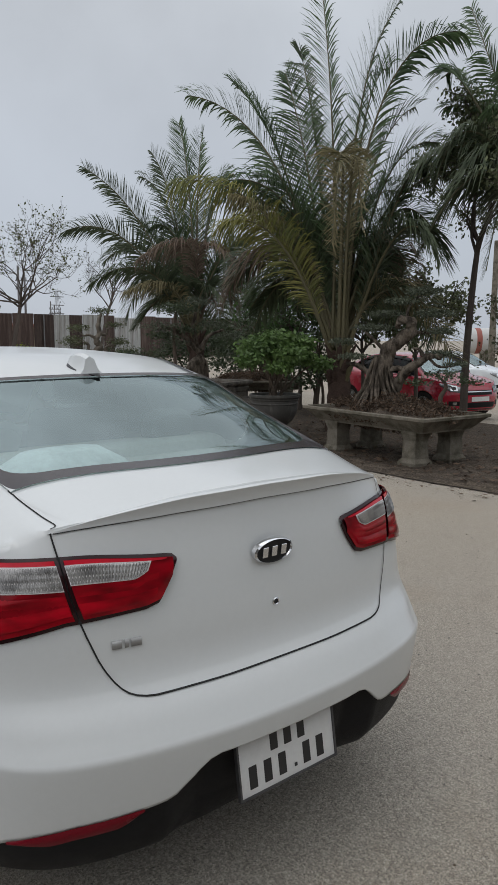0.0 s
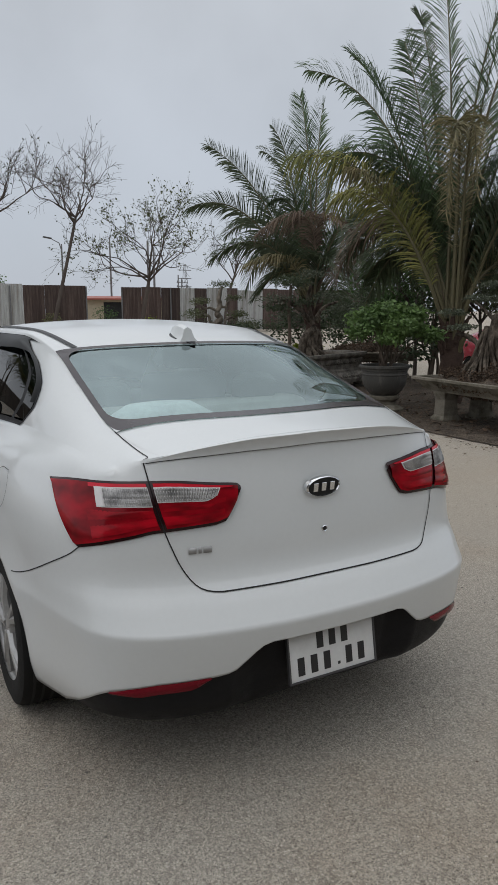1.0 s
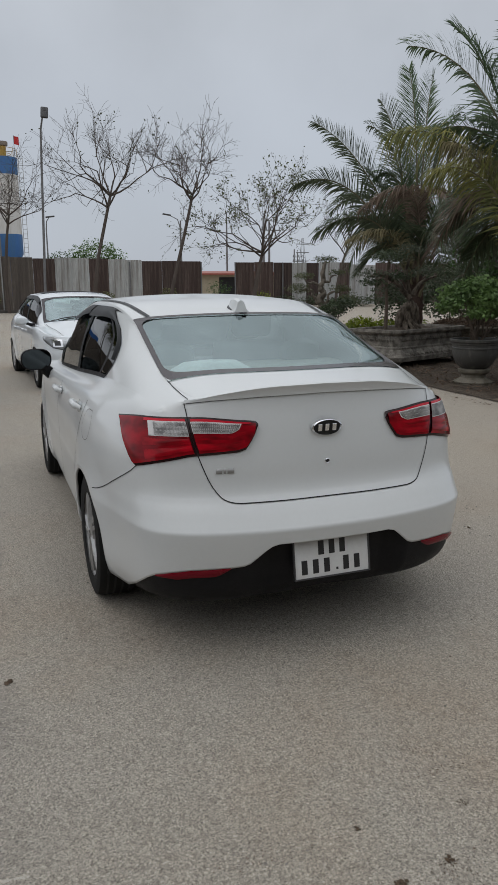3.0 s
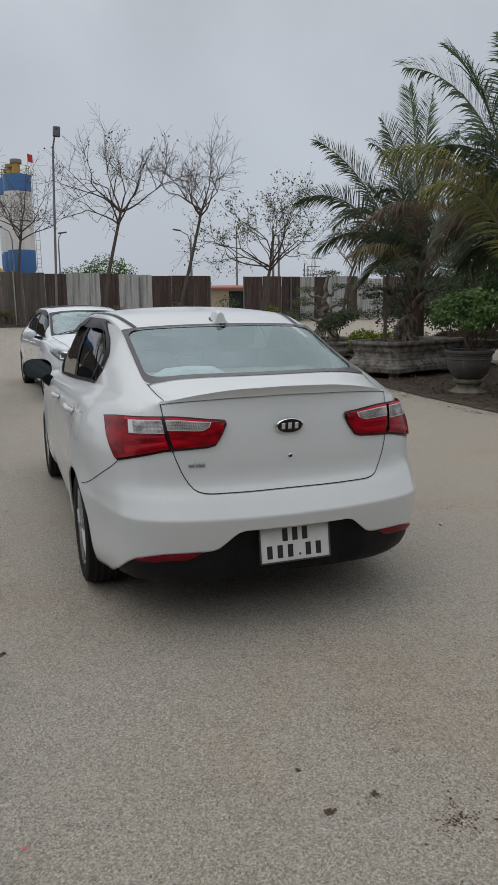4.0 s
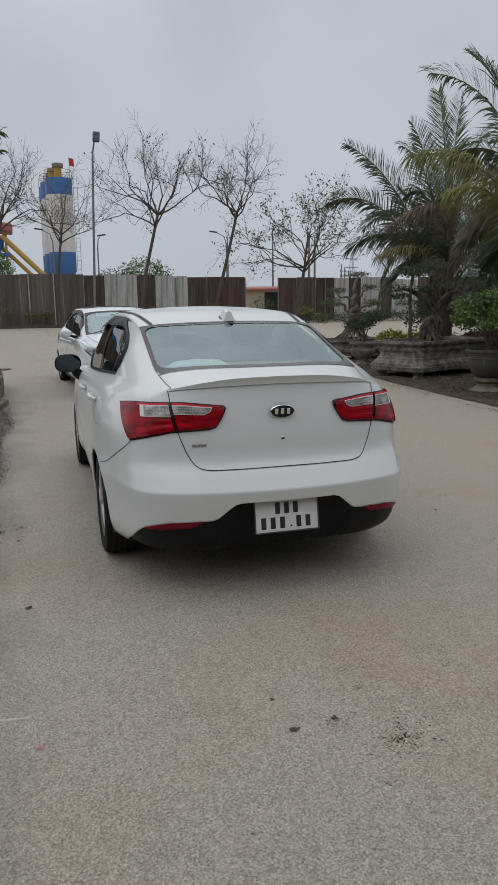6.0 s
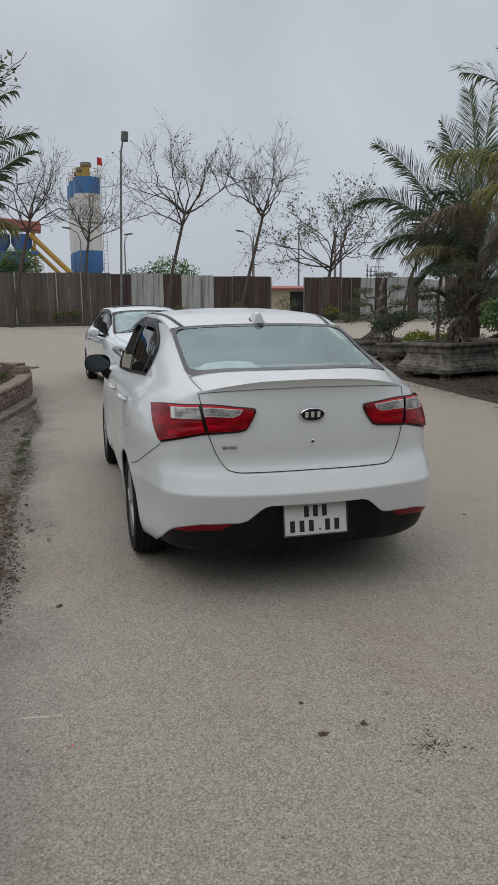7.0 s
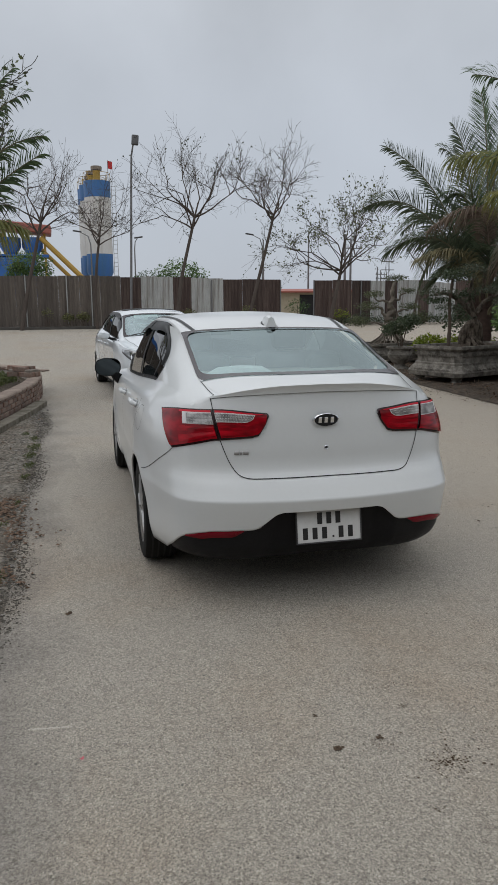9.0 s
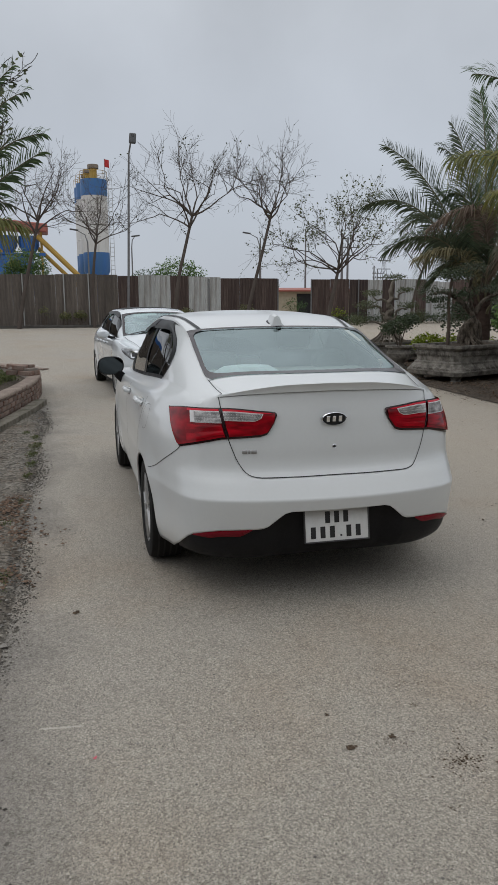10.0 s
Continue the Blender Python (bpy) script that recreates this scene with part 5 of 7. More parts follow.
def branch_tree(name, label, category, at, trunk, crown_r, crown_h, seed, leaf_n, leaf_mat_, leaf_size=0.09, r0=0.13, limbs=7, group="", bark=None, twigs=5, spread=(0.35, 1.0), hang=0.2):
    """A small open tree: a leaning trunk, limbs that fork three times, thin twigs and sparse leaves."""
    rng = np.random.default_rng(seed)
    bark = bark or BARK_FAR
    tree = thing(name, label, category, group, at=pose(*at))
    trunk = [Vector(q) for q in trunk]
    n = len(trunk)
    part("trunk", tube(smooth_path([tuple(q) for q in trunk]), [r0 * (1 - 0.5 * i / (4 * n)) for i in range(len(smooth_path([tuple(q) for q in trunk])))], 8), bark, tree)
    fork = trunk[-1]
    tips, pieces = [], []

    def grow(p, d, length, r, level):
        k = 4
        path, q, v = [p], p.copy(), d.normalized()
        for _ in range(k):
            v = (v + Vector(rng.normal(size=3)) * 0.17 + Vector((0, 0, 0.05))).normalized()
            q = q + v * length / k
            path.append(q.copy())
        pieces.append((path, [r * (1 - 0.6 * i / k) for i in range(k + 1)], 5 if level < 2 else 3))
        if level == 3:
            tips.extend(path[1:])
            return
        for j in range(3 if level < 2 else twigs):
            at_ = path[-1] if j == 0 else path[int(rng.integers(1, k + 1))]
            nd = (v + Vector(rng.normal(size=3)) * 0.55 + Vector((0, 0, 0.12))).normalized()
            grow(at_, nd, length * rng.uniform(0.55, 0.8), r * 0.5, level + 1)
    for k in range(limbs):
        a = 2 * math.pi * (k + rng.uniform(-0.3, 0.3)) / limbs
        el = rng.uniform(*spread)
        d = Vector((math.cos(a) * (1 - el * 0.55), math.sin(a) * (1 - el * 0.55), 0.35 + el))
        d = Vector((d.x * crown_r, d.y * crown_r, d.z * crown_h * 0.75))
        start = fork if k % 3 else trunk[-1].lerp(trunk[-2], 0.35)
        grow(start, d, d.length * 0.50, r0 * 0.42, 0)
    verts, faces = [], []
    for path, radii, m in pieces:
        b = len(verts)
        ref = Vector((0.3, 0.2, 0.93))
        for i, p in enumerate(path):
            d = (path[min(i + 1, len(path) - 1)] - path[max(i - 1, 0)]).normalized()
            u = d.cross(ref).normalized()
            w = d.cross(u)
            for k in range(m):
                c = p + (u * math.cos(2 * math.pi * k / m) + w * math.sin(2 * math.pi * k / m)) * max(radii[i], 0.0055)
                verts.append(tuple(c))
        for i in range(len(path) - 1):
            for k in range(m):
                faces.append((b + i * m + k, b + i * m + (k + 1) % m, b + (i + 1) * m + (k + 1) % m, b + (i + 1) * m + k))
    me = bpy.data.meshes.new("crown")
    me.from_pydata(verts, [], faces)
    me.materials.append(bark)
    br = new("crown", me)
    br.parent = tree
    if leaf_n:
        pk = rng.choice(len(tips), leaf_n)
        c = np.array([tuple(tips[i]) for i in pk]) + rng.normal(size=(leaf_n, 3)) * 0.07
        way = rng.normal(size=(leaf_n, 3))
        way[:, 2] -= hang
        way /= np.linalg.norm(way, axis=1)[:, None]
        side = np.cross(way, rng.normal(size=(leaf_n, 3)))
        side /= np.linalg.norm(side, axis=1)[:, None]
        l = leaf_size * rng.uniform(0.6, 1.4, leaf_n)
        cloud_mesh("leaves", leaf_mat_, tree, (c, c + way * l[:, None], side * (l * 0.3)[:, None]))
    return tree


def bonsai(label, at, stems, pads, seed, leaf_n, mat, leaf_size=0.05, bark=None, roots=0, root_r=0.4, root_h=0.36):
    """A trained tree: thick bent stems with flat pads of small leaves, and spreading roots."""
    rng = np.random.default_rng(seed)
    b = thing("bonsai_tree", label, "bonsai", at=pose(*at))
    bark = bark or BARK_PALE
    for k, (path, r0, r1) in enumerate(stems):
        pts = smooth_path(list(path), 3)
        m = len(pts)
        part("trunk" if k == 0 else "branch", gnarl(tube(pts, [(r0 + (r1 - r0) * i / (m - 1)) * (1 + 0.05 * math.sin(i * 0.8 + k)) for i in range(m)], 14), r0 * 0.30, 9.0 if r0 < 0.15 else 5.0, seed), bark, b)
    for k in range(roots):
        a = 2 * math.pi * k / roots + rng.uniform(-0.2, 0.2)
        c, s = math.cos(a), math.sin(a)
        q = rng.uniform(0.7, 1.2) * root_r
        wob = rng.uniform(-0.05, 0.05, 2)
        path = smooth_path([(c * 0.06, s * 0.06, root_h), (c * q * 0.30 + wob[0], s * q * 0.30, root_h * 0.66), (c * q * 0.45, s * q * 0.45 + wob[1], root_h * 0.3), (c * q * 1.0 - s * 0.05, s * q * 1.0 + c * 0.05, -0.03)])
        part("root", gnarl(tube(path, [(0.032 + 0.06 * root_r if roots < 25 else 0.024) * (1 - 0.035 * i) for i in range(16)], 8), 0.03 if roots < 25 else 0.012, 9.0, k * 1.3), bark, b)
    cloud_mesh("leaves", mat, b, clumps(rng, pads, leaf_n, leaf_size, 0.6, 0.0, 0.1))
    return b


def shrub(name, label, at, blobs, seed, leaf_n, mat, leaf_size, stems=6, stem_h=0.4, category="shrub", group="", hang=0.1, stem_r=0.018):
    rng = np.random.default_rng(seed)
    s = thing(name, label, category, group, at=pose(*at))
    for k in range(stems):
        b = blobs[k % len(blobs)]
        x, y = rng.uniform(-0.08, 0.08, 2)
        part("stem", tube(smooth_path([(x, y, -0.02), (x * 1.5 + b[0] * 0.2, y * 1.5 + b[1] * 0.2, stem_h * 0.6), (b[0] * 0.6, b[1] * 0.6, b[2] * 0.8), (b[0], b[1], b[2] + b[5] * 0.4)]), [stem_r * (1 - 0.045 * i) for i in range(16)], 6), BARK, s)
    cloud_mesh("leaves", mat, s, clumps(rng, blobs, leaf_n, leaf_size, 0.6, hang, 0.3))
    return s


# ---- palms ----
palm("coconut palm with arching green and dry fronds in the soil bed", (7.15, 6.65, 0.03), 1.30, (0.69, -0.723), (
    (-0.14, 3.0, 0, -0.41, 5.82, 0.2, 0), (0.2, 3.26, 0.1, 0.81, 5.2, 0.3, 0), (0.5, 3.45, -0.2, 1.62, 4.49, -0.4, 0), (-0.51, 2.66, 0.3, -0.92, 4.33, 0.5, 0), (-0.86, 2.71, 0.2, -1.72, 4.17, 0.4, 0),
    (-0.99, 2.76, 0.1, -2.43, 4.0, 0.3, 0), (-1.16, 2.05, -0.3, -2.52, 2.53, -0.4, 2), (-0.88, 1.57, -0.4, -1.75, 1.87, -0.7, 2), (0.0, 2.71, -0.7, -0.12, 1.48, -1.4, 4), (0.15, 2.61, -0.6, 0.28, 1.72, -1.2, 4),
    (0.82, 2.21, 0.1, 1.26, 2.76, 0.2, 0), (0.81, 1.69, -0.3, 1.4, 1.36, -0.6, 1), (0.45, 2.72, 0.7, 1.17, 3.97, 1.2, 1), (-0.76, 1.64, -0.2, -1.64, 2.33, -0.4, 4), (-0.94, 1.36, 0.4, -1.72, 1.4, 0.7, 1),
    (-0.69, 1.12, 0.2, -1.45, 0.69, 0.4, 1), (0.51, 1.71, 0.5, 1.09, 1.39, 0.9, 1), (0.29, 3.28, 0.5, 0.73, 4.5, 0.9, 0), (-0.42, 3.24, 0.6, -0.73, 4.85, 1.0, 1), (-0.4, 1.65, 0.6, -1.19, 2.1, 1.1, 1), (0.34, 1.28, 0.6, 0.85, 0.56, 1.0, 1),
    (0.62, 2.5, 0.5, 1.5, 3.3, 0.8, 0), (0.35, 2.1, 0.9, 0.95, 2.7, 1.5, 1), (0.7, 2.0, 0.4, 1.5, 1.9, 0.7, 0), (-0.6, 2.1, 0.8, -1.4, 2.9, 1.3, 1), (0.2, 1.9, 0.6, 0.7, 1.2, 1.0, 1), (-0.3, 2.0, 0.5, -0.9, 1.2, 0.9, 1), (-0.75, 2.1, 0.0, -1.9, 2.6, 0.0, 0)), 11, 0.84, 130, 3, 0.38, 1.2, 8)
palm("coconut palm with stiff dark fronds and one dry brown frond", (8.45, 12.45, 0.03), 1.70, (0.83, -0.558), (
    (-1.1, 2.17, -0.2, -2.36, 3.43, -0.4, 1), (-1.38, 1.82, -0.4, -2.75, 2.07, -0.7, 1), (-0.11, 1.76, -0.6, -1.2, 1.44, -1.1, 3), (0.14, 1.73, -0.5, 0.87, 1.38, -1.0, 3), (-1.02, 1.24, -0.5, -2.2, 0.98, -0.9, 1),
    (-0.53, 0.88, -0.6, -1.51, 0.76, -1.0, 4), (-0.09, 2.88, 0.2, -0.32, 4.6, 0.3, 0), (0.09, 3.03, 0.4, 0.23, 4.5, 0.7, 0), (-0.45, 2.6, 0.3, -0.95, 4.0, 0.5, 1), (0.62, 1.18, 0.3, 1.5, 0.66, 0.6, 1), (0.51, 1.57, 0.4, 1.35, 1.85, 0.8, 1),
    (-0.6, 0.69, -0.3, -1.32, 0.09, -0.6, 1), (-0.46, 2.45, 0.6, -1.23, 3.58, 1.0, 1), (0.33, 2.56, 0.6, 0.84, 3.74, 1.0, 0), (0.22, 0.94, -0.4, 0.85, 0.18, -0.8, 1), (-0.98, 1.69, 0.5, -2.11, 1.62, 0.9, 1), (-0.59, 1.58, 0.8, -1.31, 2.59, 1.3, 1), (0.3, 0.88, 0.6, 0.82, -0.32, 1.1, 1),
    (-0.35, 1.9, 0.2, -1.0, 2.3, 0.3, 0), (0.25, 2.0, 0.1, 0.6, 2.9, 0.2, 1), (-0.3, 1.1, 0.5, -0.9, 0.5, 0.9, 1)), 12, 0.80, 130, 2, 0.30, 1.0, 5)
palm("coconut palm with hanging dark fronds by the bed", (9.3, 4.2, 0.03), 2.97, (0.465, -0.885), (
    (-1.46, 1.38, -0.2, -2.77, 0.04, -0.5, 1), (-1.0, 0.9, -0.6, -1.89, -0.18, -1, 1), (-0.9, 1.6, 0.2, -1.82, 2.15, 0.4, 0), (-0.8, 1.2, -0.3, -1.54, 0.74, -0.6, 1),
    (-0.9, 2.0, 0.4, -1.52, 3.64, 0.6, 0), (-0.63, 0.8, -0.5, -0.98, -0.53, -0.9, 1), (-1.3, 2.0, 0, -1.81, 2.55, 0.2, 0), (-1.2, 1.5, -0.3, -1.79, 0.75, -0.6, 1)), 13, 0.66, 110, 4, 0.5, 1.0)
palm("coconut palm with green fronds inside the brick-edged bed", (-3.4, 7.6, 0.03), 1.97, (0.98, 0.199), (
    (0.95, 1.62, 0, 1.79, 2.45, 0.1, 0), (0.98, 1.24, -0.2, 1.93, 1.83, -0.3, 0), (0.95, 0.85, -0.3, 1.85, 1.54, -0.5, 0), (0.9, 1.0, 0.1, 1.53, 1.81, 0.2, 1), (0.85, 0.55, -0.4, 1.55, 0.53, -0.6, 2), (0.85, 1.7, 0.3, 1.68, 2.85, 0.4, 0), (0.75, 0.7, 0.2, 1.50, 0.95, 0.3, 1)), 14, 0.55, 66, 2, 0.25, 0.9)

# ---- bare roadside trees before the fence ----
GT = "bare trees along the fence"
gz = rise(34)
branch_tree("roadside_tree", "tall nearly leafless tree with a kinked grey trunk", "tree", (4.05, 34.5, gz), [(0, 0, 0), (0.25, 0, 1.3), (0.35, 0, 2.4), (0.75, 0, 4.0), (1.15, 0, 5.6)], 5.6, 3.3, 21, 260, LEAF_DULL, 0.11, 0.125, 9, GT, twigs=7)
branch_tree("roadside_tree", "nearly leafless tree with a slanting thin trunk", "tree", (7.95, 34.5, gz), [(0, 0, 0), (0.3, 0, 1.4), (0.8, 0, 3.2), (1.25, 0, 5.0), (1.45, 0, 5.8)], 5.0, 2.8, 22, 220, LEAF_DULL, 0.10, 0.11, 9, GT, twigs=7)
branch_tree("roadside_tree", "spreading tree with sparse dull green leaves and forked trunk", "tree", (12.6, 34.5, gz), [(0, 0, 0), (0.2, 0, 1.2), (0.45, 0, 2.3), (0.6, 0, 3.0)], 5.2, 4.7, 23, 1700, LEAF_OLIVE, 0.13, 0.13, 10, GT, twigs=6, spread=(0.1, 1.0))
branch_tree("roadside_tree", "leafless tree with a dark forked trunk", "tree", (-3.6, 34.5, gz), [(0, 0, 0), (0.3, 0, 1.6), (0.8, 0, 3.6), (1.2, 0, 5.2)], 4.6, 3.1, 24, 120, LEAF_DULL, 0.10, 0.12, 9, GT, twigs=7)
branch_tree("roadside_tree", "slim leafless tree with an upright trunk", "tree", (0.1, 34.8, gz), [(0, 0, 0), (-0.05, 0, 1.6), (0.1, 0, 3.4), (0.3, 0, 4.6)], 3.8, 2.9, 25, 120, LEAF_DULL, 0.10, 0.09, 8, GT, twigs=7)
branch_tree("roadside_tree", "small leafless tree with a curved trunk", "tree", (17.6, 34.5, gz), [(0, 0, 0), (0.1, 0, 1.2), (0.35, 0, 2.3), (0.7, 0, 3.2)], 2.2, 3.0, 26, 60, LEAF_DULL, 0.12, 0.1, 6, GT)
branch_tree("roadside_tree", "leafless tree with a thin trunk near the corner", "tree", (-8.6, 34.5, gz), [(0, 0, 0), (0.2, 0, 1.6), (0.5, 0, 3.4), (0.6, 0, 4.8)], 3.4, 3.4, 27, 120, LEAF_DULL, 0.10, 0.12, 8, GT, twigs=6)

# ---- bushes along and behind the fence ----
GB = "bushes along the fence"
for x, y, z, r, h, n, mat, s in ((-3.3, 38.5, 0.5, 1.2, 3.3, 4200, LEAF_POT, 31), (5.0, 38.5, 0.5, 1.5, 2.75, 3800, LEAF_POT, 32), (3.2, 38.6, 0.5, 0.9, 2.5, 1100, LEAF_GREEN, 39),
                                 (-1.35, 35.5, 0.46, 0.3, 0.55, 420, LEAF_PALE, 33), (-0.6, 35.5, 0.46, 0.33, 0.6, 460, LEAF_PALE, 34), (-2.4, 35.5, 0.46, 0.3, 0.8, 150, LEAF_PALE, 35),
                                 (4.9, 35.3, gz, 0.4, 0.8, 380, LEAF_PALE, 36), (8.2, 35.3, gz, 0.5, 0.9, 420, LEAF_PALE, 37), (13.5, 35.2, gz, 0.5, 0.7, 300, LEAF_LIME, 38), (11.4, 36.6, 0.5, 0.7, 1.0, 420, LEAF_GREEN, 40)):
    shrub("bush", "leafy green bush growing at the metal fence", (x, y, z), [(0, 0, h, r, r * 0.7, r * 0.6), (r * 0.5, 0, h * 0.8, r * 0.7, r * 0.5, r * 0.5), (-r * 0.5, 0, h * 0.85, r * 0.6, r * 0.5, r * 0.45)], s, n, mat, 0.12 if h > 1.5 else 0.09, 5, h * 0.7, group=GB)

# ---- stone trough on legs, with its big bonsai ----
TR = pose(5.93, 4.55, 0.03, 0, 0, -5)
trough = thing("stone_trough", "mossy concrete planter trough standing on four stone legs", "planter", at=TR)
L, W = 1.07, 0.58
prof = [(-0.075, 0.40), (-0.07, 0.415), (0.05, 0.54), (0.06, 0.547), (0.085, 0.555), (0.087, 0.585), (0.08, 0.592), (0.03, 0.59), (0.02, 0.54)]
rows = []
for o, z in prof:
    w, l = W - 0.085 + o, L - 0.085 + o
    rows.append([(w, -l, z), (w, l, z), (-w, l, z), (-w, -l, z)])
bm = grid(rows, close_u=True)
bm.verts.ensure_lookup_table()
bm.faces.new([bm.verts[i] for i in range(4)])
part("basin", tidy(bm), CONCRETE, trough, smooth=False)
part("soil", grid([[(-0.50 + 1.0 * i / 14, -0.98 + 1.96 * j / 20, 0.55 + 0.22 * math.exp(-((i - 7) / 4.5) ** 2 - ((j - 10) / 7) ** 2) + 0.02 * noise.noise((i, j, 0.5))) for i in range(15)] for j in range(21)]), SOIL, trough)
for x in (-0.30, 0.30):
    for y in (-0.70, 0.66):
        rows = []
        for z, r in ((0.0, 0.15), (0.04, 0.15), (0.09, 0.115), (0.3, 0.105), (0.38, 0.13), (0.41, 0.13)):
            rows.append([(x + r * sx, y + r * sy * 0.9, z) for sx, sy in ((-1, -1), (1, -1), (1, 1), (-1, 1))])
        part("leg", tidy(grid(rows, close_u=True)), CONCRETE, trough, smooth=False)
rng = np.random.default_rng(77)
cloud_mesh("leaf_litter", LITTER, trough, clumps(rng, [(0, 0, 0.55, 0.5, 0.97, 0.22)], 15000, 0.036, 0.8, 0, 0.72), "dry leaf litter heaped on the soil")
tagged(copy_thing(trough, pose(9.0, 10.9, 0.03, 0, 0, 48)), "dark stone trough on legs standing behind the flower pot", "planter")
GX = Matrix(TR)
b0 = GX @ Vector((-0.02, 0.20, 0.66))
RX, RY = 0.65, -0.76


def leaned(*pts):
    """A path from metres along the trough's open side, height and depth."""
    return tuple((RX * a * 1.2 - RY * d, RY * a * 1.2 + RX * d, z * 1.26) for a, z, d in pts)


def pads_of(*pts):
    return [(RX * a * 1.2 - RY * d, RY * a * 1.2 + RX * d, z * 1.26, r * 1.05, r * 1.05, h) for a, z, d, r, h in pts]


bonsai("gnarled bonsai with a thick hooked root trunk in the stone trough", tuple(b0), [
    (leaned((0.0, -0.05, 0), (-0.03, 0.22, 0), (0.04, 0.44, 0.02), (0.12, 0.56, 0.03), (0.25, 0.67, 0.0), (0.32, 0.74, -0.03), (0.29, 0.82, -0.05), (0.19, 0.83, -0.06), (0.17, 0.76, -0.07)), 0.135, 0.032),
    (leaned((0.10, 0.05, -0.03), (0.20, 0.25, -0.06), (0.28, 0.36, -0.08), (0.40, 0.40, -0.1), (0.50, 0.49, -0.1), (0.62, 0.47, -0.12)), 0.085, 0.024),
    (leaned((0.24, 0.34, -0.08), (0.16, 0.36, -0.1), (0.10, 0.33, -0.12)), 0.04, 0.018), (leaned((0.43, 0.48, -0.1), (0.40, 0.55, -0.1), (0.33, 0.55, -0.08)), 0.028, 0.012),
    (leaned((-0.06, 0.22, 0), (-0.2, 0.38, -0.02), (-0.36, 0.40, -0.03)), 0.05, 0.016), (leaned((0.31, 0.72, 0), (0.45, 0.70, 0.03), (0.62, 0.74, 0.05)), 0.035, 0.012),
    (leaned((0.25, 0.82, 0), (0.28, 0.98, 0.05), (0.4, 1.08, 0.08)), 0.022, 0.01), (leaned((0.08, 0.5, 0.05), (-0.1, 0.66, 0.1), (-0.2, 0.74, 0.12)), 0.03, 0.01), (leaned((0.5, 0.45, -0.1), (0.6, 0.36, -0.1), (0.75, 0.38, -0.1)), 0.02, 0.01)],
    pads_of((0.22, 1.02, 0, 0.22, 0.05), (0.53, 0.90, 0.05, 0.26, 0.06), (0.45, 1.12, 0.1, 0.30, 0.06), (0.62, 0.72, 0, 0.22, 0.04), (-0.08, 0.76, 0.1, 0.27, 0.05), (-0.28, 0.47, 0, 0.22, 0.045), (0.62, 0.50, 0, 0.25, 0.05), (-0.4, 0.62, 0.1, 0.2, 0.05), (0.78, 0.40, -0.1, 0.18, 0.035), (0.05, 0.9, 0.15, 0.25, 0.05)),
    41, 6000, LEAF_GREY, 0.034, BARK_ROOT, 40, 0.36, 0.60)
b1 = GX @ Vector((0.25, -0.62, 0.62))
bonsai("small dark bonsai with a crooked thin trunk in the stone trough", tuple(b1), [(((0, 0, -0.05), (-0.03, 0.05, 0.15), (0.06, -0.02, 0.28), (-0.02, 0.06, 0.4)), 0.035, 0.015)],
       [(0, 0, 0.42, 0.26, 0.26, 0.07), (0.2, -0.2, 0.35, 0.22, 0.22, 0.06), (-0.2, 0.25, 0.33, 0.2, 0.2, 0.05)], 42, 650, LEAF_DARK, 0.040, BARK)

# ---- round clay pot on a foot, with its shrub ----
pot = thing("flower_pot", "large grey clay pot on a pale stone foot", "flower pot", at=pose(5.72, 6.55, 0.02))
part("bowl", lathe([(0.16, 0.24), (0.20, 0.25), (0.265, 0.31), (0.315, 0.40), (0.332, 0.48), (0.335, 0.54), (0.345, 0.548), (0.345, 0.56), (0.336, 0.568), (0.338, 0.60), (0.35, 0.61), (0.352, 0.63), (0.375, 0.65), (0.378, 0.68), (0.365, 0.69), (0.34, 0.685), (0.325, 0.62), (0.0, 0.62)], 40), POTGLAZE, pot)
part("foot", lathe([(0.0, 0.0), (0.29, 0.0), (0.30, 0.045), (0.25, 0.07), (0.185, 0.11), (0.18, 0.15), (0.23, 0.19), (0.24, 0.23), (0.18, 0.25), (0.0, 0.25)], 36), CONCRETE, pot, "pale stone foot")
part("soil", lathe([(0.0, 0.66), (0.2, 0.655), (0.33, 0.64)], 24), SOIL, pot)
shrub("potted_shrub", "bushy bright green shrub growing in the clay pot", (5.72, 6.55, 0.66), [(0, 0, 0.84, 0.34, 0.34, 0.14), (-0.3, 0.1, 0.74, 0.3, 0.3, 0.14), (0.32, -0.15, 0.80, 0.3, 0.3, 0.13), (0.15, 0.3, 0.66, 0.3, 0.3, 0.15), (0.0, -0.3, 0.64, 0.28, 0.28, 0.14), (-0.5, -0.05, 0.56, 0.22, 0.22, 0.12), (0.55, 0.05, 0.60, 0.26, 0.24, 0.13), (-0.2, -0.3, 0.46, 0.2, 0.2, 0.1), (0.4, 0.3, 0.45, 0.24, 0.22, 0.12), (0.62, -0.3, 0.48, 0.2, 0.2, 0.1)], 51, 5200, LEAF_POT, 0.075, 14, 0.3, hang=0.35)


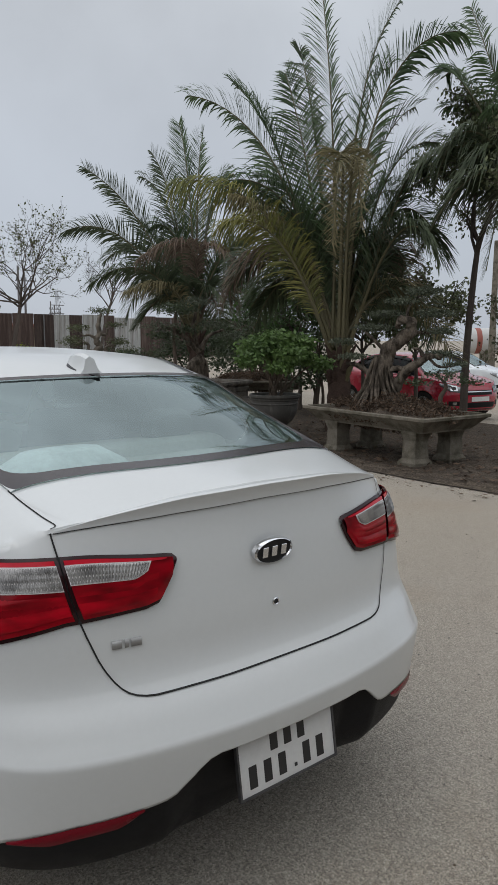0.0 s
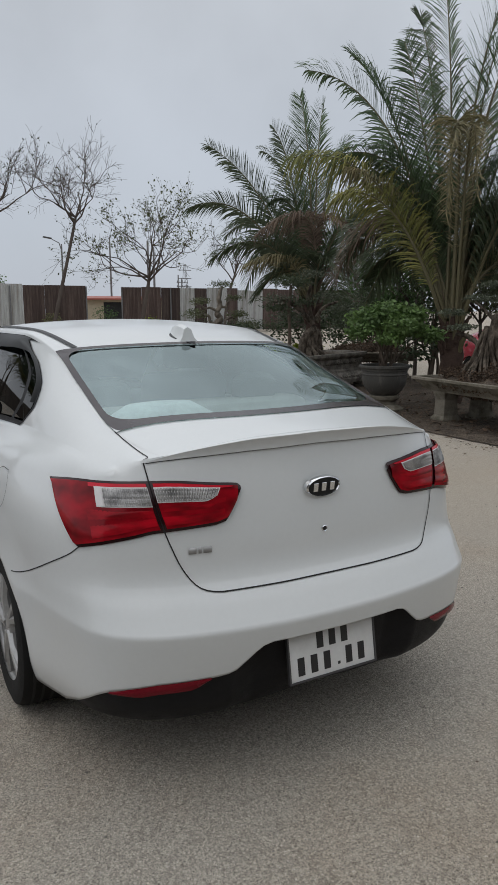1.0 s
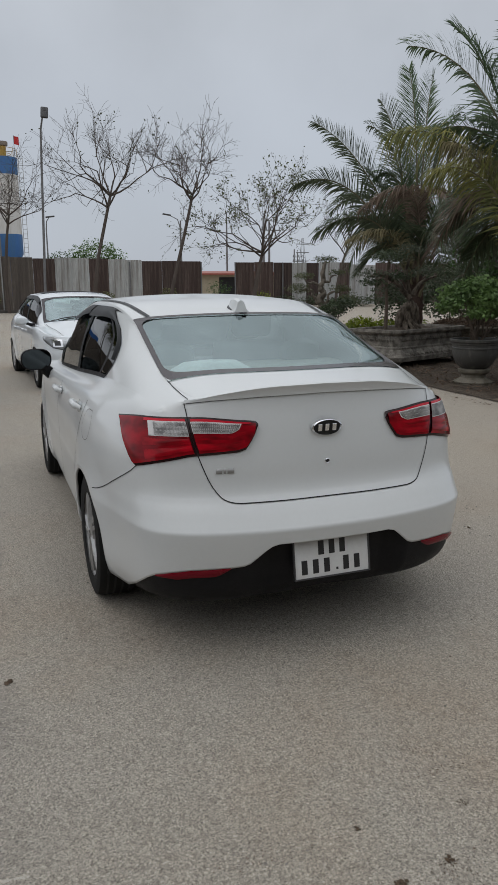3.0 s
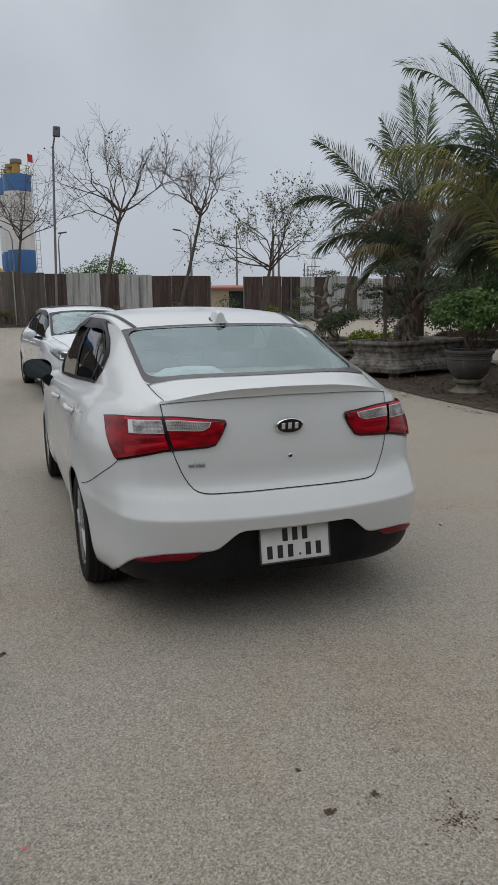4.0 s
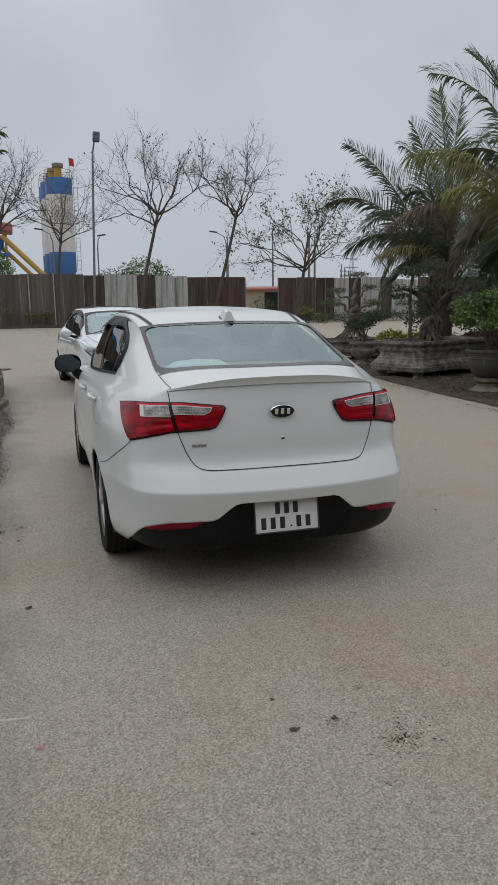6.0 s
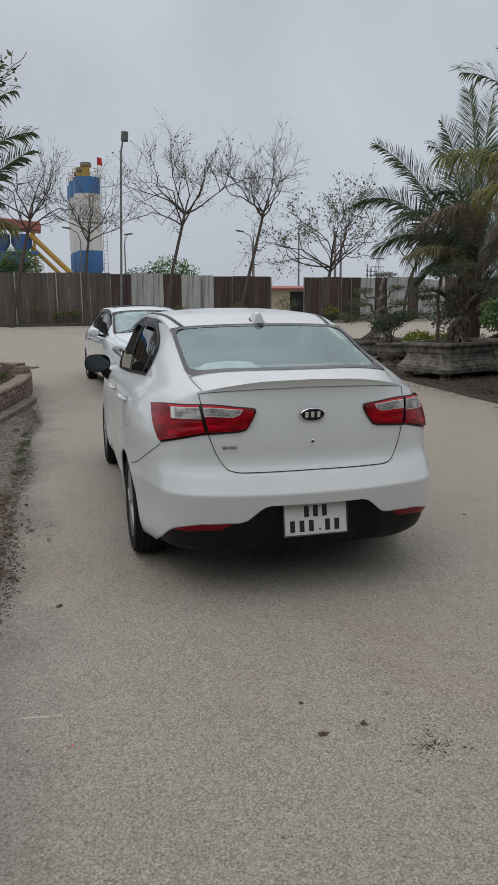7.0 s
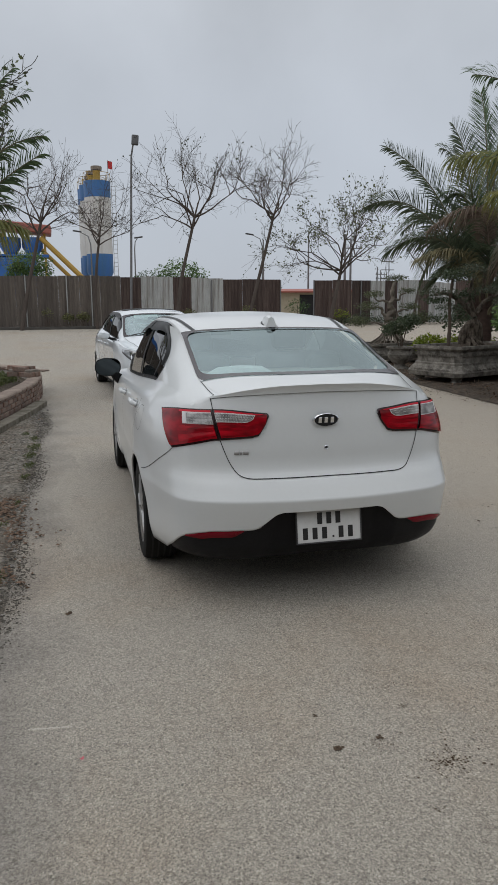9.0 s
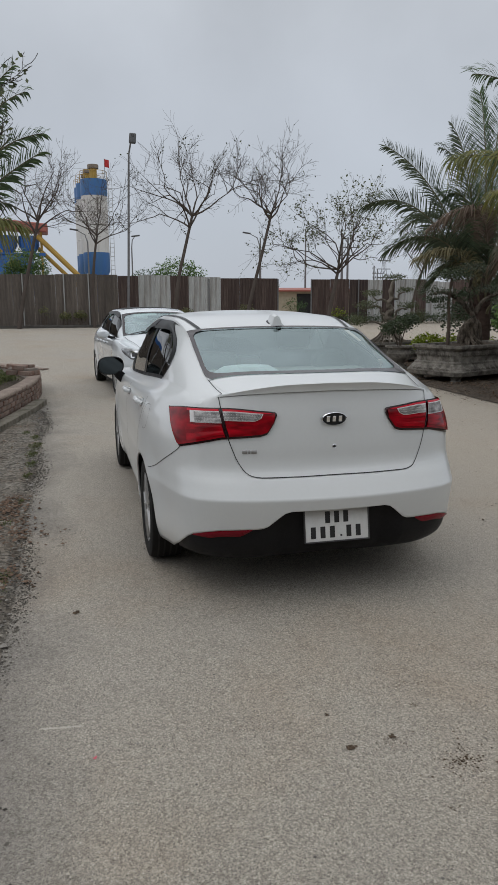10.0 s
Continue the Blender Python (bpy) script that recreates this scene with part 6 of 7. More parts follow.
# ---- carved stone planters ----
def stone_planter(label, at, l, w, h, group):
    p = thing("stone_planter", label, "planter", group, at=at)
    f = 0.12
    prof = [(0.02, f), (0.10, f + 0.02), (0.12, f + 0.10), (0.05, f + 0.20), (0.02, f + 0.23), (0.02, f + 0.26), (-0.01, f + 0.28), (-0.01, h - 0.10), (0.03, h - 0.08), (0.06, h - 0.05), (0.06, h), (-0.02, h), (-0.03, h - 0.07)]
    rows = []
    for o, z in prof:
        a, b = l / 2 - 0.06 + o, w / 2 - 0.06 + o
        c = 0.10
        rows.append([(a - c, -b, z), (a, -b + c, z), (a, b - c, z), (a - c, b, z), (-a + c, b, z), (-a, b - c, z), (-a, -b + c, z), (-a + c, -b, z)])
    bm = grid(rows, close_u=True)
    bm.verts.ensure_lookup_table()
    bm.faces.new([bm.verts[i] for i in range(8)])
    part("basin", tidy(bm), STONE, p, smooth=False)
    part("soil", grid([[((l / 2 - 0.1) * (i / 7 - 1), (w / 2 - 0.1) * (j / 5 - 1), h - 0.05 + 0.10 * math.exp(-((i - 7) / 4) ** 2 - ((j - 5) / 3) ** 2) + 0.02 * noise.noise((i * 0.8, j * 0.8, l))) for i in range(15)] for j in range(11)]), SOIL, p)
    for sx in (-1, 1):
        for sy in (-1, 1):
            part("foot", moved(lathe([(0.0, 0.0), (0.11, 0.0), (0.12, 0.03), (0.08, 0.06), (0.12, 0.12), (0.13, 0.16), (0.0, 0.18)], 14), pose(sx * (l / 2 - 0.16), sy * (w / 2 - 0.16), 0)), STONE, p)
    # carved scrolls on the belly and the frieze
    for face in range(4):
        m = Matrix.Rotation(face * math.pi / 2, 4, "Z")
        half, out = (l / 2, w / 2) if face % 2 == 0 else (w / 2, l / 2)
        n = max(3, int(half * 2 / 0.17))
        for k in range(n):
            x = (k + 0.5) / n * (2 * half - 0.3) - half + 0.15
            path = [(x + 0.075 * math.cos(a) * (1 - a / 9), -out - 0.03, f + 0.10 + 0.06 * math.sin(a) * (1 - a / 9)) for a in steps(0, 7.0, 10)]
            part("carving", moved(tube(path, 0.026, 6), m), STONE, p)
            path = [(x + 0.15 * (q - 0.5), -out + 0.062, h - 0.155 + 0.04 * math.sin(q * 12)) for q in steps(0, 1, 12)]
            part("carving", moved(tube(path, 0.022, 5), m), STONE, p)
    return p


GP = "carved stone planters"
P1 = pose(6.49, 9.59, 0.02, 0, 0, 22)
stone_planter("carved grey stone planter on scroll feet, full of soil", P1, 2.3, 1.2, 0.70, GP)
P2 = pose(6.75, 14.0, 0.02, 0, 0, 10)
stone_planter("low dark stone planter under a rooty bonsai", P2, 1.9, 1.1, 0.52, GP)
P1M, P2M = Matrix(P1), Matrix(P2)
stump = P1M @ Vector((-0.24, -0.13, 0.70))
bonsai("fused-root bonsai stump with hollow trunk in the carved planter", tuple(stump), [
    (((-0.20, 0, -0.05), (-0.19, 0, 0.2), (-0.06, 0, 0.38), (0.08, 0.02, 0.42)), 0.07, 0.08), (((0.1, -0.02, -0.05), (0.09, -0.02, 0.25), (0.10, 0, 0.42), (0.05, 0, 0.5)), 0.09, 0.06), (((0.22, 0.05, -0.05), (0.20, 0, 0.25), (0.13, 0, 0.44)), 0.07, 0.06),
    (((0.05, 0, 0.55), (-0.25, 0.05, 0.85), (-0.55, 0.05, 1.0), (-0.8, 0, 0.95)), 0.06, 0.02), (((0.1, 0, 0.6), (0.25, 0, 0.85), (0.6, 0, 0.95)), 0.05, 0.015), (((0.05, 0, 0.6), (-0.1, 0, 1.0), (0.0, 0, 1.25)), 0.05, 0.02)],
    [(-0.75, 0, 1.0, 0.4, 0.3, 0.1), (-0.3, 0.05, 1.28, 0.4, 0.3, 0.12), (0.35, 0, 1.05, 0.45, 0.3, 0.1), (0.75, 0.05, 0.85, 0.35, 0.3, 0.09), (-0.5, 0, 0.72, 0.3, 0.25, 0.08), (0.0, 0, 1.45, 0.35, 0.3, 0.1)], 43, 2600, LEAF_GREY, 0.040, BARK_ROOT, 22, 0.26, 0.30)
slim = P1M @ Vector((-0.67, 0.05, 0.7))
bonsai("slender dark bonsai with an umbrella pad in the carved planter", tuple(slim), [(((0, 0, -0.05), (0.02, 0, 0.4), (-0.02, 0, 0.8), (0.04, 0, 1.25)), 0.038, 0.024)], [(0.04, 0, 1.32, 0.42, 0.35, 0.11), (0.3, 0, 0.95, 0.3, 0.25, 0.08), (-0.3, 0, 0.85, 0.28, 0.25, 0.07)], 47, 1500, LEAF_DARK, 0.045, BARK)
rooty = P2M @ Vector((0.0, 0.0, 0.52))
bonsai("rooty pale bonsai with twisted bare branches and dull foliage pads", tuple(rooty), [
    (((0, 0, 0.2), (0.06, 0.02, 0.48), (-0.10, 0, 0.66), (0.12, 0, 0.80), (-0.08, 0, 0.94), (0.09, 0, 1.08), (0.0, 0, 1.28), (0.12, 0, 1.55)), 0.115, 0.028),
    (((0.05, 0, 0.5), (0.22, 0, 0.62), (0.16, 0, 0.76), (0.36, 0, 0.84), (0.5, 0, 0.8)), 0.045, 0.015), (((-0.05, 0, 0.66), (-0.24, 0, 0.72), (-0.2, 0, 0.86), (-0.42, 0, 0.9), (-0.6, 0, 0.84)), 0.045, 0.015),
    (((0.0, 0, 0.95), (-0.2, 0, 1.08), (-0.34, 0, 1.02), (-0.46, 0, 1.14)), 0.04, 0.012), (((0.09, 0, 1.08), (0.26, 0, 1.06), (0.24, 0, 1.2), (0.42, 0, 1.24)), 0.04, 0.012), (((-0.1, 0.1, 0.4), (-0.36, 0.1, 0.52), (-0.62, 0.1, 0.48)), 0.035, 0.012)],
    [(0.12, 0, 1.62, 0.36, 0.3, 0.09), (-0.62, 0, 0.92, 0.34, 0.3, 0.14), (-0.48, 0, 1.22, 0.30, 0.3, 0.10), (0.55, 0, 0.90, 0.30, 0.3, 0.13), (0.46, 0, 1.30, 0.26, 0.26, 0.08), (0.80, 0, 0.62, 0.32, 0.32, 0.18), (-0.85, 0, 0.55, 0.32, 0.3, 0.16), (0.35, 0.1, 0.40, 0.25, 0.25, 0.10)], 44, 3800, LEAF_OLIVE, 0.045, BARK_PALE, 48, 0.50, 0.46)
urn = thing("stone_urn", "small round grey stone urn beside the planters", "urn", at=pose(6.05, 11.9, 0.02))
part("body", lathe([(0.0, 0.0), (0.2, 0.0), (0.21, 0.05), (0.13, 0.09), (0.12, 0.14), (0.2, 0.2), (0.27, 0.3), (0.28, 0.36), (0.24, 0.44), (0.25, 0.48), (0.31, 0.5), (0.31, 0.54), (0.2, 0.54), (0.0, 0.5)], 28), STONE, urn)
shrub("urn_plant", "small dark bonsai bush growing in the stone urn", (6.05, 11.9, 0.52), [(0, 0, 0.5, 0.32, 0.3, 0.22), (0.25, 0, 0.6, 0.25, 0.25, 0.15), (-0.25, 0, 0.42, 0.25, 0.25, 0.14)], 45, 1500, LEAF_DARK, 0.06, 4, 0.3)
shrub("ground_cover", "lime-yellow ground plants between the planters", (7.35, 13.0, 0.03), [(0, 0, 0.52, 0.45, 0.3, 0.24), (0.7, 0.2, 0.46, 0.5, 0.3, 0.22), (1.5, 0.3, 0.5, 0.5, 0.3, 0.24)], 46, 2600, LEAF_LIME, 0.08, 5, 0.3)
for k, x in enumerate((14.2, 16.0, 17.9, 19.6, 21.5)):
    shrub("bush", "low dark scrub at the foot of the fence", (x, 34.9, gz), [(0, 0, 0.35, 0.9, 0.4, 0.3), (0.6, 0.1, 0.5, 0.6, 0.3, 0.3), (-0.6, 0, 0.3, 0.6, 0.3, 0.25)], 140 + k, 700, LEAF_DARK, 0.1, 4, 0.2, group=GB)

# ---- taller growth behind the bed ----
branch_tree("shade_tree", "slim dark-stemmed tree with hanging olive leaves", "tree", (8.93, 5.52, 0.03), [(0, 0, 0), (0.0, 0.0, 1.2), (0.04, -0.05, 2.4), (0.08, -0.09, 3.0)], 1.4, 2.5, 61, 9500, LEAF_OLIVE, 0.065, 0.07, 8, bark=BARK_FAR, hang=0.9)
for k, (x, y, h, r, n, s) in enumerate(((10.5, 12.5, 1.6, 1.3, 4200, 71), (12.5, 15.0, 2.0, 1.7, 4800, 72), (9.3, 13.8, 1.5, 1.0, 3000, 73), (14.5, 18.5, 2.0, 1.8, 4200, 74), (8.8, 8.8, 1.3, 0.7, 2600, 75))):
    shrub("garden_tree", "dense dark green small garden tree behind the palms", (x, y, level(x, y)), [(0, 0, h, r, r * 0.8, h * 0.35), (r * 0.6, 0.2, h * 0.75, r * 0.7, r * 0.6, h * 0.3), (-r * 0.6, -0.1, h * 0.7, r * 0.7, r * 0.6, h * 0.3), (0.1, 0, h * 1.35, r * 0.6, r * 0.5, h * 0.25)], s, int(n * 0.85), LEAF_DARK, 0.09, 6, h * 0.6, "tree", "garden trees", stem_r=0.04)
for x, y, s_ in ((9.7, 8.4, 81), (10.5, 7.7, 82), (9.1, 9.6, 83)):
    branch_tree("garden_tree", "leafy garden tree with a thin dark stem behind the palms", "tree", (x, y, level(x, y)), [(0, 0, 0), (0.03, 0.02, 0.8), (0.0, 0.06, 1.5)], 1.5, 1.5, s_, 4200, LEAF_OLIVE if s_ != 83 else LEAF_GREEN, 0.085, 0.05, 8, group="garden trees", hang=0.6)
branch_tree("garden_tree", "airy pale-leaved tree behind the big bonsai", "tree", (13.6, 7.3, level(13.6, 7.3)), [(0, 0, 0), (0.05, 0, 0.8), (0.1, 0, 1.3)], 1.3, 1.9, 78, 1500, LEAF_DULL, 0.09, 0.06, 7)
branch_tree("leafy_tree", "young tree with sparse small leaves inside the brick-edged bed", "tree", (-2.5, 9.0, 0.2), [(0, 0, 0), (0.0, 0, 1.5), (0.03, 0, 2.6), (0.06, 0, 3.0)], 1.1, 2.2, 62, 900, LEAF_OLIVE, 0.085, 0.05, 7)

# fallen leaves and stones
rng = np.random.default_rng(8)
n = 11000
px_, py_ = rng.uniform(5.05, 10.1, n), rng.uniform(-1, 14.5, n)
px_ = 5.05 + (px_ - 5.05) * rng.uniform(0.2, 1, n)
keep = px_ > np.array([bed_edge(q) for q in py_]) + 0.03
c = np.stack([px_, py_, np.full(n, 0.06) + rng.uniform(-0.015, 0.02, n)], 1)[keep]
way = rng.normal(size=c.shape) * (1, 1, 0.25)
way /= np.linalg.norm(way, axis=1)[:, None]
side = np.cross(way, (0, 0, 1)) + rng.normal(size=c.shape) * 0.2
l = 0.015 + 0.09 * rng.uniform(size=len(c)) ** 2.2
tagged(cloud_mesh("leaf_litter", LITTER, None, (c, c + way * l[:, None], side * (l * 0.25)[:, None])), "dry brown fallen leaves scattered on the soil bed", "leaf litter", kind="stuff")


def pebbles(name, label, mat, places, seed):
    rng = np.random.default_rng(seed)
    base = np.array([(1, 0, 0), (-1, 0, 0), (0, 1, 0), (0, -1, 0), (0, 0, 0.55), (0, 0, -0.5)], float)
    tri = [(0, 2, 4), (2, 1, 4), (1, 3, 4), (3, 0, 4), (2, 0, 5), (1, 2, 5), (3, 1, 5), (0, 3, 5)]
    verts, faces = [], []
    for x, y, z, r in places:
        m = base * rng.uniform(0.6, 1.3, (6, 3)) * r
        a = rng.uniform(0, 6.28)
        q = np.stack([m[:, 0] * math.cos(a) - m[:, 1] * math.sin(a) + x, m[:, 0] * math.sin(a) + m[:, 1] * math.cos(a) + y, m[:, 2] + z], 1)
        b = len(verts)
        verts += q.tolist()
        faces += [(b + i, b + j, b + k) for i, j, k in tri]
    me = bpy.data.meshes.new(name)
    me.from_pydata(verts, [], faces)
    me.materials.append(mat)
    return tagged(new(name, me), label, "stones", kind="stuff")


PEBBLE = surface("grey_pebble", (0.22, 0.205, 0.185), 0.9, second=(0.12, 0.11, 0.10), scale=6, vary=0.45, sheet=True, spec=0.2)
CLOD = surface("brown_dirt_clod", (0.10, 0.072, 0.05), 0.95, second=(0.06, 0.045, 0.034), scale=20, vary=0.3, sheet=True, spec=0.1)
rng = np.random.default_rng(9)
pebbles("gravel", "loose grey gravel along the asphalt edge", PEBBLE, [(-1.60 - abs(rng.normal()) * 1.2, rng.uniform(-3, 8), 0.010, 0.004 + 0.017 * rng.uniform() ** 3) for _ in range(15000)], 1)
TARRY = surface("dark_asphalt_crumb", (0.085, 0.078, 0.068), 0.95, second=(0.13, 0.115, 0.095), scale=9, vary=0.5, sheet=True, spec=0.15)
REDSOIL = surface("red_brown_soil_crumb", (0.155, 0.105, 0.076), 0.95, second=(0.10, 0.07, 0.052), scale=9, vary=0.35, sheet=True, spec=0.1)
SCUFF = surface("pale_stone_dust", (0.54, 0.50, 0.44), 0.95, sheet=True, spec=0.1)
edge = []
for _ in range(11000):
    y, q = rng.uniform(-3.2, 7.4), rng.normal()
    edge.append((-1.62 + 0.05 * math.sin(y * 2.3) + (0.045 if q > 0 else 0.07) * q, y, 0.002 if q > 0 else 0.012, 0.0025 + 0.0065 * rng.uniform() ** 2))
pebbles("asphalt_crumbs", "dark broken asphalt crumbs along the worn road edge", TARRY, edge, 5)
heap = []
for cx, cy, n, sx, sy in ((-1.98, 1.55, 1500, 0.22, 0.20), (-1.88, 0.75, 900, 0.16, 0.14), (-2.15, 2.35, 800, 0.2, 0.25), (-1.74, 2.15, 500, 0.07, 0.28)):
    for _ in range(n):
        u, w = rng.normal(), rng.normal()
        heap.append((cx + u * sx, cy + w * sy, 0.012 + 0.035 * math.exp(-(u * u + w * w) * 0.9), 0.004 + 0.016 * rng.uniform() ** 3))
# small smears of the same soil on the road
for cx, cy, n in ((-0.05, -0.72, 60), (-0.06, -0.84, 50), (-0.7, -0.97, 45), (-0.24, -1.21, 55), (0.39, -0.79, 50), (0.18, -1.2, 60), (0.62, -0.45, 40), (1.1, -0.2, 40)):
    for _ in range(n):
        heap.append((cx + rng.normal() * 0.045, cy + rng.normal() * 0.022, 0.001, rng.uniform(0.001, 0.0028)))
PETAL = surface("pink_petal", (0.62, 0.12, 0.16), 0.7)
petal = tagged(part("petal", gnarl(grid([[(0.008 * math.cos(a) * r, 0.006 * math.sin(a) * r, 0.004 + 0.003 * r * math.cos(2 * a)) for r in (0.05, 0.5, 1.0)] for a in steps(0, 2 * math.pi, 14)]), 0.002, 60, 3), PETAL), "fallen pink flower petal on the asphalt", "petal")
petal.matrix_basis = pose(-1.238, -1.026, 0.003, 4, 0, 30)
pebbles("scuff", "pale scraped streak of stone dust on the asphalt", SCUFF, [(-1.42 + 0.15 * (k % 61) / 61 + rng.normal() * 0.004, -0.800 - 0.018 * (k % 61) / 61 + rng.normal() * 0.003, 0.0, rng.uniform(0.0015, 0.0035)) for k in range(240)], 7)
pebbles("red_soil", "red-brown soil and brick crumbs heaped on the verge", REDSOIL, heap, 6)
pebbles("grit", "small pale grit scattered over the asphalt", PEBBLE, [(rng.uniform(-1.6, 5.2), rng.uniform(-4, 9), 0.002, rng.uniform(0.003, 0.007)) for _ in range(2600)], 2)
spots = []
for x, y, r in ((-1.284, 0.186, 0.02), (-0.39, -1.18, 0.014), (-0.40, -0.975, 0.010), (-0.22, -1.16, 0.012), (-0.38, -1.18, 0.012), (1.5, 1.05, 0.016)):
    for _ in range(9):
        spots.append((x + rng.normal() * r * 0.4, y + rng.normal() * r * 0.4, 0.003, r * rng.uniform(0.3, 0.7)))
for _ in range(40):
    a, r = rng.uniform(0, 6.28), abs(rng.normal()) * 0.09
    spots.append((-0.02 + r * math.cos(a), -1.33 + r * math.sin(a), 0.002, rng.uniform(0.002, 0.006)))
for cx, cy, n, r in ((-0.06, -1.335, 70, 0.017), (-0.06, -1.335, 40, 0.045), (-0.10, -1.40, 8, 0.008), (-0.06, -0.985, 12, 0.010), (0.05, -0.84, 18, 0.03), (0.02, -1.15, 24, 0.05), (-0.24, -1.175, 14, 0.016), (-0.20, -1.54, 9, 0.008)):
    for _ in range(n):
        spots.append((cx + rng.normal() * r * 1.5, cy + rng.normal() * r * 0.8, 0.001, rng.uniform(0.0015, 0.0042)))
for _ in range(120):
    spots.append((rng.uniform(0.2, 4.8), rng.uniform(-1.5, 6.0), 0.002, rng.uniform(0.003, 0.009)))
pebbles("dirt_clods", "brown dirt clods and crumbs lying on the asphalt", CLOD, spots, 3)

WEED = leaf_mat("green_weed_leaf", (0.115, 0.135, 0.045), (0.06, 0.07, 0.03))
for k, (x, y, r) in enumerate(((-1.72, 0.62, 0.13), (-1.74, 1.75, 0.06), (-1.68, 2.3, 0.05), (-1.67, 3.2, 0.06), (-1.66, 3.7, 0.08), (-1.68, 4.15, 0.09), (-1.66, 4.6, 0.12), (-1.70, 5.1, 0.10), (-1.8, 5.45, 0.07))):
    rng_w = np.random.default_rng(300 + k)
    w = thing("weed", "small green weed tuft at the asphalt edge", "weed", "weeds on the verge", at=pose(x, y, 0.01))
    cloud_mesh("leaves", WEED, w, clumps(rng_w, [(0, 0, 0.006, r * 0.7, r * 2.2, 0.012), (r * 0.4, r, 0.004, r * 0.4, r, 0.008)], int(620 * r / 0.15), 0.014, 0.7, -0.25, 0.0))
rb2 = random.Random(12)
for k, (x, y) in enumerate(((-1.95, 1.25), (-2.1, 1.6), (-1.9, 2.2), (-2.3, 2.6), (-2.05, 0.9))):
    chip = box(-0.05, 0.05, -0.03, 0.03, -0.015, 0.02, 0.006, 1)
    ob = part("brick_chip", gnarl(chip, 0.012, 14, k), surface("red_brick_chip", (0.26, 0.13, 0.085), 0.9, second=(0.17, 0.10, 0.07), scale=14) if k == 0 else bpy.data.materials["red_brick_chip"], smooth=False)
    ob.matrix_basis = pose(x, y, 0.03, rb2.uniform(-15, 15), rb2.uniform(-15, 15), rb2.uniform(0, 180))
    tagged(ob, "broken piece of red brick on the gravel verge", "brick", "brick pieces")
# fallen leaves on the verge and along the bed's edge
rng = np.random.default_rng(19)
n = 1500
c = np.stack([np.where(rng.uniform(size=n) < 0.55, -1.6 - np.abs(rng.normal(size=n)) * 0.8, 5.0 - np.abs(rng.normal(size=n)) * 0.25), rng.uniform(-2, 9, n), np.full(n, 0.03)], 1)
c[:, 2] = np.where(c[:, 0] > 0, 0.008, 0.03)
way = rng.normal(size=c.shape) * (1, 1, 0.15)
way /= np.linalg.norm(way, axis=1)[:, None]
side = np.cross(way, (0, 0, 1)) + rng.normal(size=c.shape) * 0.15
l = rng.uniform(0.015, 0.06, n)
tagged(cloud_mesh("fallen_leaves", LITTER, None, (c, c + way * l[:, None], side * (l * 0.25)[:, None])), "dry leaf scraps strewn along the road edges", "leaf litter", kind="stuff")

# ---- street lamps, poles, far plant ----
DARK = surface("dark_metal", (0.05, 0.05, 0.052), 0.45, second=(0.08, 0.08, 0.08))
GL = "street lamps"
lamp = thing("street_lamp", "tall thin grey street lamp with a dark flat head", "street lamp", GL, at=pose(1.75, 34.2, gz))
part("pole", tube([(0, 0, 0), (0.12, 0, 3), (0.27, 0, 7.2), (0.32, 0, 8.4), (0.42, -0.15, 8.95), (0.5, -0.35, 9.2)], [0.07, 0.062, 0.055, 0.045, 0.04, 0.035], 10), STEEL, lamp)
part("lamp_head", moved(box(-0.17, 0.17, -0.42, 0.1, -0.07, 0.07, 0.06, 3), pose(0.5, -0.42, 9.2, 74, 4, -6)), DARK, lamp)
part("lens", moved(box(-0.07, 0.07, -0.1, 0.04, 0.055, 0.078, 0.02, 2), pose(0.5, -0.42, 9.2, 74, 4, -6)), TRIM, lamp)
for x, y, h, d in ((3.45, 50, 5.75, 0.35), (0.40, 50, 6.1, -1.05), (12.87, 50, 6.1, -1.15)):
    q = thing("street_lamp", "far street lamp with a curved arm", "street lamp", GL, at=pose(x, y, 0.55))
    part("pole", tube([(0, 0, 0), (0, 0, h * 0.86), (d * 0.15, 0, h * 0.95), (d * 0.7, 0, h)], [0.065, 0.045, 0.035, 0.025], 8), STEEL, q)
    part("lamp_head", moved(box(-0.3, 0.3, -0.1, 0.1, -0.05, 0.05, 0.03), pose(d * 0.85, 0, h + 0.02, 0, -8 if d > 0 else 8)), DARK, q)
for x, y, h in ((19.8, 60, 7.4), (15.6, 60, 6.6)):
    q = thing("pole", "thin grey mast behind the fence", "pole", "masts", at=pose(x, y, 0.6))
    part("mast", tube([(0, 0, 0), (0, 0, h)], [0.1, 0.06], 8), STEEL, q)
for x, y, h, s in ((23.3, 60, 7.2, 1.0), (44, 100, 6.5, 1.0), (50, 110, 5.5, 0.8)):
    q = thing("power_pole", "concrete power pole with cross arms behind the fence", "power pole", "power poles", at=pose(x, y, 0.6))
    part("post", tube([(0, 0, 0), (0, 0, h)], [0.14, 0.09], 8), STEEL, q)
    part("post", tube([(0.55, 0, 0), (0.55, 0, h * 0.93)], [0.12, 0.08], 8), STEEL, q)
    for z in (0.72, 0.82):
        part("cross_arm", box(-0.25, 1.6, -0.05, 0.05, h * z, h * z + 0.09), STEEL, q)
        for k in range(5):
            part("insulator", tube([(-0.15 + 0.42 * k, 0, h * z + 0.08), (-0.15 + 0.42 * k, 0, h * z + 0.36)], [0.045, 0.03], 6), DARK, q)
pyl = thing("pylon", "distant lattice power pylon", "pylon", at=pose(150, 330, 0))
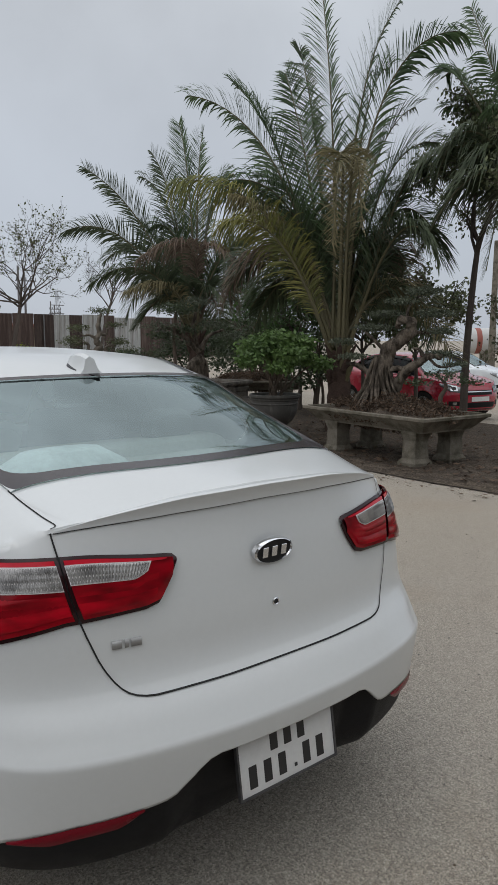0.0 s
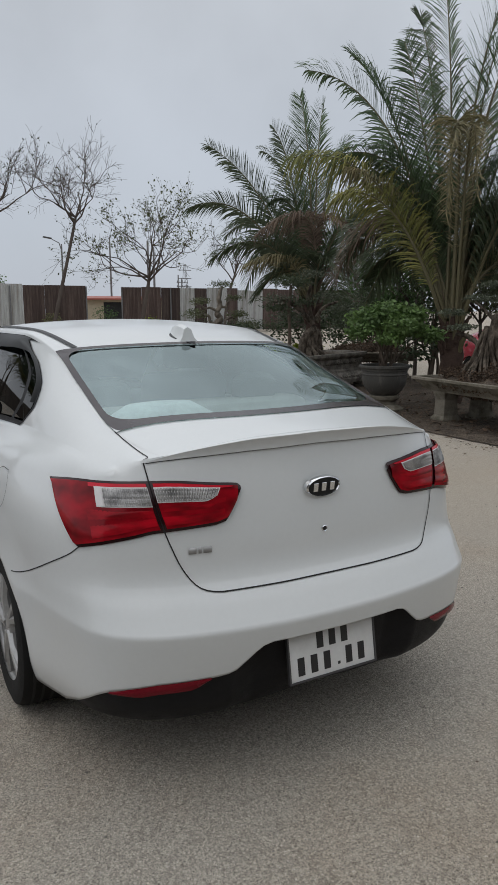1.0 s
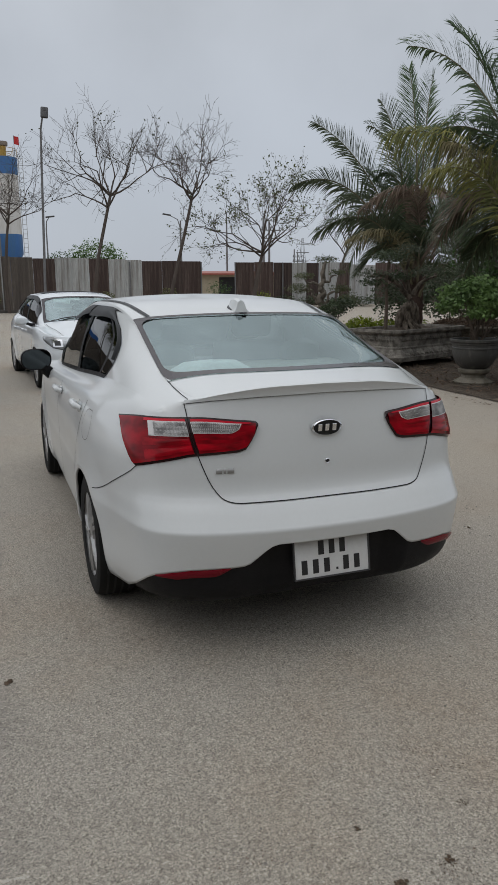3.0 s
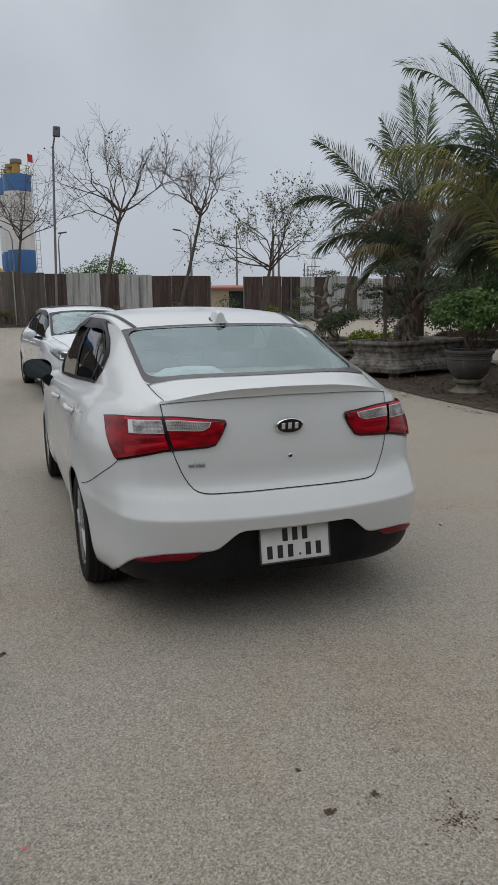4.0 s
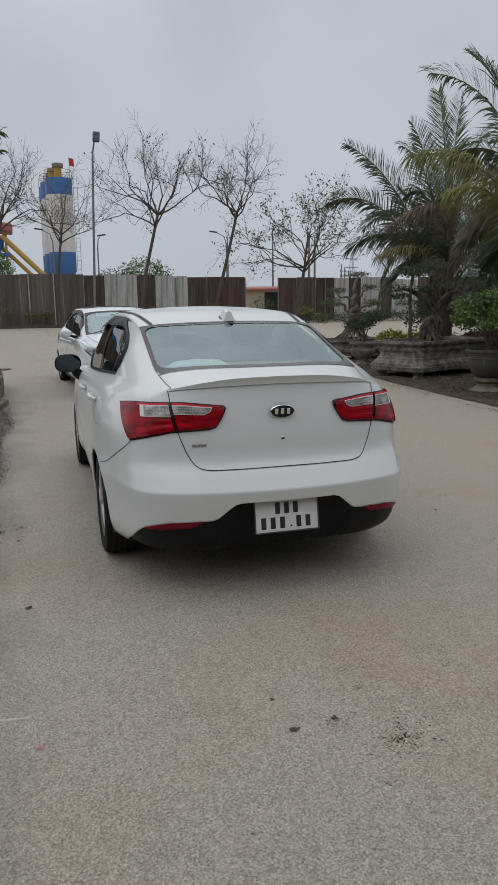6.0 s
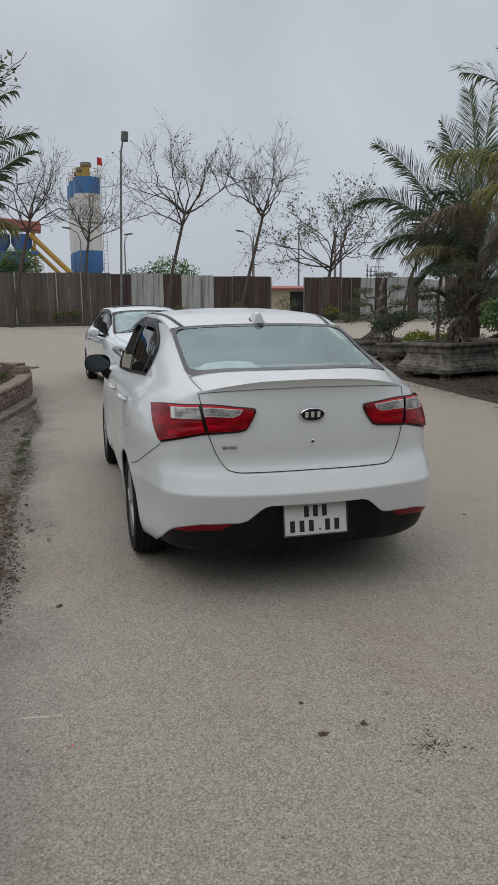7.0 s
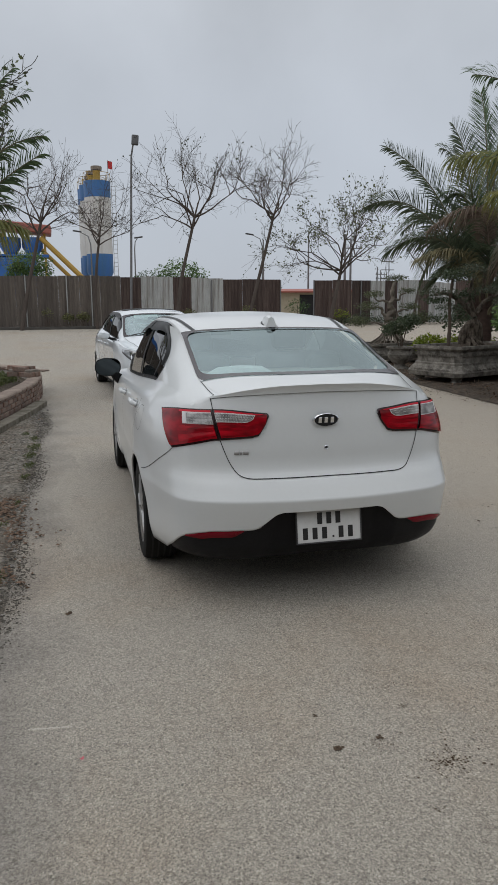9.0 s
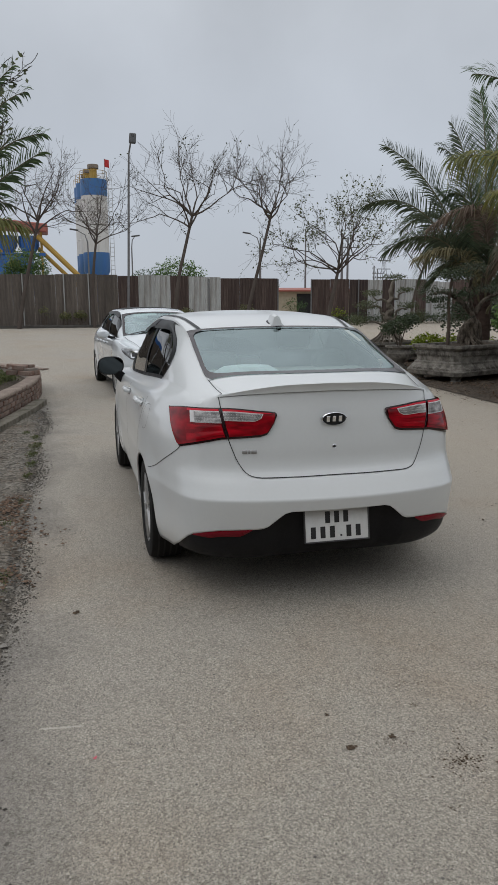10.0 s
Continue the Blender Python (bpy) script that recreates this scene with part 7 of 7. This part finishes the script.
for sx in (-1, 1):
    for sy in (-1, 1):
        part("leg", tube([(sx * 2.6, sy * 2.6, 0), (sx * 0.8, sy * 0.8, 18), (sx * 0.3, sy * 0.3, 25)], [0.16, 0.12, 0.1], 4), STEEL, pyl)
for z in (14, 18, 22):
    part("cross_arm", box(-3.4, 3.4, -0.2, 0.2, z, z + 0.35), STEEL, pyl)
for k in range(9):
    z = 2.0 * k
    part("brace", tube([(-2.6 + 0.1 * z, -2.6 + 0.1 * z, z), (2.4 - 0.1 * z, -2.4 + 0.1 * z, z + 2)], 0.1, 4), STEEL, pyl)

BLUE = surface("blue_steel_paint", (0.018, 0.11, 0.36), 0.5, second=(0.03, 0.09, 0.25), scale=1.0)
WHITE_STEEL = surface("off_white_steel", (0.56, 0.56, 0.55), 0.55, second=(0.42, 0.41, 0.39), scale=0.8, stretch=(1, 1, 0.3))
YELLOW = surface("yellow_steel", (0.42, 0.26, 0.045), 0.55, second=(0.3, 0.19, 0.05), scale=1.2)
SILO_WHITE = surface("stained_white_silo", (0.58, 0.575, 0.555), 0.6, second=(0.40, 0.37, 0.33), scale=0.9, fine=8, mix=0.6, sharp=(0.45, 0.7), stretch=(2.5, 2.5, 0.25), grain=0.08)
SILO_BLUE = surface("faded_blue_silo", (0.03, 0.125, 0.36), 0.55, second=(0.055, 0.14, 0.24), scale=0.8, fine=8, mix=0.8, stretch=(2.5, 2.5, 0.3), grain=0.12)
DRUM = surface("dull_drum_cap", (0.20, 0.16, 0.12), 0.7, second=(0.13, 0.11, 0.09), scale=2.0)
ROOFRED = surface("red_metal_roof", (0.33, 0.10, 0.075), 0.6, second=(0.24, 0.08, 0.06), scale=1.0)
for dx, dy in ((2.45, 85), (2.0, 88.2), (1.85, 91.4)):
    silo = thing("cement_silo", "tall blue and white cement silo with a yellow filter on top", "silo", "silos", at=pose(dx, dy, 0.1))
    part("shell", lathe([(1.50, 7.4), (1.50, 13.7)], 28), SILO_WHITE, silo)
    part("lower_band", lathe([(0.3, 3.0), (1.51, 5.3), (1.51, 7.4), (1.50, 7.41)], 28), SILO_BLUE, silo, "blue lower band and cone")
    part("upper_band", lathe([(1.50, 13.69), (1.51, 13.7), (1.51, 15.5), (0.0, 15.65)], 28), SILO_BLUE, silo, "blue upper band")
    fl = part("filter", lathe([(0.42, 15.6), (0.42, 16.75), (0.44, 16.8)], 18), YELLOW, silo, "yellow filter drum")
    part("cap", lathe([(0.40, 16.72), (0.62, 16.76), (0.64, 17.1), (0.60, 17.18), (0.0, 17.2)], 18), DRUM, fl, "dull grey-brown drum cap")
    for k in range(4):
        a = math.pi / 4 + k * math.pi / 2
        part("leg", tube([(1.3 * math.cos(a), 1.3 * math.sin(a), 0), (1.3 * math.cos(a), 1.3 * math.sin(a), 5)], 0.14, 6), BLUE, silo)
    for k in range(3):
        part("seam", lathe([(1.502, 9.0 + k * 1.6), (1.525, 9.05 + k * 1.6), (1.502, 9.1 + k * 1.6)], 28), SILO_WHITE, silo)
    for k in range(8):
        a = k * math.pi / 4
        part("rail_post", tube([(1.5 * math.cos(a), 1.5 * math.sin(a), 15.5), (1.5 * math.cos(a), 1.5 * math.sin(a), 16.4)], 0.03, 4), YELLOW, silo)
    part("rail", lathe([(1.48, 16.38), (1.52, 16.42), (1.48, 16.44)], 20), YELLOW, silo)
    if dx == 2.45:
        for sx in (1.60, 2.05):
            part("ladder_rail", tube([(sx, -0.3, 2), (sx, -0.3, 15.8)], 0.035, 4), ZINC, silo)
        for k in range(28):
            part("ladder_rung", tube([(1.60, -0.3, 2 + k * 0.5), (2.05, -0.3, 2 + k * 0.5)], 0.025, 4), ZINC, silo)
flag = thing("flag", "small red flag on a thin pole atop the silo", "flag", at=pose(3.75, 85, 15.7))
part("pole", tube([(0, 0, 0), (0, 0, 2.3)], 0.03, 5), STEEL, flag)
part("cloth", grid([[(0.03 + 0.5 * i / 6, 0.06 * math.sin(i), 2.25 - 0.85 * j / 4 - 0.12 * i / 6) for i in range(7)] for j in range(5)]), surface("red_cloth", (0.5, 0.03, 0.03), 0.8), flag)
bp = thing("batching_plant", "blue concrete batching plant with a red roof and yellow conveyor", "industrial plant", at=pose(0, 80, 0.6))
part("cabin", box(-16, -4.6, 0, 4, 2.0, 6.3), BLUE, bp, smooth=False)
part("window", box(-6.9, -5.8, -0.05, 0, 4.6, 5.7), GAP, bp)
part("window", box(-9.6, -8.5, -0.05, 0, 4.6, 5.7), GAP, bp)
part("hopper", moved(lathe([(0.3, 0), (1.1, 1.4), (1.1, 2.4), (0.0, 2.5)], 8), pose(-4.9, 1, 5.9)), BLUE, bp)
part("hopper", moved(lathe([(0.3, 0), (1.1, 1.4), (1.1, 2.4), (0.0, 2.5)], 8), pose(-7.2, 1, 5.9)), BLUE, bp)
for x in (-7.9, -3.7):
    part("column", box(x, x + 0.25, 0.4, 0.65, 0, 9.2), YELLOW, bp)
part("deck", box(-8.4, -3.2, 0, 3, 6.2, 6.5), BLUE, bp)
part("roof", moved(box(-3.0, 3.0, -2.0, 2.0, 0, 0.9, 0.1, 1), pose(-5.9, 1.6, 8.9, 0, 5)), ROOFRED, bp)
for k, (x, z) in enumerate(((-4.0, 8.3), (-4.8, 7.9))):
    part("conveyor", tube([(x, 0.2 + k, z), (x + 5.2, 0.2 + k, z - 5.2)], 0.28 - 0.06 * k, 10), YELLOW, bp)
tank = thing("storage_tank", "pale horizontal storage tank with a rusty band on two saddles", "tank", at=pose(30.6, 17.2, level(30.6, 17.2), 0, 0, -40))
part("shell", moved(lathe([(0.0, -2.6), (0.35, -2.58), (0.55, -2.45), (0.6, -2.3), (0.6, 2.3), (0.55, 2.45), (0.35, 2.58), (0.0, 2.6)], 28, "x"), pose(0, 0, 1.75)), WHITE_STEEL, tank)
part("band", moved(lathe([(0.603, -2.2), (0.606, -2.15), (0.606, -2.0), (0.603, -1.95)], 28, "x"), pose(0, 0, 1.75)), ROOFRED, tank)
for x in (-1.6, 1.6):
    part("saddle", box(x - 0.15, x + 0.15, -0.5, 0.5, 0, 1.35, 0.02, 1), CONCRETE, tank)
cp = thing("pole", "grey concrete power pole behind the garden", "pole", "masts", at=pose(28.4, 17.3, level(28.4, 17.3)))
part("mast", tube([(0, 0, 0), (0, 0, 6.2)], [0.17, 0.11], 10), CONCRETE, cp)
hut = thing("gatehouse", "low cream gatehouse with a red roof behind the fence gap", "building", at=pose(18.3, 55, 0.6))
part("wall", box(-4.5, 4.5, 0, 4, 0, 1.95), surface("cream_wall", (0.42, 0.36, 0.26), 0.85), hut, smooth=False)
part("roof", moved(box(-5.0, 5.0, -0.6, 4.6, 0, 0.15, 0.03, 1), pose(0, 0, 1.95, 3)), ROOFRED, hut)
part("door", box(-0.9, 0.6, -0.03, 0, 0.0, 1.75), GAP, hut)
part("window", box(1.6, 2.8, -0.03, 0, 0.8, 1.6), GAP, hut)

# ---- brick edging and slab kerb ----
BRICK = surface("worn_brick", (0.175, 0.098, 0.075), 0.9, second=(0.24, 0.20, 0.17), scale=7, fine=60, mix=0.8, bump=0.006, bump_scale=50, vary=0.25, grain=0.3, spec=0.15)
MORTAR = surface("old_mortar", (0.23, 0.20, 0.17), 0.95, second=(0.14, 0.12, 0.10), scale=9, bump=0.004)
edging = thing("brick_edging", "curved low wall of worn red bricks round a planting bed", "garden wall", kind="structure")
LUMP, SLAB = (-2.02, 9.35), (-1.86, 10.35)
ex = keyed((4.5, -2.55), (6.2, -2.17), (7.25, -1.96), (8.65, -1.77), (9.6, -1.74), (10.4, -1.83), (11.2, -2.1), (12.5, -2.75))
core = []
for y in steps(4.5, 12.4, 60):
    core.append([(ex(y) - 0.02, y, 0), (ex(y) - 0.02, y, 0.305), (ex(y) - 0.20, y, 0.305), (ex(y) - 0.20, y, 0)])
part("core", grid(core), MORTAR, edging)
brick_me = bpy.data.meshes.new("brick")
bm = box(-0.105, 0.105, -0.05, 0.05, -0.029, 0.029, 0.006, 1)
bm.to_mesh(brick_me)
bm.free()
brick_me.materials.append(BRICK)
COPING = surface("pink_grey_mortar_coping", (0.30, 0.245, 0.205), 0.95, second=(0.20, 0.155, 0.13), scale=5, fine=50, mix=0.8, bump=0.006, bump_scale=40, grain=0.25, spec=0.15)
cap = []
for y in steps(4.9, 12.3, 90):
    w1, w2 = 0.012 * noise.noise((y * 3.1, 0, 0)), 0.012 * noise.noise((y * 2.7, 5, 0))
    cap.append([(ex(y) + 0.004 + w1, y, 0.312), (ex(y) + 0.002 + w1, y, 0.338), (ex(y) - 0.02 + w1, y, 0.348), (ex(y) - 0.11, y, 0.350 + 0.006 * noise.noise((y * 4, 2, 0))), (ex(y) - 0.20 + w2, y, 0.346), (ex(y) - 0.222 + w2, y, 0.31)])
part("coping", grid(cap), COPING, edging, "rubbed mortar coping on the bricks")
rb = random.Random(3)
for course in range(5):
    y = 5.2 + (0.11 if course % 2 else 0)
    while y < 12.2:
        slope = (ex(y + 0.05) - ex(y - 0.05)) / 0.1
        ang = math.atan2(1, slope)
        for inner in ((0,) if course < 4 else (0, 1)):
            ob = new("brick", brick_me)
            ob.parent = edging
            ob.matrix_basis = pose(ex(y) - 0.052 - 0.11 * inner + rb.uniform(-0.006, 0.006), y, 0.035 + course * 0.068 + rb.uniform(-0.004, 0.004), rb.uniform(-2, 2), rb.uniform(-2, 2), math.degrees(ang) + rb.uniform(-2.5, 2.5))
        y += 0.222 * math.sin(ang)
# a broken lump of old brickwork and a thin slab left on the coping
lump = thing("brick_lump", "broken lump of mortared old bricks lying on the edging", "brick", at=pose(LUMP[0], LUMP[1], 0.352, 0, 0, -38) @ Matrix.Diagonal((1.15, 1.3, 1.35, 1)))
for k, (x, y, z) in enumerate(((-0.11, -0.055, 0.03), (0.11, -0.055, 0.03), (-0.11, 0.055, 0.03), (0.11, 0.055, 0.03), (0.0, -0.05, 0.095), (-0.2, 0.05, 0.095), (0.02, 0.06, 0.095))):
    ob = new("brick", brick_me)
    ob.parent = lump
    ob.matrix_basis = pose(x, y, z, rb.uniform(-3, 3), rb.uniform(-3, 3), rb.uniform(-4, 4))
part("mortar", box(-0.2, 0.2, -0.09, 0.09, 0.005, 0.088, 0.01, 1), MORTAR, lump)
plank = tagged(part("thin_slab", gnarl(box(-0.30, 0.30, -0.07, 0.07, -0.014, 0.014, 0.006, 1), 0.006, 6, 2.0), COPING, smooth=False), "thin weathered slab lying across the brick edging", "slab")
plank.matrix_basis = pose(SLAB[0], SLAB[1], 0.372, 1.5, 0, -52)
for k in range(9):
    rng_w = np.random.default_rng(340 + k)
    y = 6.2 + 0.62 * k
    w = thing("weed", "low green weed patch in the brick-edged bed", "weed", "weeds in the bed", at=pose(ex(y) - 0.45 - 0.5 * rng_w.uniform(), y, 0.2))
    cloud_mesh("leaves", WEED, w, clumps(rng_w, [(0, 0, 0.04, 0.22, 0.30, 0.05)], 420, 0.045, 1.0, -0.6, 0.0))
tagged(part("kerb_slab", tidy(grid([[(ex(y) + (0.04 if k in (0, 1) else 0.20) + 0.0, y, z) for k, z in ((0, 0.0), (1, 0.085), (2, 0.08), (3, 0.0))] for y in steps(5.0, 8.1, 20)])), CONCRETE, smooth=False), "pale concrete kerb slab along the brick edging", "kerb", kind="structure")
tagged(part("ground_inner_bed", grid([[(ex(y) - 0.19 - 6 * k / 10, y, 0.2 + 0.03 * noise.noise((k, y, 2))) for k in range(11)] for y in steps(4.5, 12.4, 40)]), SOIL), "dark rough soil inside the brick edging", "soil", kind="structure")

# ---- the other cars ----
def front_end(c, paint, lamp_s0=0.42, lamp_s1=0.9):
    """Headlights, grille, bumper opening and mirrors."""
    for side in (-1, 1):
        sA, sB = S_END - lamp_s1, S_END - lamp_s0
        hl = part("headlight", band(sA, sB, linear((sA, 0.765), (sA + 0.2, 0.645), (sB, 0.60)), linear((sA, 0.81), (sA + 0.2, 0.80), (sB, 0.72)), 16, 5, lambda a, b: 0.003 + 0.012 * math.sin(math.pi * b), side), HEADLAMP, c, "clear swept-back headlight")
        part("lamp_ring", band(sA + 0.205, sA + 0.355, lambda s: 0.655, lambda s: 0.758, 8, 4, 0.0165, side), CHROME, hl)
        part("lamp_bowl", band(sA + 0.235, sA + 0.325, lambda s: 0.675, lambda s: 0.738, 8, 4, 0.0185, side), TRIM, hl)
        part("lamp_edge", strip_on_flank([(s, linear((sA, 0.765), (sA + 0.2, 0.645), (sB, 0.60))(s)) for s in steps(sA, sB, 12)], 0.010, 0.010, side), DARK, hl)
        fg = part("fog_recess", band(S_END - 0.75, S_END - 0.5, lambda s: 0.33, lambda s: 0.43, 6, 2, 0.002, side), BLACK, c)
        part("fog_lamp", band(S_END - 0.66, S_END - 0.58, lambda s: 0.35, lambda s: 0.41, 4, 3, 0.006, side), CLEARLENS, fg)
        mir = part("mirror_housing", moved(lathe([(0.0, -0.06), (0.05, -0.055), (0.08, -0.03), (0.088, 0.0), (0.086, 0.022), (0.0, 0.026)], 24, "z"), Matrix.LocRotScale((side * 0.935, 2.93, 1.0), Euler((radians(93), 0, radians(side * -8))), (1.25, 0.85, 1.0))), paint, c)
        part("mirror_arm", tube([(side * 0.74, 2.98, 0.93), (side * 0.82, 2.96, 0.945), (side * 0.89, 2.95, 0.975)], [0.03, 0.024, 0.022], 8), BLACK, mir)
        for y in (1.38, 2.18, 3.22):
            part("door_gap", strip_on_flank([(s_at_y(y + 0.06), 0.22), (s_at_y(y + 0.04), 0.62), (s_at_y(y), 0.955)], 0.006, 0.0015, side), GAP, c)
        for y in (1.55, 2.42):
            sm = s_at_y(y)
            part("door_handle", tube([flank(sm - 0.09, 0.845, 0.012, side), flank(sm - 0.07, 0.847, 0.035, side), flank(sm + 0.07, 0.847, 0.035, side), flank(sm + 0.09, 0.845, 0.012, side)], [0.012, 0.015, 0.015, 0.012], 6), paint, c)
    gr = part("grille", both(lambda sd: band(S_END - 0.36, S_END, lambda s: 0.56, lambda s: 0.66, 8, 4, 0.004, sd)), BLACK, c)
    part("grille_bar", both(lambda sd: band(S_END - 0.35, S_END, lambda s: 0.62, lambda s: 0.64, 8, 1, 0.012, sd)), CHROME, gr)
    part("lower_intake", both(lambda sd: band(S_END - 0.45, S_END, lambda s: 0.24, lambda s: 0.40, 8, 3, 0.003, sd)), BLACK, c)
    part("front_plate", both(lambda sd: band(S_END - 0.25, S_END, lambda s: 0.42, lambda s: 0.52, 6, 2, 0.012, sd)), PLATE, c)
    for side in (-1, 1):
        part("wiper", tube([top(3.37, 0.75, 0.02, side), top(3.3, 0.86, 0.012, side), top(3.27, 0.97, 0.012, side)], 0.008, 5), DARK, c)
        part("bonnet_gap", strip_on_top([(3.42, 0.66), (3.7, 0.67), (3.98, 0.68)], 0.006, 0.002, side), GAP, c)


other = thing("saloon_car", "silvery white saloon car parked facing the white one", "car")
car_shell(other, SILVER, REARGLASS, SIDEGLASS)
front_end(other, SILVER)
part("sunroof", both(lambda sd: sheet_top(1.85, 2.40, 0.74, 1.0, 8, 6, 0.005, sd)), GAP, other, "dark glass sunroof")
other.matrix_basis = pose(0.03, 12.56, 0.0, 0, 0, 184.7)
red = thing("saloon_car", "glossy red saloon car parked behind the palms", "car")
car_shell(red, REDPAINT, REARGLASS, SIDEGLASS)
front_end(red, REDPAINT)
red.matrix_basis = pose(12.80, 11.40, level(12, 9) + 0.01, 0, 0, 169) @ Matrix.Diagonal((1, 1, 0.95, 1))
far = copy_thing(other, pose(18.8, 15.3, level(19, 13) + 0.01, 0, 0, 192))
tagged(far, "white saloon car parked far behind the garden", "car")
